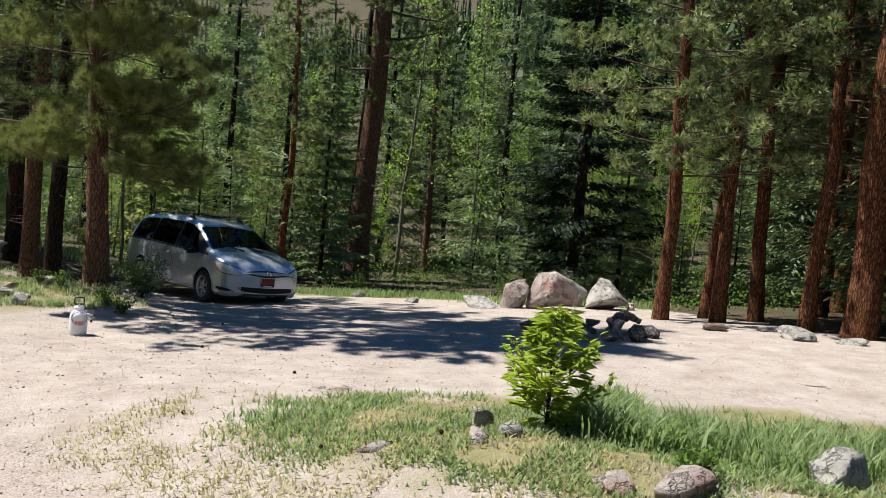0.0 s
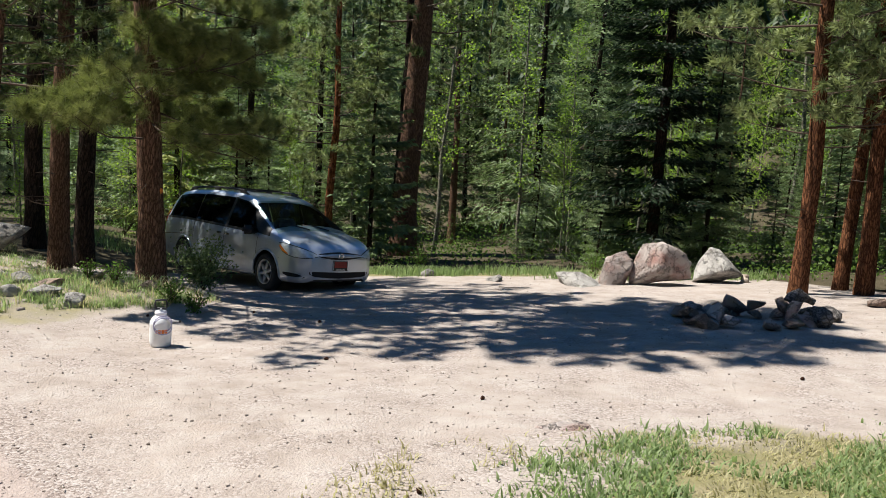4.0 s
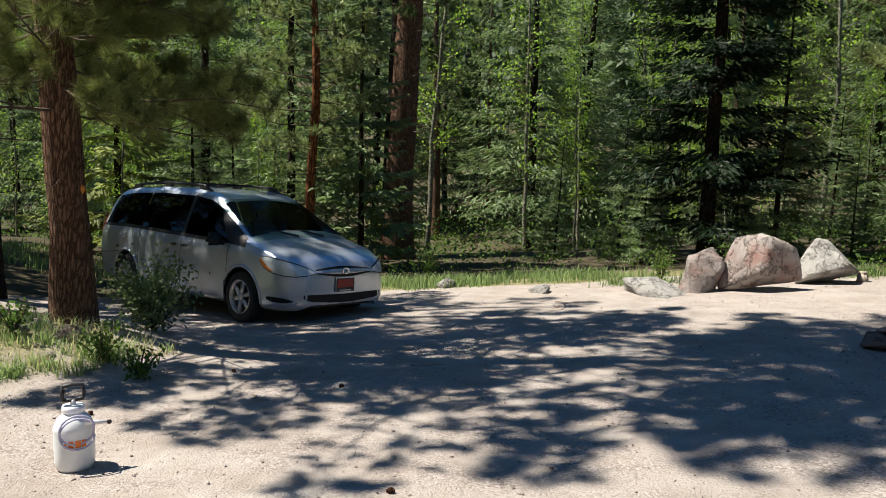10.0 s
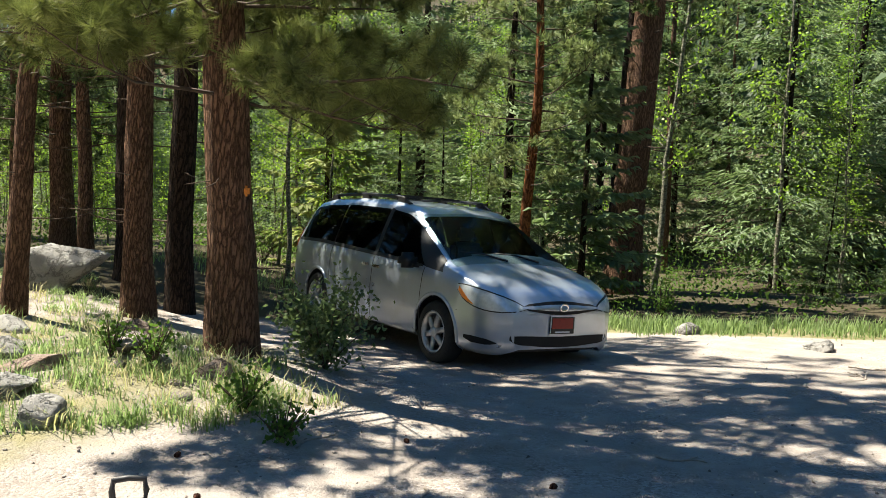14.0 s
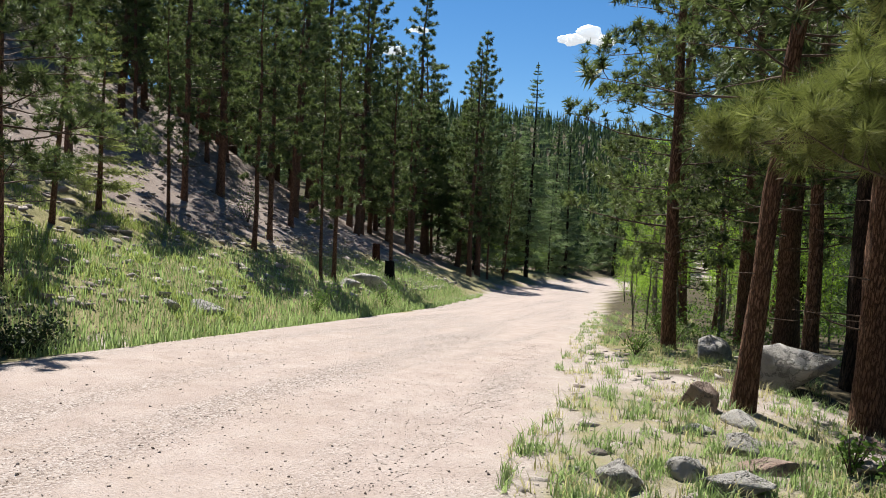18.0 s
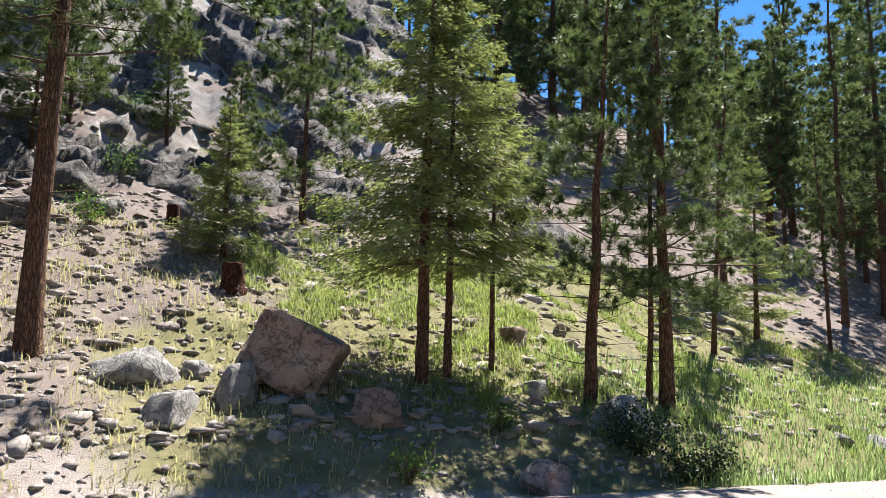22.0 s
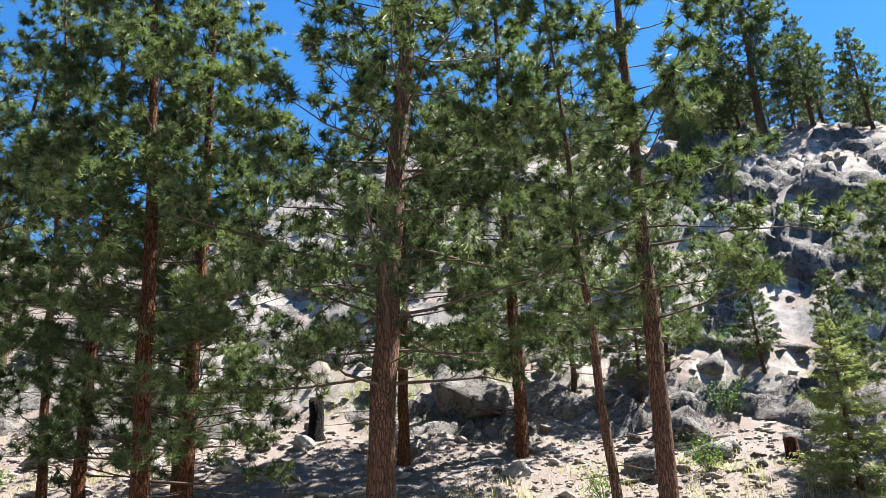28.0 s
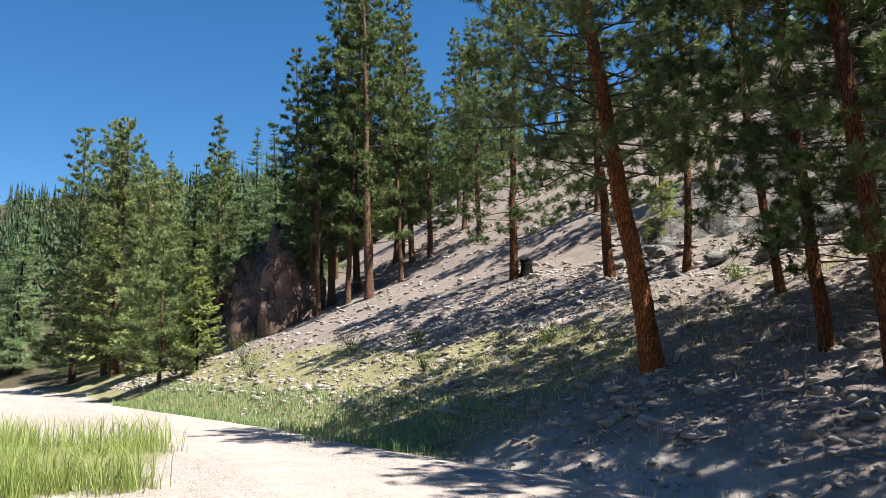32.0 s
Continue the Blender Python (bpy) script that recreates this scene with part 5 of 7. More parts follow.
def grid_mesh(name, pt, mat, thick=0.0):
    n, m = pt.shape[:2]
    i, j = np.meshgrid(np.arange(n - 1), np.arange(m - 1), indexing="ij")
    q = np.stack([i * m + j, (i + 1) * m + j, (i + 1) * m + j + 1, i * m + j + 1], -1).reshape(-1, 4)
    return mesh_of(name, pt.reshape(-1, 3), None, q, [mat], True)


def van_patch(name, parent, mat, front, rear, side=-1, off=0.006, n=12, m=8, label="", both=False):
    """A patch of skin between two edges, each given as (x, row) at its foot and its head."""
    t = np.linspace(0, 1, m)[None, :]
    s = np.linspace(0, 1, n)[:, None]
    (xa, ua), (xb, ub) = front
    (xc, uc), (xd, ud) = rear
    x = (xa + (xb - xa) * t) * (1 - s) + (xc + (xd - xc) * t) * s
    u = (ua + (ub - ua) * t) * (1 - s) + (uc + (ud - uc) * t) * s
    pt = van_surface(x, u, side, off)
    if both:
        pt = np.concatenate([pt, van_surface(x, u, -side, off)[:, ::-1][:, 1:]], 1)
    return piece(name, grid_mesh(name, pt, mat), parent, label)


def front_at(deg, z, off=0.0):
    """The place on the skin met by going out from the front axle's middle at an angle from straight ahead, at height z."""
    a = radians(deg)
    lo, hi = 0.2, 1.4
    for _ in range(18):
        r = (lo + hi) / 2
        x, y = r * math.cos(a), abs(r * math.sin(a))
        inside = False
        if x < 1.03:
            ln = van_surface(np.full((1, 60), x), np.linspace(0, 7, 60)[None, :], 1)[0]
            inside = ln[0, 2] <= z <= ln[-1, 2] and y <= np.interp(z, ln[:, 2], ln[:, 1])
        lo, hi = (r, hi) if inside else (lo, r)
    return np.array([float(tucked(lo * math.cos(a))) + off * math.cos(a), (lo + off) * math.sin(a), z])


def front_patch(name, parent, mat, angles, foot, head, off=0.006, m=6, label="", step=3.0):
    """A piece of the nose between two edges that run round it; angles with the heights of foot and head at each."""
    aa = np.linspace(angles[0], angles[-1], max(4, int(abs(angles[-1] - angles[0]) / step) + 1))
    srt = np.argsort(angles)
    an = np.asarray(angles, float)[srt]
    f0, h0 = np.asarray(foot, float)[srt], np.asarray(head, float)[srt]
    pt = np.array([[front_at(a, z, off) for z in np.linspace(np.interp(a, an, f0), np.interp(a, an, h0), m)] for a in aa])
    return piece(name, grid_mesh(name, pt, mat), parent, label)


def make_wheel(parent, x, side):
    wheel = new("wheel")
    wheel.parent = parent
    wheel.matrix_basis = pose(x, side * 0.86, 0.335, 0, 0, 0 if side < 0 else 180)
    piece("tyre", lathe([(0.215, 0.10), (0.225, 0.11), (0.30, 0.112), (0.328, 0.09), (0.336, 0.06), (0.336, -0.06), (0.328, -0.09), (0.30, -0.112), (0.225, -0.11), (0.215, -0.10)]).mesh("tyre", [M_TYRE], True), wheel)
    hp = lathe([(0.218, 0.10), (0.218, -0.10), (0.228, -0.112), (0.205, -0.108), (0.20, -0.04)])
    for k in range(6):
        a = k / 6 * 2 * np.pi + 0.3
        for da in (0,):
            r0, r1, w0, w1 = 0.05, 0.21, 0.032, 0.022
            ca, sa = np.cos(a), np.sin(a)
            fwd, sid = np.array([ca, 0, sa]), np.array([-sa, 0, ca])
            v = [fwd * r0 - sid * w0 + (0, -0.10, 0), fwd * r0 + sid * w0 + (0, -0.10, 0), fwd * r1 + sid * w1 + (0, -0.085, 0), fwd * r1 - sid * w1 + (0, -0.085, 0)]
            v += [p + np.array([0, 0.05, 0]) for p in v]
            hp.add(v, None, [[0, 1, 2, 3], [7, 6, 5, 4], [0, 4, 5, 1], [1, 5, 6, 2], [2, 6, 7, 3], [3, 7, 4, 0]])
    piece("rim", hp.mesh("rim", [M_ALLOY]), wheel, "six-spoke alloy rim")
    piece("hub_cap", lathe([(0.0, -0.115), (0.045, -0.11), (0.06, -0.095), (0.06, -0.04)], 16).mesh("hub_cap", [M_ALLOY], True), wheel)
    piece("brake_disc", lathe([(0.0, -0.02), (0.15, -0.02), (0.15, 0.0), (0.0, 0.0)], 20).mesh("brake_disc", [M_BLACK]), wheel)


def make_van():
    root = new("minivan")
    root.matrix_world = Matrix.Translation((-4.252, 17.098, -1.055)) @ Matrix.Rotation(radians(-45.2), 4, "Z") @ Euler((-0.062, -0.034, 0)).to_matrix().to_4x4()
    tagged(root, "silver-blue minivan parked in dappled shade beside a pine", "minivan")
    # the skin, with its wheel arches and window openings left open
    xs = np.unique(np.concatenate([np.linspace(-4.12, 1.03, 190), [-4.1, 1.0, 1.015, 1.022]]))
    us = np.concatenate([np.linspace(0, 3.9, 60), np.linspace(4, 7, 33)])
    nu = len(us)
    hp = Heap()
    for side in (-1, 1):
        pt = van_surface(xs[:, None], us[None, :], side)
        for ax in (0.0, -3.03):
            dx, dz = pt[..., 0] - ax, pt[..., 2] - 0.34
            rr = np.hypot(dx, dz)
            near = (np.abs(rr - 0.40) < 0.032) & (us[None, :] < 3.6)
            sc = np.where(near, 0.40 / np.maximum(rr, 1e-3), 1.0)
            pt[..., 0], pt[..., 2] = ax + dx * sc, 0.34 + dz * sc
        c = (pt[:-1, :-1] + pt[1:, 1:]) / 2
        um = (us[:-1] + us[1:])[None, :] / 2 + 0 * c[..., 0]
        xm = c[..., 0]
        hole = np.zeros(um.shape, bool)
        for ax in (0.0, -3.03):
            hole |= (np.hypot(xm - ax, c[..., 2] - 0.34) < 0.397) & (um < 3.6)
        hole |= (um > 4.1) & (um < 4.88) & (xm < -0.34 - 0.56 * (um - 4.1)) & (xm > -3.72)
        hole |= (um > 5.08) & (xm < 0.1 - 0.02 * um) & (xm > -0.80)
        hole |= (um > 5.35) & (xm < -3.90) & (xm > -4.05)
        n, m = pt.shape[:2]
        i, j = np.nonzero(~hole)
        q = np.stack([i * m + j, (i + 1) * m + j, (i + 1) * m + j + 1, i * m + j + 1], -1)
        hp.add(pt.reshape(-1, 3), None, q if side < 0 else q[:, ::-1])
    # the ends and the floor
    for x in (-4.12, 1.03):
        a, b = (van_surface(np.full((1, nu), x), us[None, :], sd)[0] for sd in (-1, 1))
        k = np.arange(nu - 1)
        hp.add(np.concatenate([a, b]), None, np.stack([k, k + 1, k + nu + 1, k + nu], -1))
    shell = hp.mesh("body", [M_PAINT], True)
    bm = bmesh.new()
    bm.from_mesh(shell)
    bmesh.ops.remove_doubles(bm, verts=bm.verts[:], dist=2e-4)
    bmesh.ops.recalc_face_normals(bm, faces=bm.faces[:])
    bm.to_mesh(shell)
    bm.free()
    piece("body", shell, root)
    part("underbody", box_bm(4.7, 1.3, 0.12, 0.02, (-1.55, 0, 0.30)), M_BLACK, root)
    # glass
    van_patch("windscreen", root, M_GLASS_CLEAR, ((0.16, 5.05), (0.16, 7)), ((-0.86, 5.05), (-0.86, 7)), both=True, n=16, m=14, off=0.004)
    for side in (-1, 1):
        van_patch("front_side_window", root, M_GLASS_DARK, ((-0.28, 4.06), (-0.75, 4.92)), ((-1.42, 4.06), (-1.44, 4.9)), side, 0.004)
        van_patch("sliding_door_window", root, M_GLASS_DARK, ((-1.46, 4.06), (-1.48, 4.9)), ((-2.62, 4.06), (-2.64, 4.9)), side, 0.004)
        van_patch("quarter_window", root, M_GLASS_DARK, ((-2.66, 4.06), (-2.68, 4.9)), ((-3.84, 4.06), (-3.70, 4.9)), side, 0.004)
        van_patch("window_pillar", root, M_BLACK, ((-1.40, 4.04), (-1.42, 4.92)), ((-1.48, 4.04), (-1.50, 4.92)), side, 0.008, 3, 8)
        van_patch("window_trim", root, M_BLACK, ((-0.34, 4.0), (-0.36, 4.1)), ((-3.86, 4.0), (-3.86, 4.1)), side, 0.009, 30, 3)
        van_patch("quarter_light", root, M_BLACK, ((0.05, 4.03), (-0.02, 4.9)), ((-0.29, 4.03), (-0.76, 4.93)), side, 0.006, 8, 6)
        for x in (-0.30, -1.44, -2.64):
            van_patch("door_seam", root, M_BLACK, ((x, 0.55), (x, 4.0)), ((x - 0.012, 0.55), (x - 0.012, 4.0)), side, 0.002, 2, 26)
        van_patch("side_moulding", root, M_PAINT, ((-0.42, 1.95), (-0.42, 2.12)), ((-2.55, 1.95), (-2.55, 2.12)), side, 0.014, 20, 3)
        van_patch("sill", root, M_BLACK, ((-0.42, 0.0), (-0.42, 0.35)), ((-2.6, 0.0), (-2.6, 0.35)), side, 0.004, 20, 3)
        for x in (-1.30, -1.58):
            handle = part("door_handle", box_bm(0.17, 0.035, 0.035, 0.012), M_CHROME, root)
            p = van_surface(np.array([[x, x - 0.01], [x - 0.1, x - 0.11]]), np.array([[3.55, 3.6], [3.55, 3.6]]), side)[0, 0]
            handle.location = (p[0], p[1] + side * 0.025, p[2])
        # mirror
        mirror = part("door_mirror", box_bm(0.12, 0.24, 0.17, 0.045, (-0.48, side * 1.06, 1.06)), M_BLACK, root, smooth_it=True)
        part("mirror_foot", box_bm(0.10, 0.14, 0.05, 0.015, (-0.46, side * 0.93, 1.01)), M_BLACK, root)
        # lamps
        ang = [side * q for q in (25, 30, 38, 46, 54, 62, 69)]
        lamp = front_patch("headlight", root, M_BLACK, ang, [.700, .672, .655, .662, .690, .742, .842], [.716, .772, .826, .864, .888, .904, .900], 0.004, 8)
        front_patch("lens", lamp, M_LENS, ang, [.706, .684, .668, .675, .704, .756, .850], [.710, .760, .814, .852, .876, .893, .892], 0.010, 8, "clear plastic headlight lens")
        front_patch("marker_lamp", lamp, M_AMBER, [side * q for q in (54, 58, 63, 67)], [.712, .730, .770, .835], [.722, .762, .830, .878], 0.014, 4, "amber corner lamp", 2)
        van_patch("tail_lamp", root, M_RED_LENS, ((-3.92, 3.5), (-3.9, 4.6)), ((-4.09, 3.5), (-4.07, 4.6)), side, 0.008, 5, 8)
        front_patch("fog_lamp_recess", root, M_SLOT, [side * q for q in (39, 44, 54, 60)], [.345, .325, .33, .36], [.355, .385, .40, .395], 0.005, 4)
        # roof rail
        rail = Heap()
        rx = np.linspace(-1.25, -3.55, 12)
        rp = van_surface(rx[:, None], np.full((12, 1), 5.35), side)[:, 0]
        rp[:, 2] += 0.055 * np.minimum(1, np.minimum(np.arange(12), 11 - np.arange(12)) / 1.0)
        tube(rail, rp, np.full(12, 0.02), 8)
        piece("roof_rail", rail.mesh("roof_rail", [M_BLACK], True), root)
        for x in (-1.45, -2.4, -3.35):
            p = van_surface(np.array([[x, x]]), np.array([[5.35, 5.4]]), side)[0, 0]
            part("rail_foot", box_bm(0.2, 0.045, 0.07, 0.01, (p[0], p[1], p[2] + 0.025)), M_BLACK, root)
        # wheel arches
        for ax in (0.0, -3.03):
            th = np.linspace(-0.12, np.pi + 0.12, 26)
            w = np.array([np.interp(0.34 + 0.405 * math.sin(q), *(lambda ln: (ln[:, 2], ln[:, 1]))(van_surface(np.full((1, 40), ax + 0.405 * math.cos(q)), np.linspace(0, 5, 40)[None, :], 1)[0])) for q in th]) - 0.006
            lip = Heap()
            tube(lip, np.stack([ax + 0.405 * np.cos(th), side * w, 0.34 + 0.405 * np.sin(th)], 1), np.full(26, 0.022), 6)
            piece("arch_lip", lip.mesh("arch_lip", [M_PAINT], True), root)
            well = Heap()
            ring = np.stack([ax + 0.41 * np.cos(th), 0 * th, 0.34 + 0.41 * np.sin(th)], 1)
            v = np.concatenate([ring + (0, side * 0.93, 0), ring + (0, side * 0.60, 0), [[ax, side * 0.60, 0.34]]])
            k = np.arange(25)
            well.add(v, np.stack([26 + k, 27 + k, np.full(25, 52)], -1), np.stack([k, k + 1, k + 27, k + 26], -1))
            piece("wheel_well", well.mesh("wheel_well", [M_BLACK]), root)
            make_wheel(root, ax, side)
    for x in (-1.9, -2.9):
        part("cross_bar", box_bm(0.05, 1.1, 0.03, 0.01, (x, 0, 1.80)), M_BLACK, root)
    # the front
    gr = front_patch("grille", root, M_SLOT, [-27, -24, -10, 0, 10, 24, 27], [.718, .690, .652, .645, .652, .690, .718], [.724, .752, .778, .784, .778, .752, .724], 0.006, 6, "", 2)
    front_patch("grille_bar", gr, M_PAINT, [-27, -10, 0, 10, 27], [.712, .690, .684, .690, .712], [.730, .748, .752, .748, .730], 0.018, 4, "", 2)
    em = lathe([(0.030, 0), (0.046, 0.008), (0.054, 0.0), (0.046, -0.008), (0.030, 0)], 20, "y").mesh("emblem", [M_CHROME], True)
    emb = piece("emblem", em, gr, "plain chrome oval")
    emb.matrix_basis = Matrix.Translation(front_at(0, .722, 0.026)) @ pose(0, 0, 0, 0, 0, 90) @ Matrix.Diagonal((1.25, 1, 0.85, 1))
    front_patch("lower_grille", root, M_SLOT, [-33, -29, -12, 0, 12, 29, 33], [.39, .345, .315, .31, .315, .345, .39], [.432, .435, .425, .42, .425, .435, .432], 0.005, 5, "", 3)
    px = front_at(0, .555, 0)[0]
    plate = part("number_plate", box_bm(0.018, 0.335, 0.185, 0.004, (px + .014, 0, 0.545)), M_BLACK, root)
    part("plate_face", box_bm(0.012, 0.285, 0.11, 0.003, (px + .021, 0, 0.560)), M_PLATE_RED, plate, "dark red plate face")
    part("plate_rim", box_bm(0.010, 0.335, 0.012, 0.002, (px + .022, 0, 0.634)), M_WHITE, plate)
    for y_ in (-0.162, 0.162):
        part("plate_rim", box_bm(0.010, 0.010, 0.165, 0.002, (px + .022, y_, 0.546)), M_WHITE, plate)
    part("plate_legend", box_bm(0.012, 0.20, 0.016, 0.002, (px + .021, 0, 0.470)), M_WHITE, plate)
    for s_ in (0.33, -0.12):
        wiper = Heap()
        tube(wiper, [(0.12, s_, 1.13), (0.0, s_ - 0.25, 1.19), (-0.03, s_ - 0.55, 1.2)], [0.012, 0.01, 0.006], 5)
        piece("wiper", wiper.mesh("wiper", [M_BLACK]), root)
    # the cabin
    part("dashboard", box_bm(0.45, 1.45, 0.16, 0.05, (-0.25, 0, 0.93)), M_BLACK, root)
    part("cabin_floor", box_bm(3.9, 1.6, 0.05, 0, (-2.0, 0, 0.42)), M_BLACK, root)
    for x in (-1.15, -2.15, -3.1):
        for y in (-0.4, 0.4):
            seat = part("seat", box_bm(0.5, 0.5, 0.16, 0.05, (x, y, 0.62)), M_SEAT, root)
            part("seat_back", box_bm(0.16, 0.48, 0.62, 0.05, (x - 0.28, y, 0.95)), M_SEAT, seat)
            part("headrest", box_bm(0.1, 0.26, 0.18, 0.04, (x - 0.32, y, 1.36)), M_SEAT, seat)
    part("headliner", box_bm(2.6, 1.15, 0.03, 0.01, (-2.4, 0, 1.62)), M_SEAT, root)
    part("bulkhead", box_bm(0.04, 1.3, 0.5, 0.01, (-3.72, 0, 0.75)), M_BLACK, root)
    wheel = Heap()
    th = np.linspace(0, 2 * np.pi, 25)
    tube(wheel, np.stack([-0.62 + 0.09 * np.sin(th), 0.38 + 0.19 * np.cos(th), 1.0 + 0.17 * np.sin(th)], 1), np.full(25, 0.016), 6, 0, False)
    piece("steering_wheel", wheel.mesh("steering_wheel", [M_BLACK], True), root)
    return root


make_van()

# ---- rocks of the clearing ----
M_GREY_WOOD = bark_material("grey_driftwood", (0.12, 0.11, 0.105), (0.40, 0.38, 0.365), 9, 9, .02)
M_CLIFF = rock_material("cliff_stone", ((0.13, 0.12, 0.112), (0.25, 0.232, 0.22), (0.40, 0.375, 0.355)), (0.19, 0.20, 0.12))
M_ROCK_BROWN = rock_material("brown_outcrop", ((0.10, 0.07, 0.05), (0.22, 0.15, 0.11), (0.36, 0.27, 0.21)), pink=0.3)
for x, y, dims, seed, mat, sk, txt in (
        (2.5, 17.35, (1.4, 1.05, 1.3), 4, M_ROCK_PINK, .22, "large pink and white granite boulder, fractured, at the clearing's edge"), (1.72, 17.5, (.85, .85, 1.0), 13, M_ROCK_PINK, .25, "pink granite boulder leaning on a larger one"),
        (3.75, 17.75, (1.1, .95, 1.15), 17, M_ROCK_GREY, .25, "pointed pale grey boulder with lichen"), (3.15, 18.5, (.9, .8, 1.0), 14, M_ROCK_GREY, .25, "grey boulder behind larger ones"), (0.92, 17.45, (1.45, .85, .5), 12, M_ROCK_GREY, .4, "flat grey rock with grass round it"),
        (-10.6, 18.1, (1.6, 1.2, 1.15), 6, M_ROCK_GREY, .25, "large pale grey boulder in the verge"), (-13.4, 19.6, (1.35, 1.0, .8), 7, M_ROCK_GREY, .3, "rounded pale grey boulder in the verge"),
        (-9.95, 15.5, (.8, .6, .55), 21, M_ROCK_RED, .3, "reddish broken boulder beside a leaning pine"), (-9.2, 15.4, (.7, .5, .3), 22, M_ROCK_GREY, .35, "flat grey stone in the grass"), (-7.9, 13.7, (.42, .34, .26), 23, M_ROCK_GREY, .35, "flat grey stone in the grass"),
        (-7.15, 12.8, (.55, .42, .34), 24, M_ROCK_GREY, .35, "grey stone in the grass"), (-7.5, 12.65, (.36, .3, .24), 25, M_ROCK_GREY, .35, "grey stone in the grass"), (-6.6, 12.5, (.5, .36, .28), 26, M_ROCK_GREY, .35, "pale rounded stone in the grass"),
        (-7.6, 12.1, (.42, .36, .28), 27, M_ROCK_GREY, .35, "grey stone in the grass"), (-7.3, 13.35, (.6, .3, .2), 28, M_ROCK_RED, .35, "long reddish stone in the grass"), (-7.95, 12.0, (.12, .1, .1), 29, M_ROCK_GREY, .3, "small white stone in the sand"),
        (-6.95, 14.0, (.55, .34, .26), 30, M_ROCK_PINK, .3, "pinkish stone by the pine"), (-6.1, 13.75, (.4, .3, .2), 31, M_ROCK_RED, .35, "dark flat stone by the pine"), (-6.5, 13.7, (.25, .2, .16), 32, M_ROCK_GREY, .3, "grey stone by the pine"),
        (-8.4, 16.2, (1.1, .4, .36), 33, M_ROCK_RED, .35, "long dark slab of rock under the pines"), (-7.5, 15.4, (.7, .4, .3), 34, M_ROCK_RED, .35, "dark slab of rock under the pines"), (-8.8, 14.2, (.5, .4, .2), 35, M_ROCK_GREY, .4, "flat stone in the verge"),
        (1.12, 4.62, (.3, .24, .2), 36, M_ROCK_PINK, .35, "pale stone in the grass"), (1.55, 4.72, (.6, .36, .26), 37, M_ROCK_PINK, .35, "pale stone in the grass"), (2.85, 5.4, (.5, .42, .42), 38, M_ROCK_GREY, .3, "grey stone among grass"),
        (.35, 5.3, (.19, .16, .15), 39, M_ROCK_PINK, .3, "pinkish stone in the grass"), (.58, 5.62, (.26, .2, .16), 40, M_ROCK_GREY, .3, "grey stone in the grass"), (.4, 5.9, (.24, .2, .28), 41, M_ROCK_GREY, .3, "upright grey stone by the young fir"), (-.3, 5.3, (.36, .3, .12), 42, M_ROCK_PINK, .5, "flat pale stone in the grass"),
        (5.9, 13.1, (.85, .5, .35), 43, M_ROCK_GREY, .35, "pale rock at the clearing's edge"), (6.6, 12.5, (.6, .4, .25), 44, M_ROCK_GREY, .35, "pale rock at the clearing's edge"), (4.9, 14.0, (.5, .4, .25), 45, M_ROCK_RED, .35, "brown rock at the clearing's edge"), (-1.0, 7.7, (.5, .36, .1), 46, M_ROCK_PINK, .68, "flat pale stone in the soil"),
        (-.6, 18.3, (.6, .4, .25), 47, M_ROCK_GREY, .4, "small grey rock at the edge of the clearing"), (-2.0, 19.6, (.45, .35, .3), 48, M_ROCK_GREY, .35, "small grey rock at the edge of the clearing")):
    rock(x, y, dims, seed, mat, 40 * (seed % 9), (0, 0), sk, txt, "boulder" if max(dims) > .6 else "stone", 5 if max(dims) > 1.1 else 4 if max(dims) > .7 else 3, 9, .4, "", 15 if seed in (4, 13, 17, 14) else 13 if seed in (6, 7, 12) else 16 if seed in (21, 33, 34, 28) else 0)
# the ring of stones round a campfire place
for k in range(22):
    a, up = k * 2 * math.pi / 13, k >= 13
    rr = (.72 if not up else .6) + .08 * rng.normal()
    w = .30 + .14 * rng.random()
    ob = rock(2.2 + rr * 1.05 * math.cos(a), 12.55 + rr * .8 * math.sin(a), (w * 1.2, w * .9, w * .62), 60 + k, (M_ROCK_PINK, M_ROCK_PINK, M_ROCK_RED)[k % 3], 57 * k, (20 * rng.normal(), 20 * rng.normal()), .16, "angular reddish stone of a campfire ring", "fire_ring_stone", 4, 16, .3, "stones of the campfire ring", 11)
    if up:
        ob.location.z += .11
# grey driftwood beside the ring
for x, y, ln, r, turn, lift in ((3.15, 12.35, .75, .13, 60, .10), (3.35, 12.75, .6, .10, 110, .08), (3.05, 12.75, .55, .08, 20, .30)):
    hp = Heap()
    tt = np.linspace(-.5, .5, 9)
    tube(hp, np.stack([ln * tt, .05 * np.sin(6 * tt), .04 * np.cos(5 * tt)], 1), r * (1.05 - .5 * (tt + .5)) * (1 + .18 * rng.normal(size=9)) * np.where(np.arange(9) == 0, .12, 1), 12, .3)
    ob = new("weathered_log", hp.mesh("weathered_log", [M_GREY_WOOD]))
    ob.matrix_world = pose(x, y, float(ground_z(x, y)) + lift, 0, 6, turn)
    tagged(ob, "short weathered grey log lying by the campfire stones", "log")
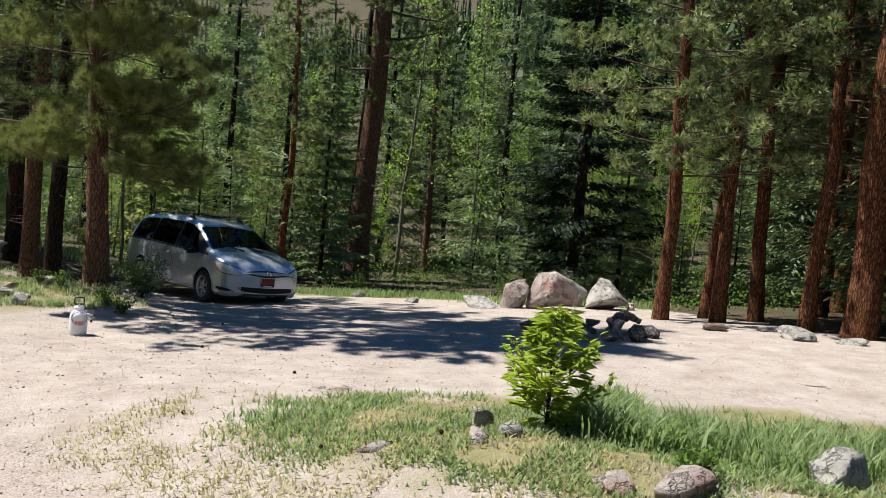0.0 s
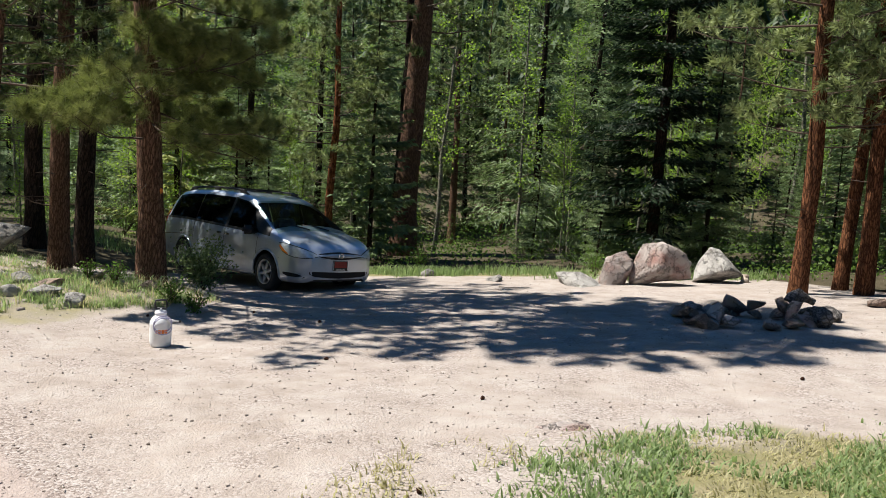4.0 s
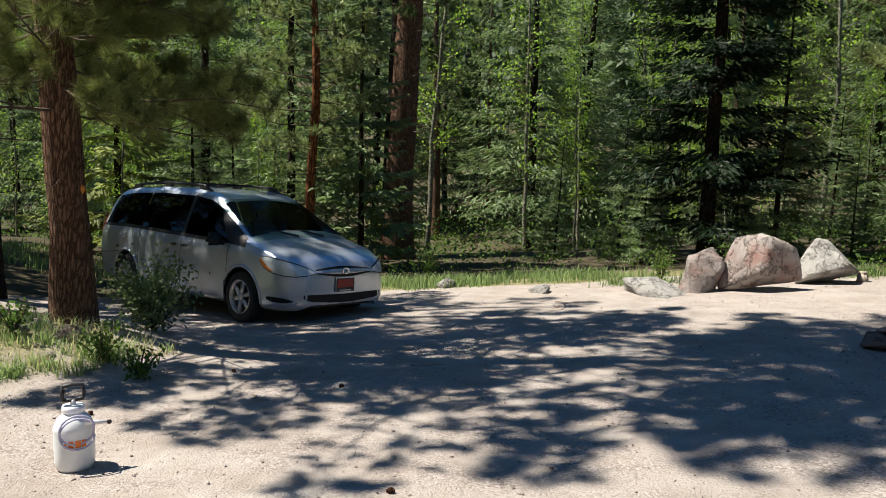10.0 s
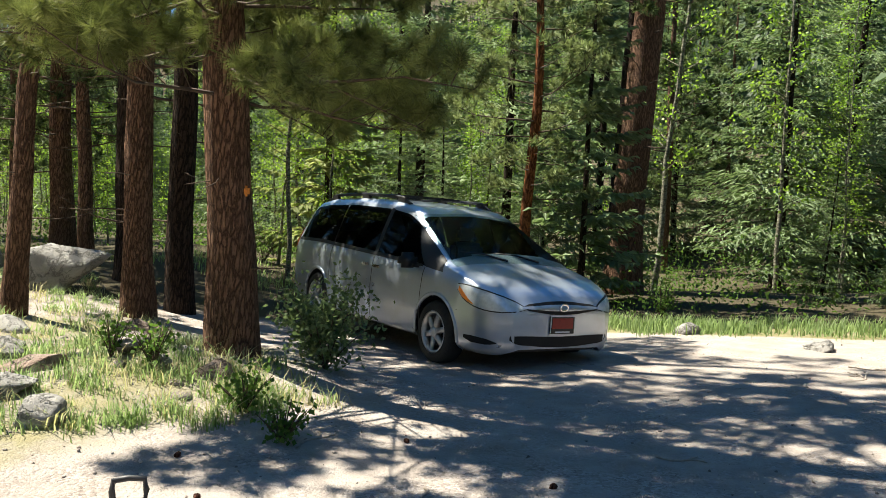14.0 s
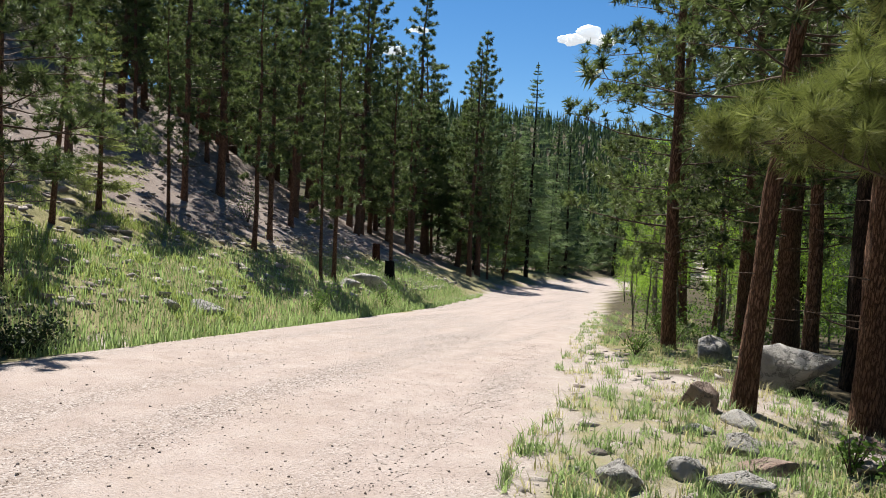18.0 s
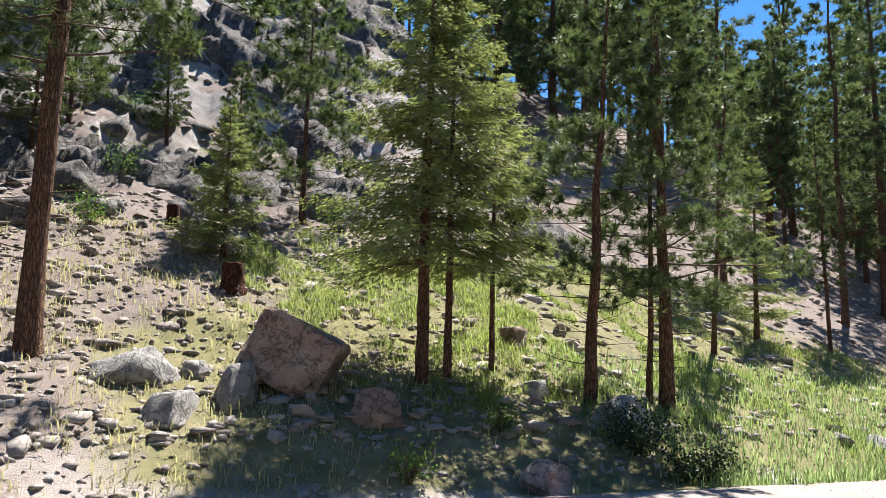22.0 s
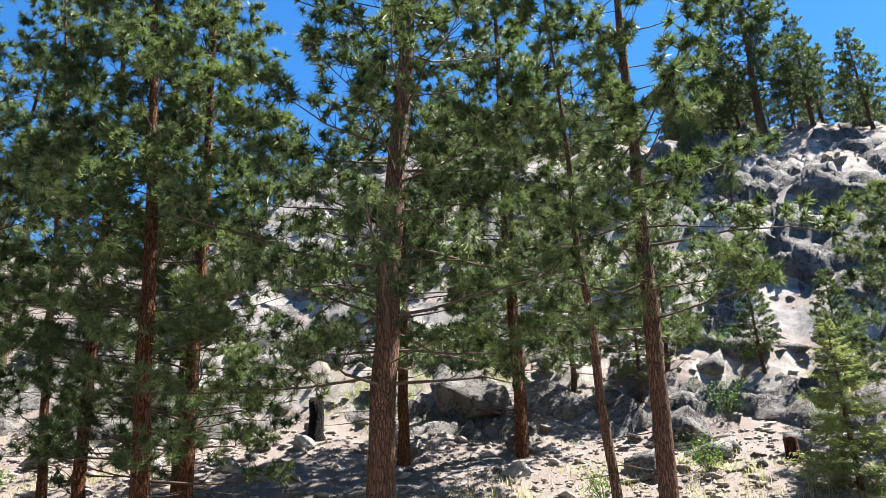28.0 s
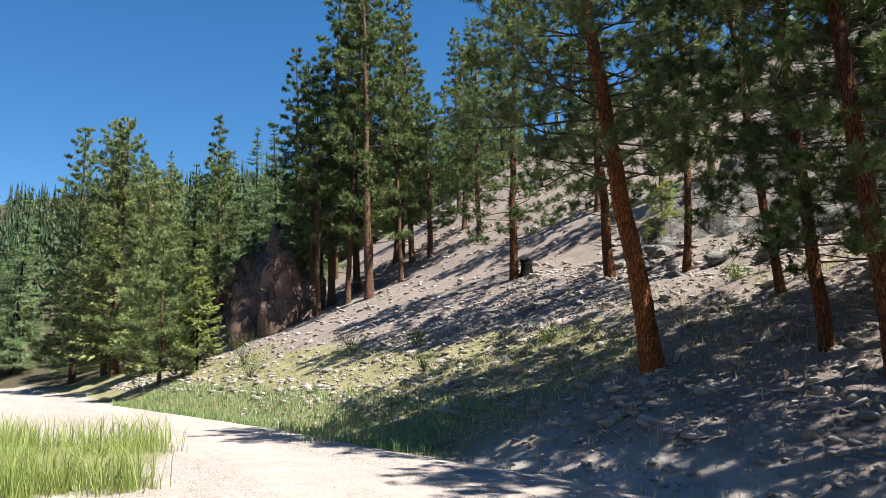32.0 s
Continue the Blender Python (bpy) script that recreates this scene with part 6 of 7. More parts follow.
# ---- rocks of the hillside ----
def tilted_block(x, y, z, dims, turn, lean, seed):
    """A squared block that has come to rest on one edge, narrower below, with chipped corners and a rough skin."""
    bm = bmesh.new()
    bmesh.ops.create_cube(bm, size=1)
    g = np.random.default_rng(seed)
    for q in bm.verts:
        q.co.x *= .82 if q.co.z < 0 else 1.0
        q.co += Vector(g.normal(size=3) * .07)
    bmesh.ops.bevel(bm, geom=bm.edges[:], offset=.09, segments=2, affect="EDGES", profile=.6)
    for _ in range(3):
        bmesh.ops.subdivide_edges(bm, edges=[e for e in bm.edges if e.calc_length() > .09], cuts=1, use_grid_fill=True)
        bmesh.ops.triangulate(bm, faces=[f for f in bm.faces if len(f.verts) > 4])
    for q in bm.verts:
        c = q.co * np.pi
        nz = sum(a * noise.noise(Vector((c.x * f + seed, c.y * f, c.z * f))) for f, a in ((.7, .10), (1.7, .06), (4.0, .03), (9.0, .014)))
        q.co *= 1 + nz - .05 * abs(noise.noise(c * 1.2))
        q.co = Vector((q.co.x * dims[0], q.co.y * dims[1], q.co.z * dims[2]))
    me = bpy.data.meshes.new("boulder")
    bm.to_mesh(me)
    bm.free()
    me.materials.append(M_ROCK_RED)
    ob = new("boulder", me)
    ob.matrix_world = pose(x, y, z, 0, 0, turn) @ pose(0, 0, 0, 0, lean, 0)
    return tagged(ob, "squared brown-grey boulder leaning on the rocky bank", "boulder")


tilted_block(-13.25, 3.72, .80, (1.3, 1.0, .92), 115, 23, 5)
for x, y, dims, seed, mat, sk, tilt in (
        (-12.2, 2.1, (1.35, .9, .75), 71, M_ROCK_GREY, .3, (0, 0)), (-11.75, 2.95, (1.0, .7, .6), 72, M_ROCK_GREY, .3, (0, 10)), (-12.5, 3.3, (.85, .7, .75), 73, M_ROCK_GREY, .28, (0, 0)), (-13.1, 4.9, (.85, .7, .8), 74, M_ROCK_RED, .3, (0, 0)),
        (-10.35, .95, (.5, .5, .75), 75, M_ROCK_GREY, .25, (0, 0)), (-10.0, 1.2, (.6, .45, .5), 76, M_ROCK_GREY, .3, (0, 0)), (-9.4, .15, (.6, .5, .5), 77, M_ROCK_RED, .3, (0, 0)), (-15.5, 7.75, (1.2, .9, .9), 78, M_ROCK_GREY, .3, (0, 0)), (-17.3, 5.9, (.75, .6, .6), 79, M_ROCK_RED, .25, (0, 0)),
        (-12.8, 2.6, (.55, .45, .45), 80, M_ROCK_GREY, .3, (0, 0)), (-15.6, 6.5, (.6, .45, .4), 81, M_ROCK_GREY, .3, (0, 0)), (-13.0, 7.0, (.85, .6, .6), 82, M_ROCK_PINK, .25, (0, 0)), (-19.4, 12.1, (1.6, .7, .5), 83, M_ROCK_GREY, .3, (0, 0)), (-18.7, 11.3, (.9, .5, .4), 84, M_ROCK_GREY, .3, (0, 0)),
        (-29.5, 20.2, (2.0, 1.0, .9), 85, M_ROCK_GREY, .3, (0, 0)), (-28.0, 19.0, (1.2, .8, .7), 86, M_ROCK_GREY, .3, (0, 0)), (-14.6, -7.4, (2.7, 2.1, 1.9), 87, M_CLIFF, .15, (14, 18)), (-16.3, -5.9, (2.4, 1.6, 1.6), 88, M_CLIFF, .3, (0, 0)), (-3.7, -16.9, (1.1, .9, .9), 89, M_ROCK_GREY, .3, (0, 0)),
        (-15.3, -2.5, (1.2, .9, .8), 90, M_CLIFF, .3, (0, 0)), (-13.4, -4.0, (.7, .5, .45), 91, M_ROCK_GREY, .3, (0, 0)), (-1.0, -11.5, (.6, .5, .4), 92, M_ROCK_GREY, .3, (0, 0)), (-10.9, -8.0, (.8, .6, .5), 93, M_ROCK_GREY, .3, (0, 0)), (-17.2, -3.2, (1.6, 1.2, 1.2), 94, M_CLIFF, .3, (0, 0)),
        (-8.0, -8.6, (.7, .6, .5), 97, M_ROCK_GREY, .3, (0, 0)), (-9.2, -7.6, (.6, .5, .5), 98, M_ROCK_GREY, .3, (0, 0))):
    rock(x, y, dims, seed, mat, 47 * (seed % 8), tilt, sk, "weathered brown-grey boulder on the rocky bank" if mat in (M_ROCK_RED, M_ROCK_BROWN) else "grey weathered boulder on the hillside", "boulder", 4 if max(dims) > 1 else 3, 9, .45, "", 20)


def strewn(name, count, where, size, mat, label, category, flat=.55, points=10, lift=.1, tip=.35):
    """Loose stones too many to count, in one mesh."""
    shapes = [shard(points, 500 + k) for k in range(16)]
    hp = Heap()
    xy = where(count)
    zz = ground_z(xy[:, 0], xy[:, 1])
    for k, ((x, y), z) in enumerate(zip(xy, zz)):
        d = size[0] + (size[1] - size[0]) * rng.random() ** 2.5
        v0, t0 = shapes[k % 16]
        v = v0 * np.array([1, .55 + .45 * rng.random(), flat * (.5 + .7 * rng.random())]) * d
        a, b = rng.random() * 6.28, rng.normal() * tip
        ca, sa, cb, sb = np.cos(a), np.sin(a), np.cos(b), np.sin(b)
        v = v @ np.array([[ca, sa, 0], [-sa, ca, 0], [0, 0, 1]]) @ np.array([[cb, 0, sb], [0, 1, 0], [-sb, 0, cb]])
        hp.add(v + (x, y, z + lift * d), t0)
    return tagged(new(name, hp.mesh(name, [mat])), label, category, kind="stuff")


def outcrop():
    """A broken wall of brown rock standing out of the slope."""
    root = new("rock_outcrop")
    root.location = (12.6, -25.4, float(ground_z(12.6, -25.4)))
    tagged(root, "steep broken outcrop of brown rock beside the road", "rock outcrop")
    blocks = []
    for k in range(10):
        v, t = shard(14, 900 + k)
        blocks.append(mesh_of("rock_block", v, t, None, [M_ROCK_BROWN]))
    for k in range(64):
        f = rng.random()
        x, y = 12.4 + 5.0 * f + .5 * rng.normal(), -25.2 - 4.6 * f + .5 * rng.normal()
        d = 1.2 + 1.7 * rng.random()
        z = float(ground_z(x, y)) + (3.8 + 1.6 * f) * (k % 7) / 7 * (.5 + .5 * rng.random())
        ob = piece("rock_block", blocks[k % 10], root)
        ob.matrix_basis = Matrix.Translation((x - .12 * (k % 7) - 12.6, y - .18 * (k % 7) + 25.4, z - root.location.z)) @ Matrix.Rotation(rng.random() * 6.28, 4, "Z") @ Matrix.Diagonal((d, d * .8, d * 1.5, 1))
    return root


outcrop()


def crag():
    """The cliff's broken face: cells of rock that stand proud of one another along tilted joints."""
    sv, qv = np.arange(-13, 27.01, .16), np.arange(8.5, 34, .16)
    S, Q = np.meshgrid(sv, qv, indexing="ij")
    xy = along_road(S.ravel(), Q.ravel(), -1)
    z = height(xy[:, 0], xy[:, 1])
    gx_ = (height(xy[:, 0] + .4, xy[:, 1]) - height(xy[:, 0] - .4, xy[:, 1])) / .8
    gy_ = (height(xy[:, 0], xy[:, 1] + .4) - height(xy[:, 0], xy[:, 1] - .4)) / .8
    up = unit(np.stack([-gx_, -gy_, np.ones(len(z))], 1))
    base = np.column_stack([xy, z])
    edge = (smooth(-13, -9, S) * (1 - smooth(22, 27, S)) * smooth(8.5, 11.5, Q) * (1 - smooth(28, 34, Q))).ravel()
    out = np.zeros(len(z))
    for k, (fr, am) in enumerate(((.42, .65), (1.0, .42), (2.3, .2))):
        p = base * fr + np.stack([fbm(base[:, 0] * fr, base[:, 1] * fr, 31 + k), fbm(base[:, 1] * fr, base[:, 2] * fr, 41 + k), fbm(base[:, 2] * fr, base[:, 0] * fr, 51 + k)], 1) * .14
        p = np.stack([p[:, 0] + .5 * p[:, 2], p[:, 1] * .8, p[:, 2] * 1.3 - .4 * p[:, 0]], 1)
        for i, q in enumerate(p):
            dist, pts = noise.voronoi(q)
            c = pts[0]
            h_ = math.sin(c[0] * 12.99 + c[1] * 78.23 + c[2] * 37.7) * 43758.5
            tilt = (q[2] - c[2]) * .8 + (q[0] - c[0]) * .5
            out[i] += am * ((h_ - math.floor(h_)) + .22 * tilt - .3 * max(0.0, 1 - (dist[1] - dist[0]) * 7))
    out += .14 * fbm(base[:, 0] * 2.6, base[:, 2] * 3 + base[:, 1] * 2.2, 77)
    v = base + up * (out * edge - .35 - .6 * (1 - edge))[:, None]
    n, m = S.shape
    i, j = np.meshgrid(np.arange(n - 1), np.arange(m - 1), indexing="ij")
    q = np.stack([i * m + j, (i + 1) * m + j, (i + 1) * m + j + 1, i * m + j + 1], -1).reshape(-1, 4)
    return tagged(new("cliff", mesh_of("cliff", v, None, q, [M_CLIFF])), "fractured grey cliff above the stony slope", "cliff", kind="structure")


crag()
strewn("talus", 15000, lambda c: along_road(-34 + 84 * rng.random(c), 1.8 + 22 * rng.random(c) ** 1.4, -1), (.06, .46), M_TALUS, "loose angular pale grey stones on the slope", "rocks", .36, 11, -.02, .25)
strewn("hill_gravel", 15000, lambda c: along_road(-14 + 32 * rng.random(c), .8 + 10 * rng.random(c), -1), (.03, .20), M_TALUS, "small pale stones on the slope", "gravel", .45, 9, .04)
strewn("cliff_rock", 420, lambda c: along_road(-9 + 32 * rng.random(c), 8.5 + 15 * rng.random(c), -1), (.2, .9), M_CLIFF, "broken grey blocks on the ledges of the cliff", "rocks", .7, 13, .1, .6)
strewn("road_gravel", 11000, lambda c: np.stack([-3 + 6.0 * rng.normal(size=c), 9.5 + 4.5 * rng.normal(size=c)], 1), (.008, .034), M_PEBBLE, "loose pebbles on the dirt", "gravel", .7, 8, .12)
strewn("track_gravel", 13000, lambda c: along_road(3 + 22 * rng.random(c) ** 1.3, np.where(rng.random(c) < .55, -.5 + .35 * rng.normal(size=c), np.where(rng.random(c) < .6, -2.3 + .3 * rng.normal(size=c), -5.4 * rng.random(c))), 1), (.005, .022), M_PEBBLE, "loose pebbles on the gravel road", "gravel", .7, 8, .12)
strewn("verge_stones", 380, lambda c: along_road(13.5 + 12 * rng.random(c), .3 + 3.6 * rng.random(c), 1), (.03, .26), M_TALUS, "scattered pale stones in the sandy verge", "stones", .5, 12, -.08, .2)


# ---- grass and shrubs ----
def grass_at(name, xy, low, high, mat, label, width=.006, curl=.45):
    """Blades of grass, each bent once."""
    m = len(xy)
    z = ground_z(xy[:, 0], xy[:, 1])
    base = np.column_stack([xy, z - .01])
    h = low + (high - low) * rng.random(m) ** 1.6
    az = rng.random(m) * 2 * np.pi
    d = np.stack([np.cos(az), np.sin(az), 0 * az], 1)
    sd = np.stack([-np.sin(az), np.cos(az), 0 * az], 1) * (width * (.6 + .8 * rng.random(m)))[:, None]
    bend = curl * (.3 + rng.random(m))
    mid_ = base + d * (h * bend * .25)[:, None] + np.array([0, 0, 1]) * (h * .6)[:, None]
    tip = base + d * (h * bend)[:, None] + np.array([0, 0, 1]) * h[:, None]
    v = np.stack([base - sd, base + sd, mid_ + sd * .8, mid_ - sd * .8, tip], 1).reshape(-1, 3)
    k = np.arange(m)[:, None] * 5
    me = mesh_of(name, v, k + np.array([[3, 2, 4]]), k + np.array([[0, 1, 2, 3]]), [mat])
    return tagged(new(name, me), label, "grass", kind="stuff")


def scatter(c, cx, cy, rx, ry, clump=.25, cells=90):
    """Clumped places in an ellipse."""
    a, r = rng.random(cells) * 6.283, np.sqrt(rng.random(cells))
    cc = np.stack([cx + rx * r * np.cos(a), cy + ry * r * np.sin(a)], 1)
    return cc[rng.integers(cells, size=c)] + rng.normal(size=(c, 2)) * clump


def patchy(xy, seed=5, keep=-.1):
    """Leaves bare spots."""
    return xy[fbm(xy[:, 0] * 1.1, xy[:, 1] * 1.1, seed) > keep]


def off_road(xy, gap=.15):
    s_, d_, zr_, half_ = road_frame(xy[:, 0], xy[:, 1])
    return xy[d_ > half_ + gap + .3 * vnoise(xy[:, 0], xy[:, 1], 4)]


grass_at("turf", patchy(scatter(44000, 2.0, 6.2, 3.5, 1.8, .12, 900)), .015, .085, M_GRASS, "short green grass with dry tufts beside the road", .0075, 1.0)
grass_at("dry_turf", patchy(scatter(22000, .9, 5.9, 3.6, 1.7, .14, 600), 6, -.3), .015, .07, M_DRY_GRASS, "dry straw-coloured grass", .006, 1.2)
grass_at("tall_grass", np.concatenate([scatter(1500, 1.74, 7.40, .22, .2, .07, 14), scatter(2600, 1.75, 6.3, .7, .6, .10, 36), scatter(4200, 3.4, 6.1, 1.6, .8, .14, 90)]), .08, .32, M_GRASS, "tall green grass round a young fir", .009, .8)
def verge_places(c, clump, cells):
    """Tufts on the sandy verge, thinning out along the road."""
    s_ = 13.5 + 28 * rng.random(cells) ** 1.7
    cc = along_road(s_, .1 + 4.0 * rng.random(cells) ** .8, 1)
    cc = cc[~((cc[:, 0] > -6.6) & (cc[:, 1] < 12.2))]
    return cc[rng.integers(len(cc), size=c)] + rng.normal(size=(c, 2)) * clump


grass_at("verge_grass", off_road(verge_places(25000, .05, 700)), .02, .17, M_GRASS, "sparse green tufts on sandy soil", .005, 1.0)
grass_at("verge_dry_grass", off_road(verge_places(9000, .06, 460)), .03, .18, M_DRY_GRASS, "dry grass tufts on sandy soil", .0045, 1.0)
grass_at("pine_grass", scatter(2600, -7.0, 13.2, 1.5, .8, .06, 60), .03, .15, M_GRASS, "grass tufts at the foot of a pine", .004, .5)
grass_at("bank_grass", np.concatenate([along_road(16 + 32 * rng.random(30000), .2 + 4.2 * rng.random(30000) ** 1.3, -1), along_road(-24 + 20 * rng.random(9000), .2 + 2.2 * rng.random(9000) ** 1.3, -1)]), .06, .30, M_GRASS, "lush green grass along the road's ditch", .008, .5)
grass_at("bank_straw", along_road(-25 + 70 * rng.random(9000), .3 + 6 * rng.random(9000), -1), .06, .22, M_DRY_GRASS, "dry grass on the bank", .007, .5)
grass_at("hill_grass", np.concatenate([patchy(scatter(52000, -18.0, 5.0, 4.2, 4.4, .15, 900), 4, -.15), patchy(scatter(30000, -23, 9.5, 5.5, 4.5, .22, 520), 4, -.2), scatter(3500, -14.8, -8.5, 3, 1.5, .2, 60)]), .05, .19, M_HILL_GRASS, "yellow-green grass on the hillside", .007, .7)
grass_at("hill_straw", np.concatenate([scatter(12000, -12.5, 0.5, 5, 4.6, .14, 520), scatter(6000, -2, -8, 6, 3, .2, 260)]), .04, .18, M_DRY_GRASS, "dry straw tufts between the stones", .006, .7)
grass_at("cliff_grass", patchy(along_road(-8 + 32 * rng.random(16000), 10 + 14 * rng.random(16000), -1), 8, .15), .06, .22, M_HILL_GRASS, "tufts of grass on the ledges of the cliff", .006, .8)
grass_at("edge_grass", np.concatenate([scatter(4500, -1.2, 20.2, 3.2, .6, .2, 60), scatter(2200, 3.0, 18.9, 3.0, .7, .18, 40), scatter(3500, -9, 23, 4, 1.5, .3, 50)]), .05, .24, M_GRASS, "green grass at the edge of the woods", .008, .5)
grass_at("roadside_grass", np.concatenate([scatter(1800, 3.3, -.7, 1.0, .7, .16, 30), scatter(2600, 6.5, -4.2, 2.2, 1.4, .2, 40)]), .12, .72, M_HILL_GRASS, "tall seeding grass at the road's edge", .0055, .9)


def undergrowth(count):
    """Low leafy growth on the forest floor."""
    hp = Heap()
    cells = 700
    c = np.stack([-36 + 58 * rng.random(cells), 21.2 + 24 * rng.random(cells) ** 1.2], 1)
    c = np.concatenate([c, np.stack([5 + 9 * rng.random(70), 17 + 6 * rng.random(70)], 1)])
    s_, d_, zr_, half_ = road_frame(c[:, 0], c[:, 1])
    c = c[(d_ > half_ + 2.0) & ~((c[:, 0] < -6) & (c[:, 1] < 25 + .25 * (c[:, 0] + 6)))]
    i = rng.integers(len(c), size=count)
    xy = c[i] + rng.normal(size=(count, 2)) * .38
    z = ground_z(xy[:, 0], xy[:, 1]) + (.25 + 1.5 * ((i * 37) % 10 / 10.0) ** 2) * rng.random(count)
    flat_leaves(hp, np.column_stack([xy, z]), unit(rng.normal(size=(count, 3)) + (0, 0, .3)), unit(rng.normal(size=(count, 3)) + (0, 0, .6)), .085 * (.5 + rng.random(count)), .05 * (.5 + rng.random(count)))
    return tagged(new("undergrowth", hp.mesh("undergrowth", [M_SHRUB])), "leafy green undergrowth on the forest floor", "undergrowth", kind="stuff")


undergrowth(42000)


def shrub(x, y, h, w, leaves, mat=None, label="leafy green shrub", size=.045, name="shrub"):
    root = tree_root(name, x, y, label, "shrub", 0, .02)
    wood, leaf = Heap(), Heap()
    for k in range(16):
        az, ln = rng.random() * 6.283, .35 + .65 * rng.random()
        tt = np.linspace(0, 1, 4)
        line = np.stack([np.cos(az) * w * .5 * ln * tt, np.sin(az) * w * .5 * ln * tt, h * (.55 + .45 * rng.random()) * tt**.8], 1)
        tube(wood, line, .008 * (1 - .7 * tt), 4, 0, False)
        n = leaves // 16
        s = .2 + .8 * rng.random(n)
        base = np.stack([np.interp(s, tt, line[:, i]) for i in range(3)], 1) + rng.normal(size=(n, 3)) * .1 * w
        base[:, 2] = np.maximum(base[:, 2], .02)
        flat_leaves(leaf, base, unit(rng.normal(size=(n, 3)) + (0, 0, .3)), unit(rng.normal(size=(n, 3)) + (0, 0, .6)), size * (.7 + .6 * rng.random(n)), size * .7 * (.7 + .6 * rng.random(n)))
    tagged(piece("stem_work", wood.mesh("shrub_stems", [M_TWIG]), root), kind="stuff")
    tagged(piece("foliage", leaf.mesh("shrub_leaves", [mat or M_SHRUB]), root), kind="stuff")
    return root


for x, y, h, w, n, txt in ((-5.62, 15.0, .8, 1.0, 2600, "leafy grey-green shrub beside the minivan"), (-5.6, 13.3, .35, .5, 350, "low green shrub on sandy soil"), (-5.15, 12.9, .3, .4, 260, "low green shrub on sandy soil"), (-6.5, 13.6, .4, .35, 200, "small green shrub at the foot of a pine"), (-6.95, 13.75, .35, .3, 160, "small green shrub at the foot of a pine"),
                           (1.75, 5.02, .2, .34, 420, "low dark green shrub in the grass"), (-2.2, 21.6, .6, .6, 400, "green shrub at the edge of the woods"), (1.6, 19.0, .6, .7, 450, "green shrub behind boulders"), (3.1, 19.6, .7, .8, 500, "green shrub behind boulders"), (-7.8, 23.5, 1.0, 1.6, 700, "bright green bush behind the drive"), (-10.5, 24.5, 1.2, 1.8, 800, "bright green bush behind the drive"), (-13.5, 26, 1.2, 2.0, 800, "bright green bush behind the drive"),
                           (-32.7, 16.8, 1.5, 1.7, 800, "pale green bush on the hillside"), (-22.6, 15.7, .7, 1.0, 500, "green bush in the ditch"), (-26.5, 19.6, 1.0, 1.3, 600, "green bush in the ditch"), (-12.2, 5.6, .5, .6, 350, "green plant at the road's edge"), (-13.9, 6.3, .45, .5, 300, "green plant on the bank"), (9.1, -16.2, .9, 1.6, 700, "grey-green bush by the road"),
                           (10.8, -19.0, 1.3, 1.2, 600, "pale green bush below a rock outcrop"), (-15.9, -1.6, .7, 1.2, 600, "low green bush on the hillside"), (-13.6, -2.0, .6, 1.0, 400, "low green bush on the hillside"), (1.5, -10.2, .6, .6, 250, "small shrub on the bank"), (-18.6, -3.0, .9, 1.2, 500, "green bush on a ledge of the cliff"), (-20.4, 1.2, .9, 1.4, 500, "green bush on a ledge of the cliff"), (-19.2, -1.0, .7, 1.0, 400, "green bush on a ledge of the cliff"), (-21.6, 3.4, 1.0, 1.4, 500, "green bush on a ledge of the cliff"), (-20.8, -4.4, .9, 1.3, 500, "green bush on a ledge of the cliff"), (-1.5, -9.6, .45, .8, 300, "low green bush on the stony slope"), (2.6, -13.4, .5, .9, 320, "low green bush on the stony slope"), (-5.4, -9.8, .4, .7, 260, "low green bush on the stony slope"), (5.2, -15.2, .7, 1.1, 420, "grey-green bush on the grassy bank"), (-16, 21.5, .6, 1.0, 500, "green shrub under pines"), (-14.2, 18.6, .5, .8, 400, "green shrub under pines"), (-17.5, 22.6, .8, 1.2, 600, "green shrub under pines")):
    shrub(x, y, h, w, n, M_SAGE if "grey-green" in txt else None, txt, .05 if n > 2000 else .045)
for x, y, h, w in ((-51.5, 54.5, 3.4, 3.6), (-46.5, 50, 3.2, 3.4), (-42, 46, 2.8, 3.0), (-38.5, 43, 2.6, 2.8), (-35, 40, 2.6, 2.6), (-31.5, 37, 2.3, 2.4), (-58.5, 45.5, 3.0, 4.5), (-62, 50, 3.6, 4.5), (-66, 55.5, 4.2, 5.0)):
    shrub(x, y, h, w, 1100, M_ASPEN_LEAF, "bright yellow-green thicket beside the road", .10)
# near-black shrubs added in place of the tree shade on the bank
M_SHADE_SHRUB = leaf_material("shade_shrub_leaves", (0.012, 0.026, 0.012), (0.07, 0.10, 0.04), 0.5, 0.25)
for x, y, h, w in ((-14.8, 8.0, .7, 1.2), (-14.5, 8.7, .5, 1.0)):
    shrub(x, y, h, w, 1500, M_SHADE_SHRUB, "dark low shrub standing in for shade on the bank", .05)
young = spruce(.92, 6.1, .95, .016, .40, .05, -.75, M_YOUNG, None, 11, 12, "bright yellow-green young fir in tall grass", .8, "young_fir", fine=1.15)

# ---- stumps ----
M_STUMP = bark_material("stump_wood", (0.06, 0.025, 0.015), (0.26, 0.11, 0.07))
M_CHAR = bark_material("charred_wood", (0.008, 0.007, 0.006), (0.03, 0.026, 0.024))


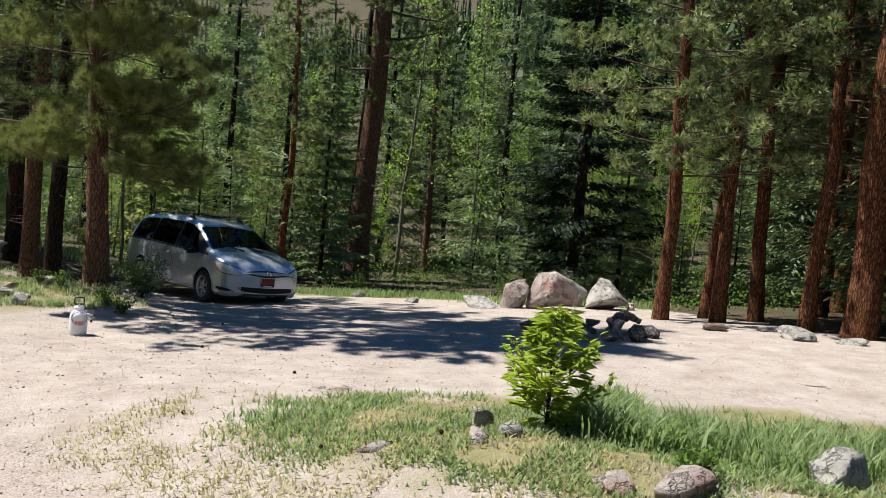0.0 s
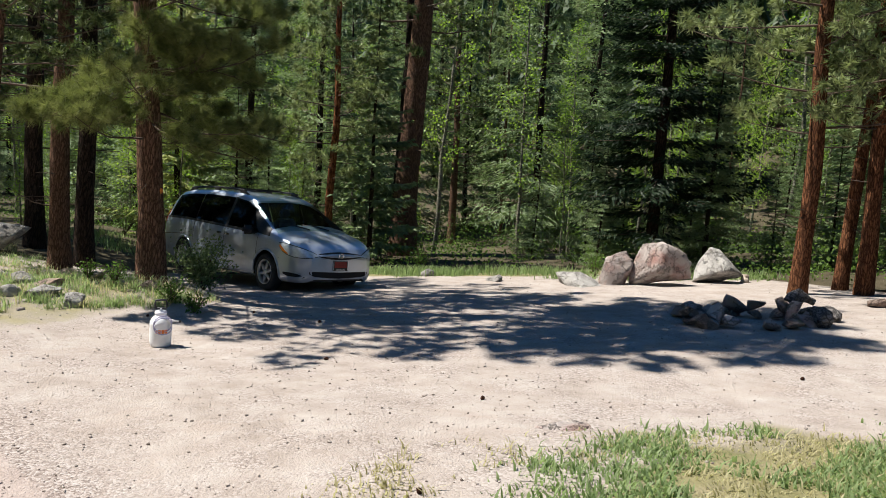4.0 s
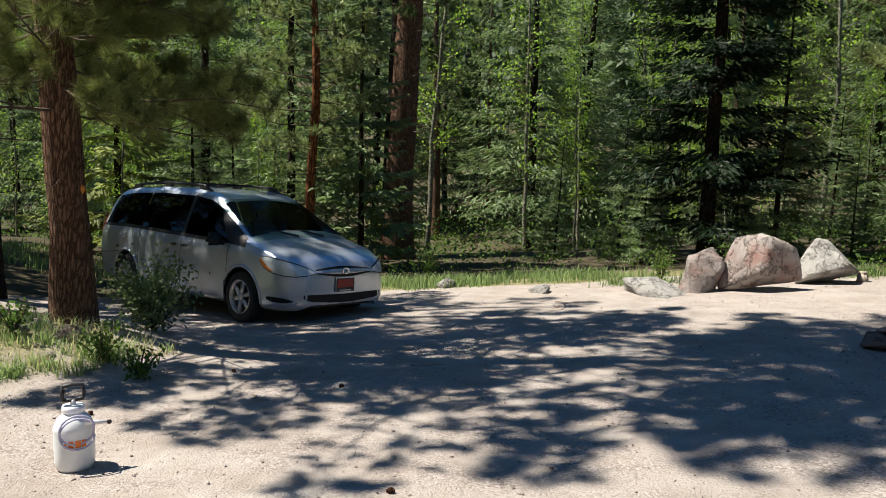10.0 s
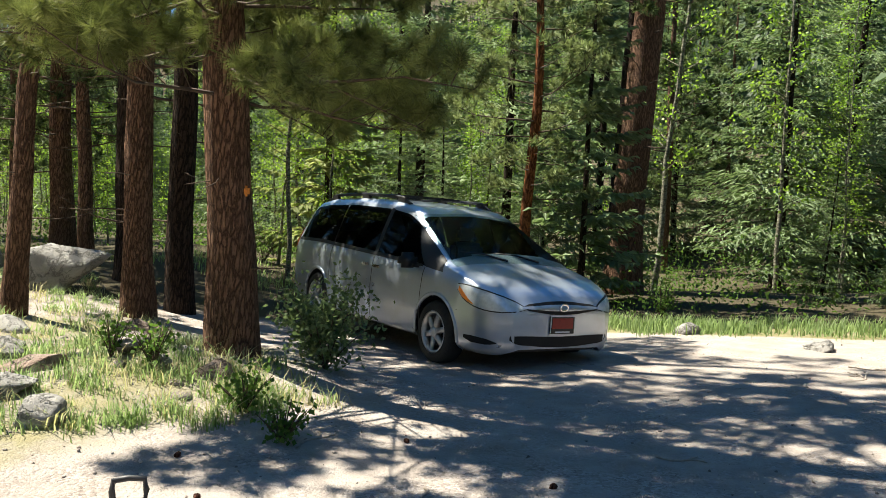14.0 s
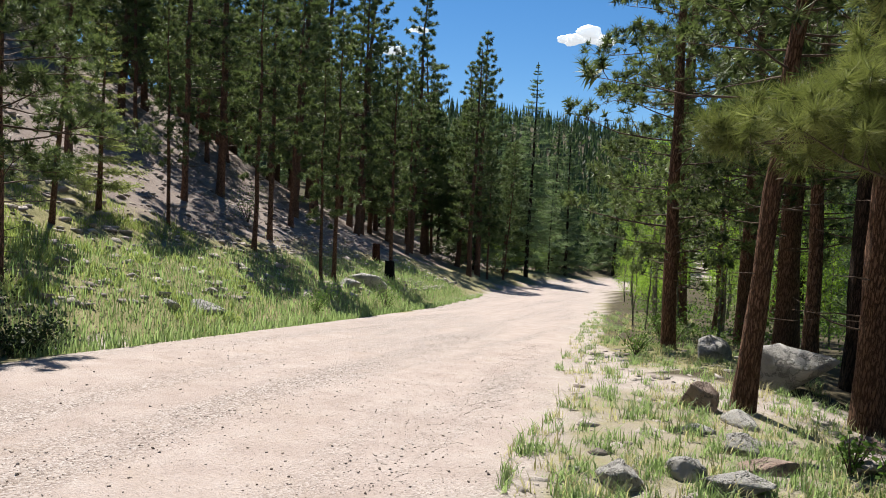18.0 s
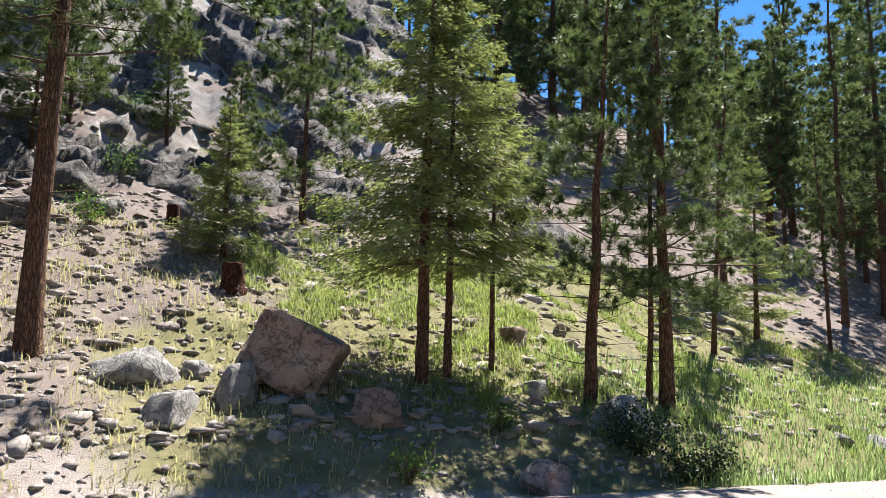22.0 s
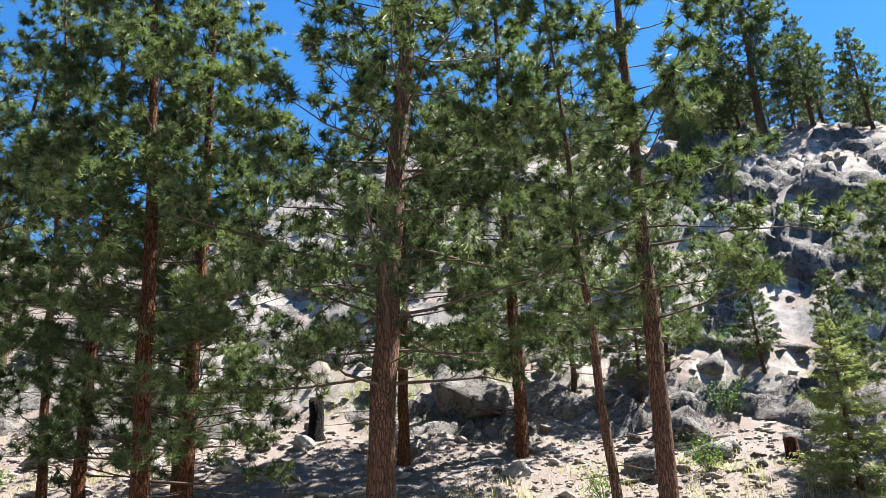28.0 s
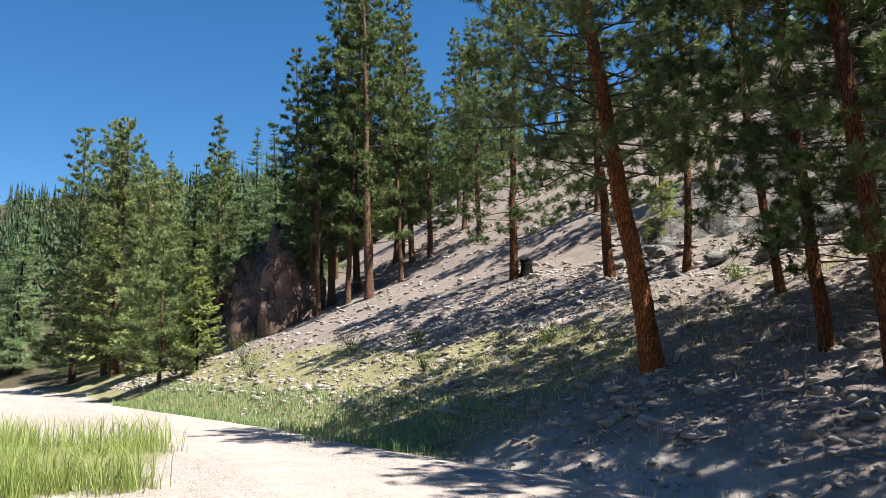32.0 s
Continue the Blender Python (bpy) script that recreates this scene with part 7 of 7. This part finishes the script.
def stump(x, y, r, h, mat, label):
    hp = Heap()
    zz = np.array([-.15, 0, .04, .12, h * .6, h - .02, h])
    tube(hp, np.stack([0 * zz, 0 * zz, zz], 1), np.array([1.35, 1.3, 1.15, 1.02, .95, .97, .9]) * r, 16, .2)
    v = hp.v[-1]
    v[:, 2] += np.where(v[:, 2] > h * .8, h * (.22 if mat is M_CHAR else .05) * (rng.random(len(v)) - .6), 0)
    ob = new("tree_stump", hp.mesh("tree_stump", [mat]))
    ob.location = (x, y, float(ground_z(x, y)))
    return tagged(ob, label, "stump")


stump(-15.55, 1.5, .18, .44, M_STUMP, "reddish-brown cut tree stump on the hillside")
stump(-17.34, -.85, .13, .4, M_STUMP, "old tree stump with bright moss behind it")
stump(-11.3, -8.3, .17, .85, M_CHAR, "blackened broken tree stump")
stump(.2, -18.3, .2, .5, M_CHAR, "blackened low tree stump")
stump(-37.3, 24.3, .18, .8, M_STUMP, "broken grey tree stump on the bank")
stump(-33.6, 23.2, .2, .7, M_CHAR, "dark tree stump on the bank")
stump(4.3, 17.7, .07, .16, M_DEAD, "small pale cut stump")

# ---- the garden sprayer ----
def make_sprayer():
    x, y = -4.92, 10.86
    root = new("garden_sprayer")
    root.matrix_world = pose(x, y, float(ground_z(x, y)) + .002, 0, 0, -62)
    tagged(root, "translucent white plastic pump sprayer standing on the dirt", "sprayer")
    m, nt, nodes, b = material("milky_plastic")
    v = object_space(nt)
    nt.links.new(ramp(nt, noise_tex(nt, 9, 3, .5, v), [(.3, (.68, .71, .73)), (.7, (.80, .82, .83))]), b.inputs["Base Color"])
    b.inputs["Roughness"].default_value, b.inputs["Subsurface Weight"].default_value = .35, .3
    b.inputs["Subsurface Radius"].default_value = (.05, .05, .05)
    tank = lathe([(0, .012), (.062, .012), (.07, 0), (.085, .004), (.094, .022), (.099, .06), (.1, .2), (.098, .235), (.101, .25), (.096, .275), (.082, .312), (.060, .338), (.045, .348), (.042, .372), (0, .372)], 32, "z")
    tank.v[0] = tank.v[0] * (1.17, 1.17, 1.0)
    piece("tank", tank.mesh("tank", [m], True), root)
    piece("collar", lathe([(.045, .352), (.062, .356), (.066, .37), (.064, .392), (.05, .398), (0, .4)], 24, "z").mesh("collar", [M_WHITE], True), root)
    hp = Heap()
    tube(hp, [(0, 0, .395), (0, 0, .43)], [.016, .016], 10)
    piece("pump_rod", hp.mesh("pump_rod", [M_WHITE]), root)
    hp = Heap()
    th = np.array([-.058, -.062, -.056, .0, .056, .062, .058, 0, -.058])
    zz = np.array([.428, .47, .512, .52, .512, .47, .428, .424, .428])
    tube(hp, np.stack([0 * th, th, zz], 1), np.full(9, .0125), 8)
    piece("pump_handle", hp.mesh("pump_handle", [M_BLACK], True), root, "black D-shaped handle")
    hose_mat = simple("clear_hose", (.42, .42, .58), .25, 0, .1)
    hp = Heap()
    a = np.linspace(0, 4 * np.pi, 70)
    tube(hp, np.stack([.122 + .012 * np.cos(a * .5) + 0 * a, .095 * np.cos(a), .285 + .085 * np.sin(a) - .004 * a], 1), np.full(70, .0065), 7)
    piece("hose", hp.mesh("hose", [hose_mat], True), root, "coiled clear hose")
    hp = Heap()
    tube(hp, [(.10, .05, .31), (.105, .11, .30), (.10, .17, .292)], [.017, .015, .009], 8)
    piece("spray_grip", hp.mesh("spray_grip", [M_WHITE], True), root)
    part("nozzle", box_bm(.022, .03, .024, .006, (.10, .185, .29)), M_BLACK, root)
    orange = simple("orange_print", (.80, .20, .03), .5, 0, .05)
    for k, (yy, w) in enumerate(((-.062, .012), (-.034, .030), (.006, .030), (.040, .024))):
        px = math.sqrt(.1180**2 - yy**2)
        bar = part("print_mark", box_bm(.004, w, .042, .0, (0, 0, 0)), orange, root)
        bar.matrix_basis = pose(px, yy, .185, 0, 0, math.degrees(math.asin(yy / .1180)))
    return root


make_sprayer()
# a few pine cones
for k in range(10):
    x, y = ((-.7, 5.3), (.1, 5.5), (-2.0, 6.4), (-5.2, 11.9), (-3.4, 12.6), (-1.5, 8.6), (-4.4, 13.2), (-3.0, 10.2), (1.6, 9.5), (-5.6, 12.4))[k]
    hp = Heap()
    rock_shape(hp, (0, 0, 0), (.05, .04, .04), 300 + k, 2, .6, 0, (0, 0), 0)
    ob = new("pine_cone", hp.mesh("pine_cone", [M_STUMP]))
    ob.matrix_world = pose(x, y, float(ground_z(x, y)) + .014, 0, 0, 50 * k)
    tagged(ob, "brown pine cone lying on the ground", "pine cone", "pine cones")

# fallen sticks on the dirt
for k, (x, y) in enumerate(((4.53, 9.34), (2.75, 43.73), (-7.20, 19.16), (-3.49, 16.62), (-4.06, 12.28), (-0.69, 16.37), (-2.64, 13.30), (-2.56, 18.36), (-3.87, 15.91), (-4.96, 13.02), (-0.72, 16.52), (-0.45, 16.93))):
    hp = Heap()
    ln = .22 + .3 * rng.random()
    tt = np.linspace(-.5, .5, 7)
    z = ground_z(x + ln * tt, np.full(7, y)) - float(ground_z(x, y))
    tube(hp, np.stack([ln * tt, .03 * np.sin(7 * tt + k), z + .006], 1), .008 * (1.1 - .6 * (tt + .5)), 6, .3)
    tube(hp, [(ln * .1, .01, .01), (ln * .22, .05, .015), (ln * .3, .09, .012)], [.006, .005, .003], 5, .2)
    ob = new("fallen_stick", hp.mesh("fallen_stick", [M_DEAD]))
    ob.matrix_world = pose(x, y, float(ground_z(x, y)), 0, 0, 40 * rng.normal())
    tagged(ob, "short dry brown stick lying on the dirt", "stick", "fallen sticks")
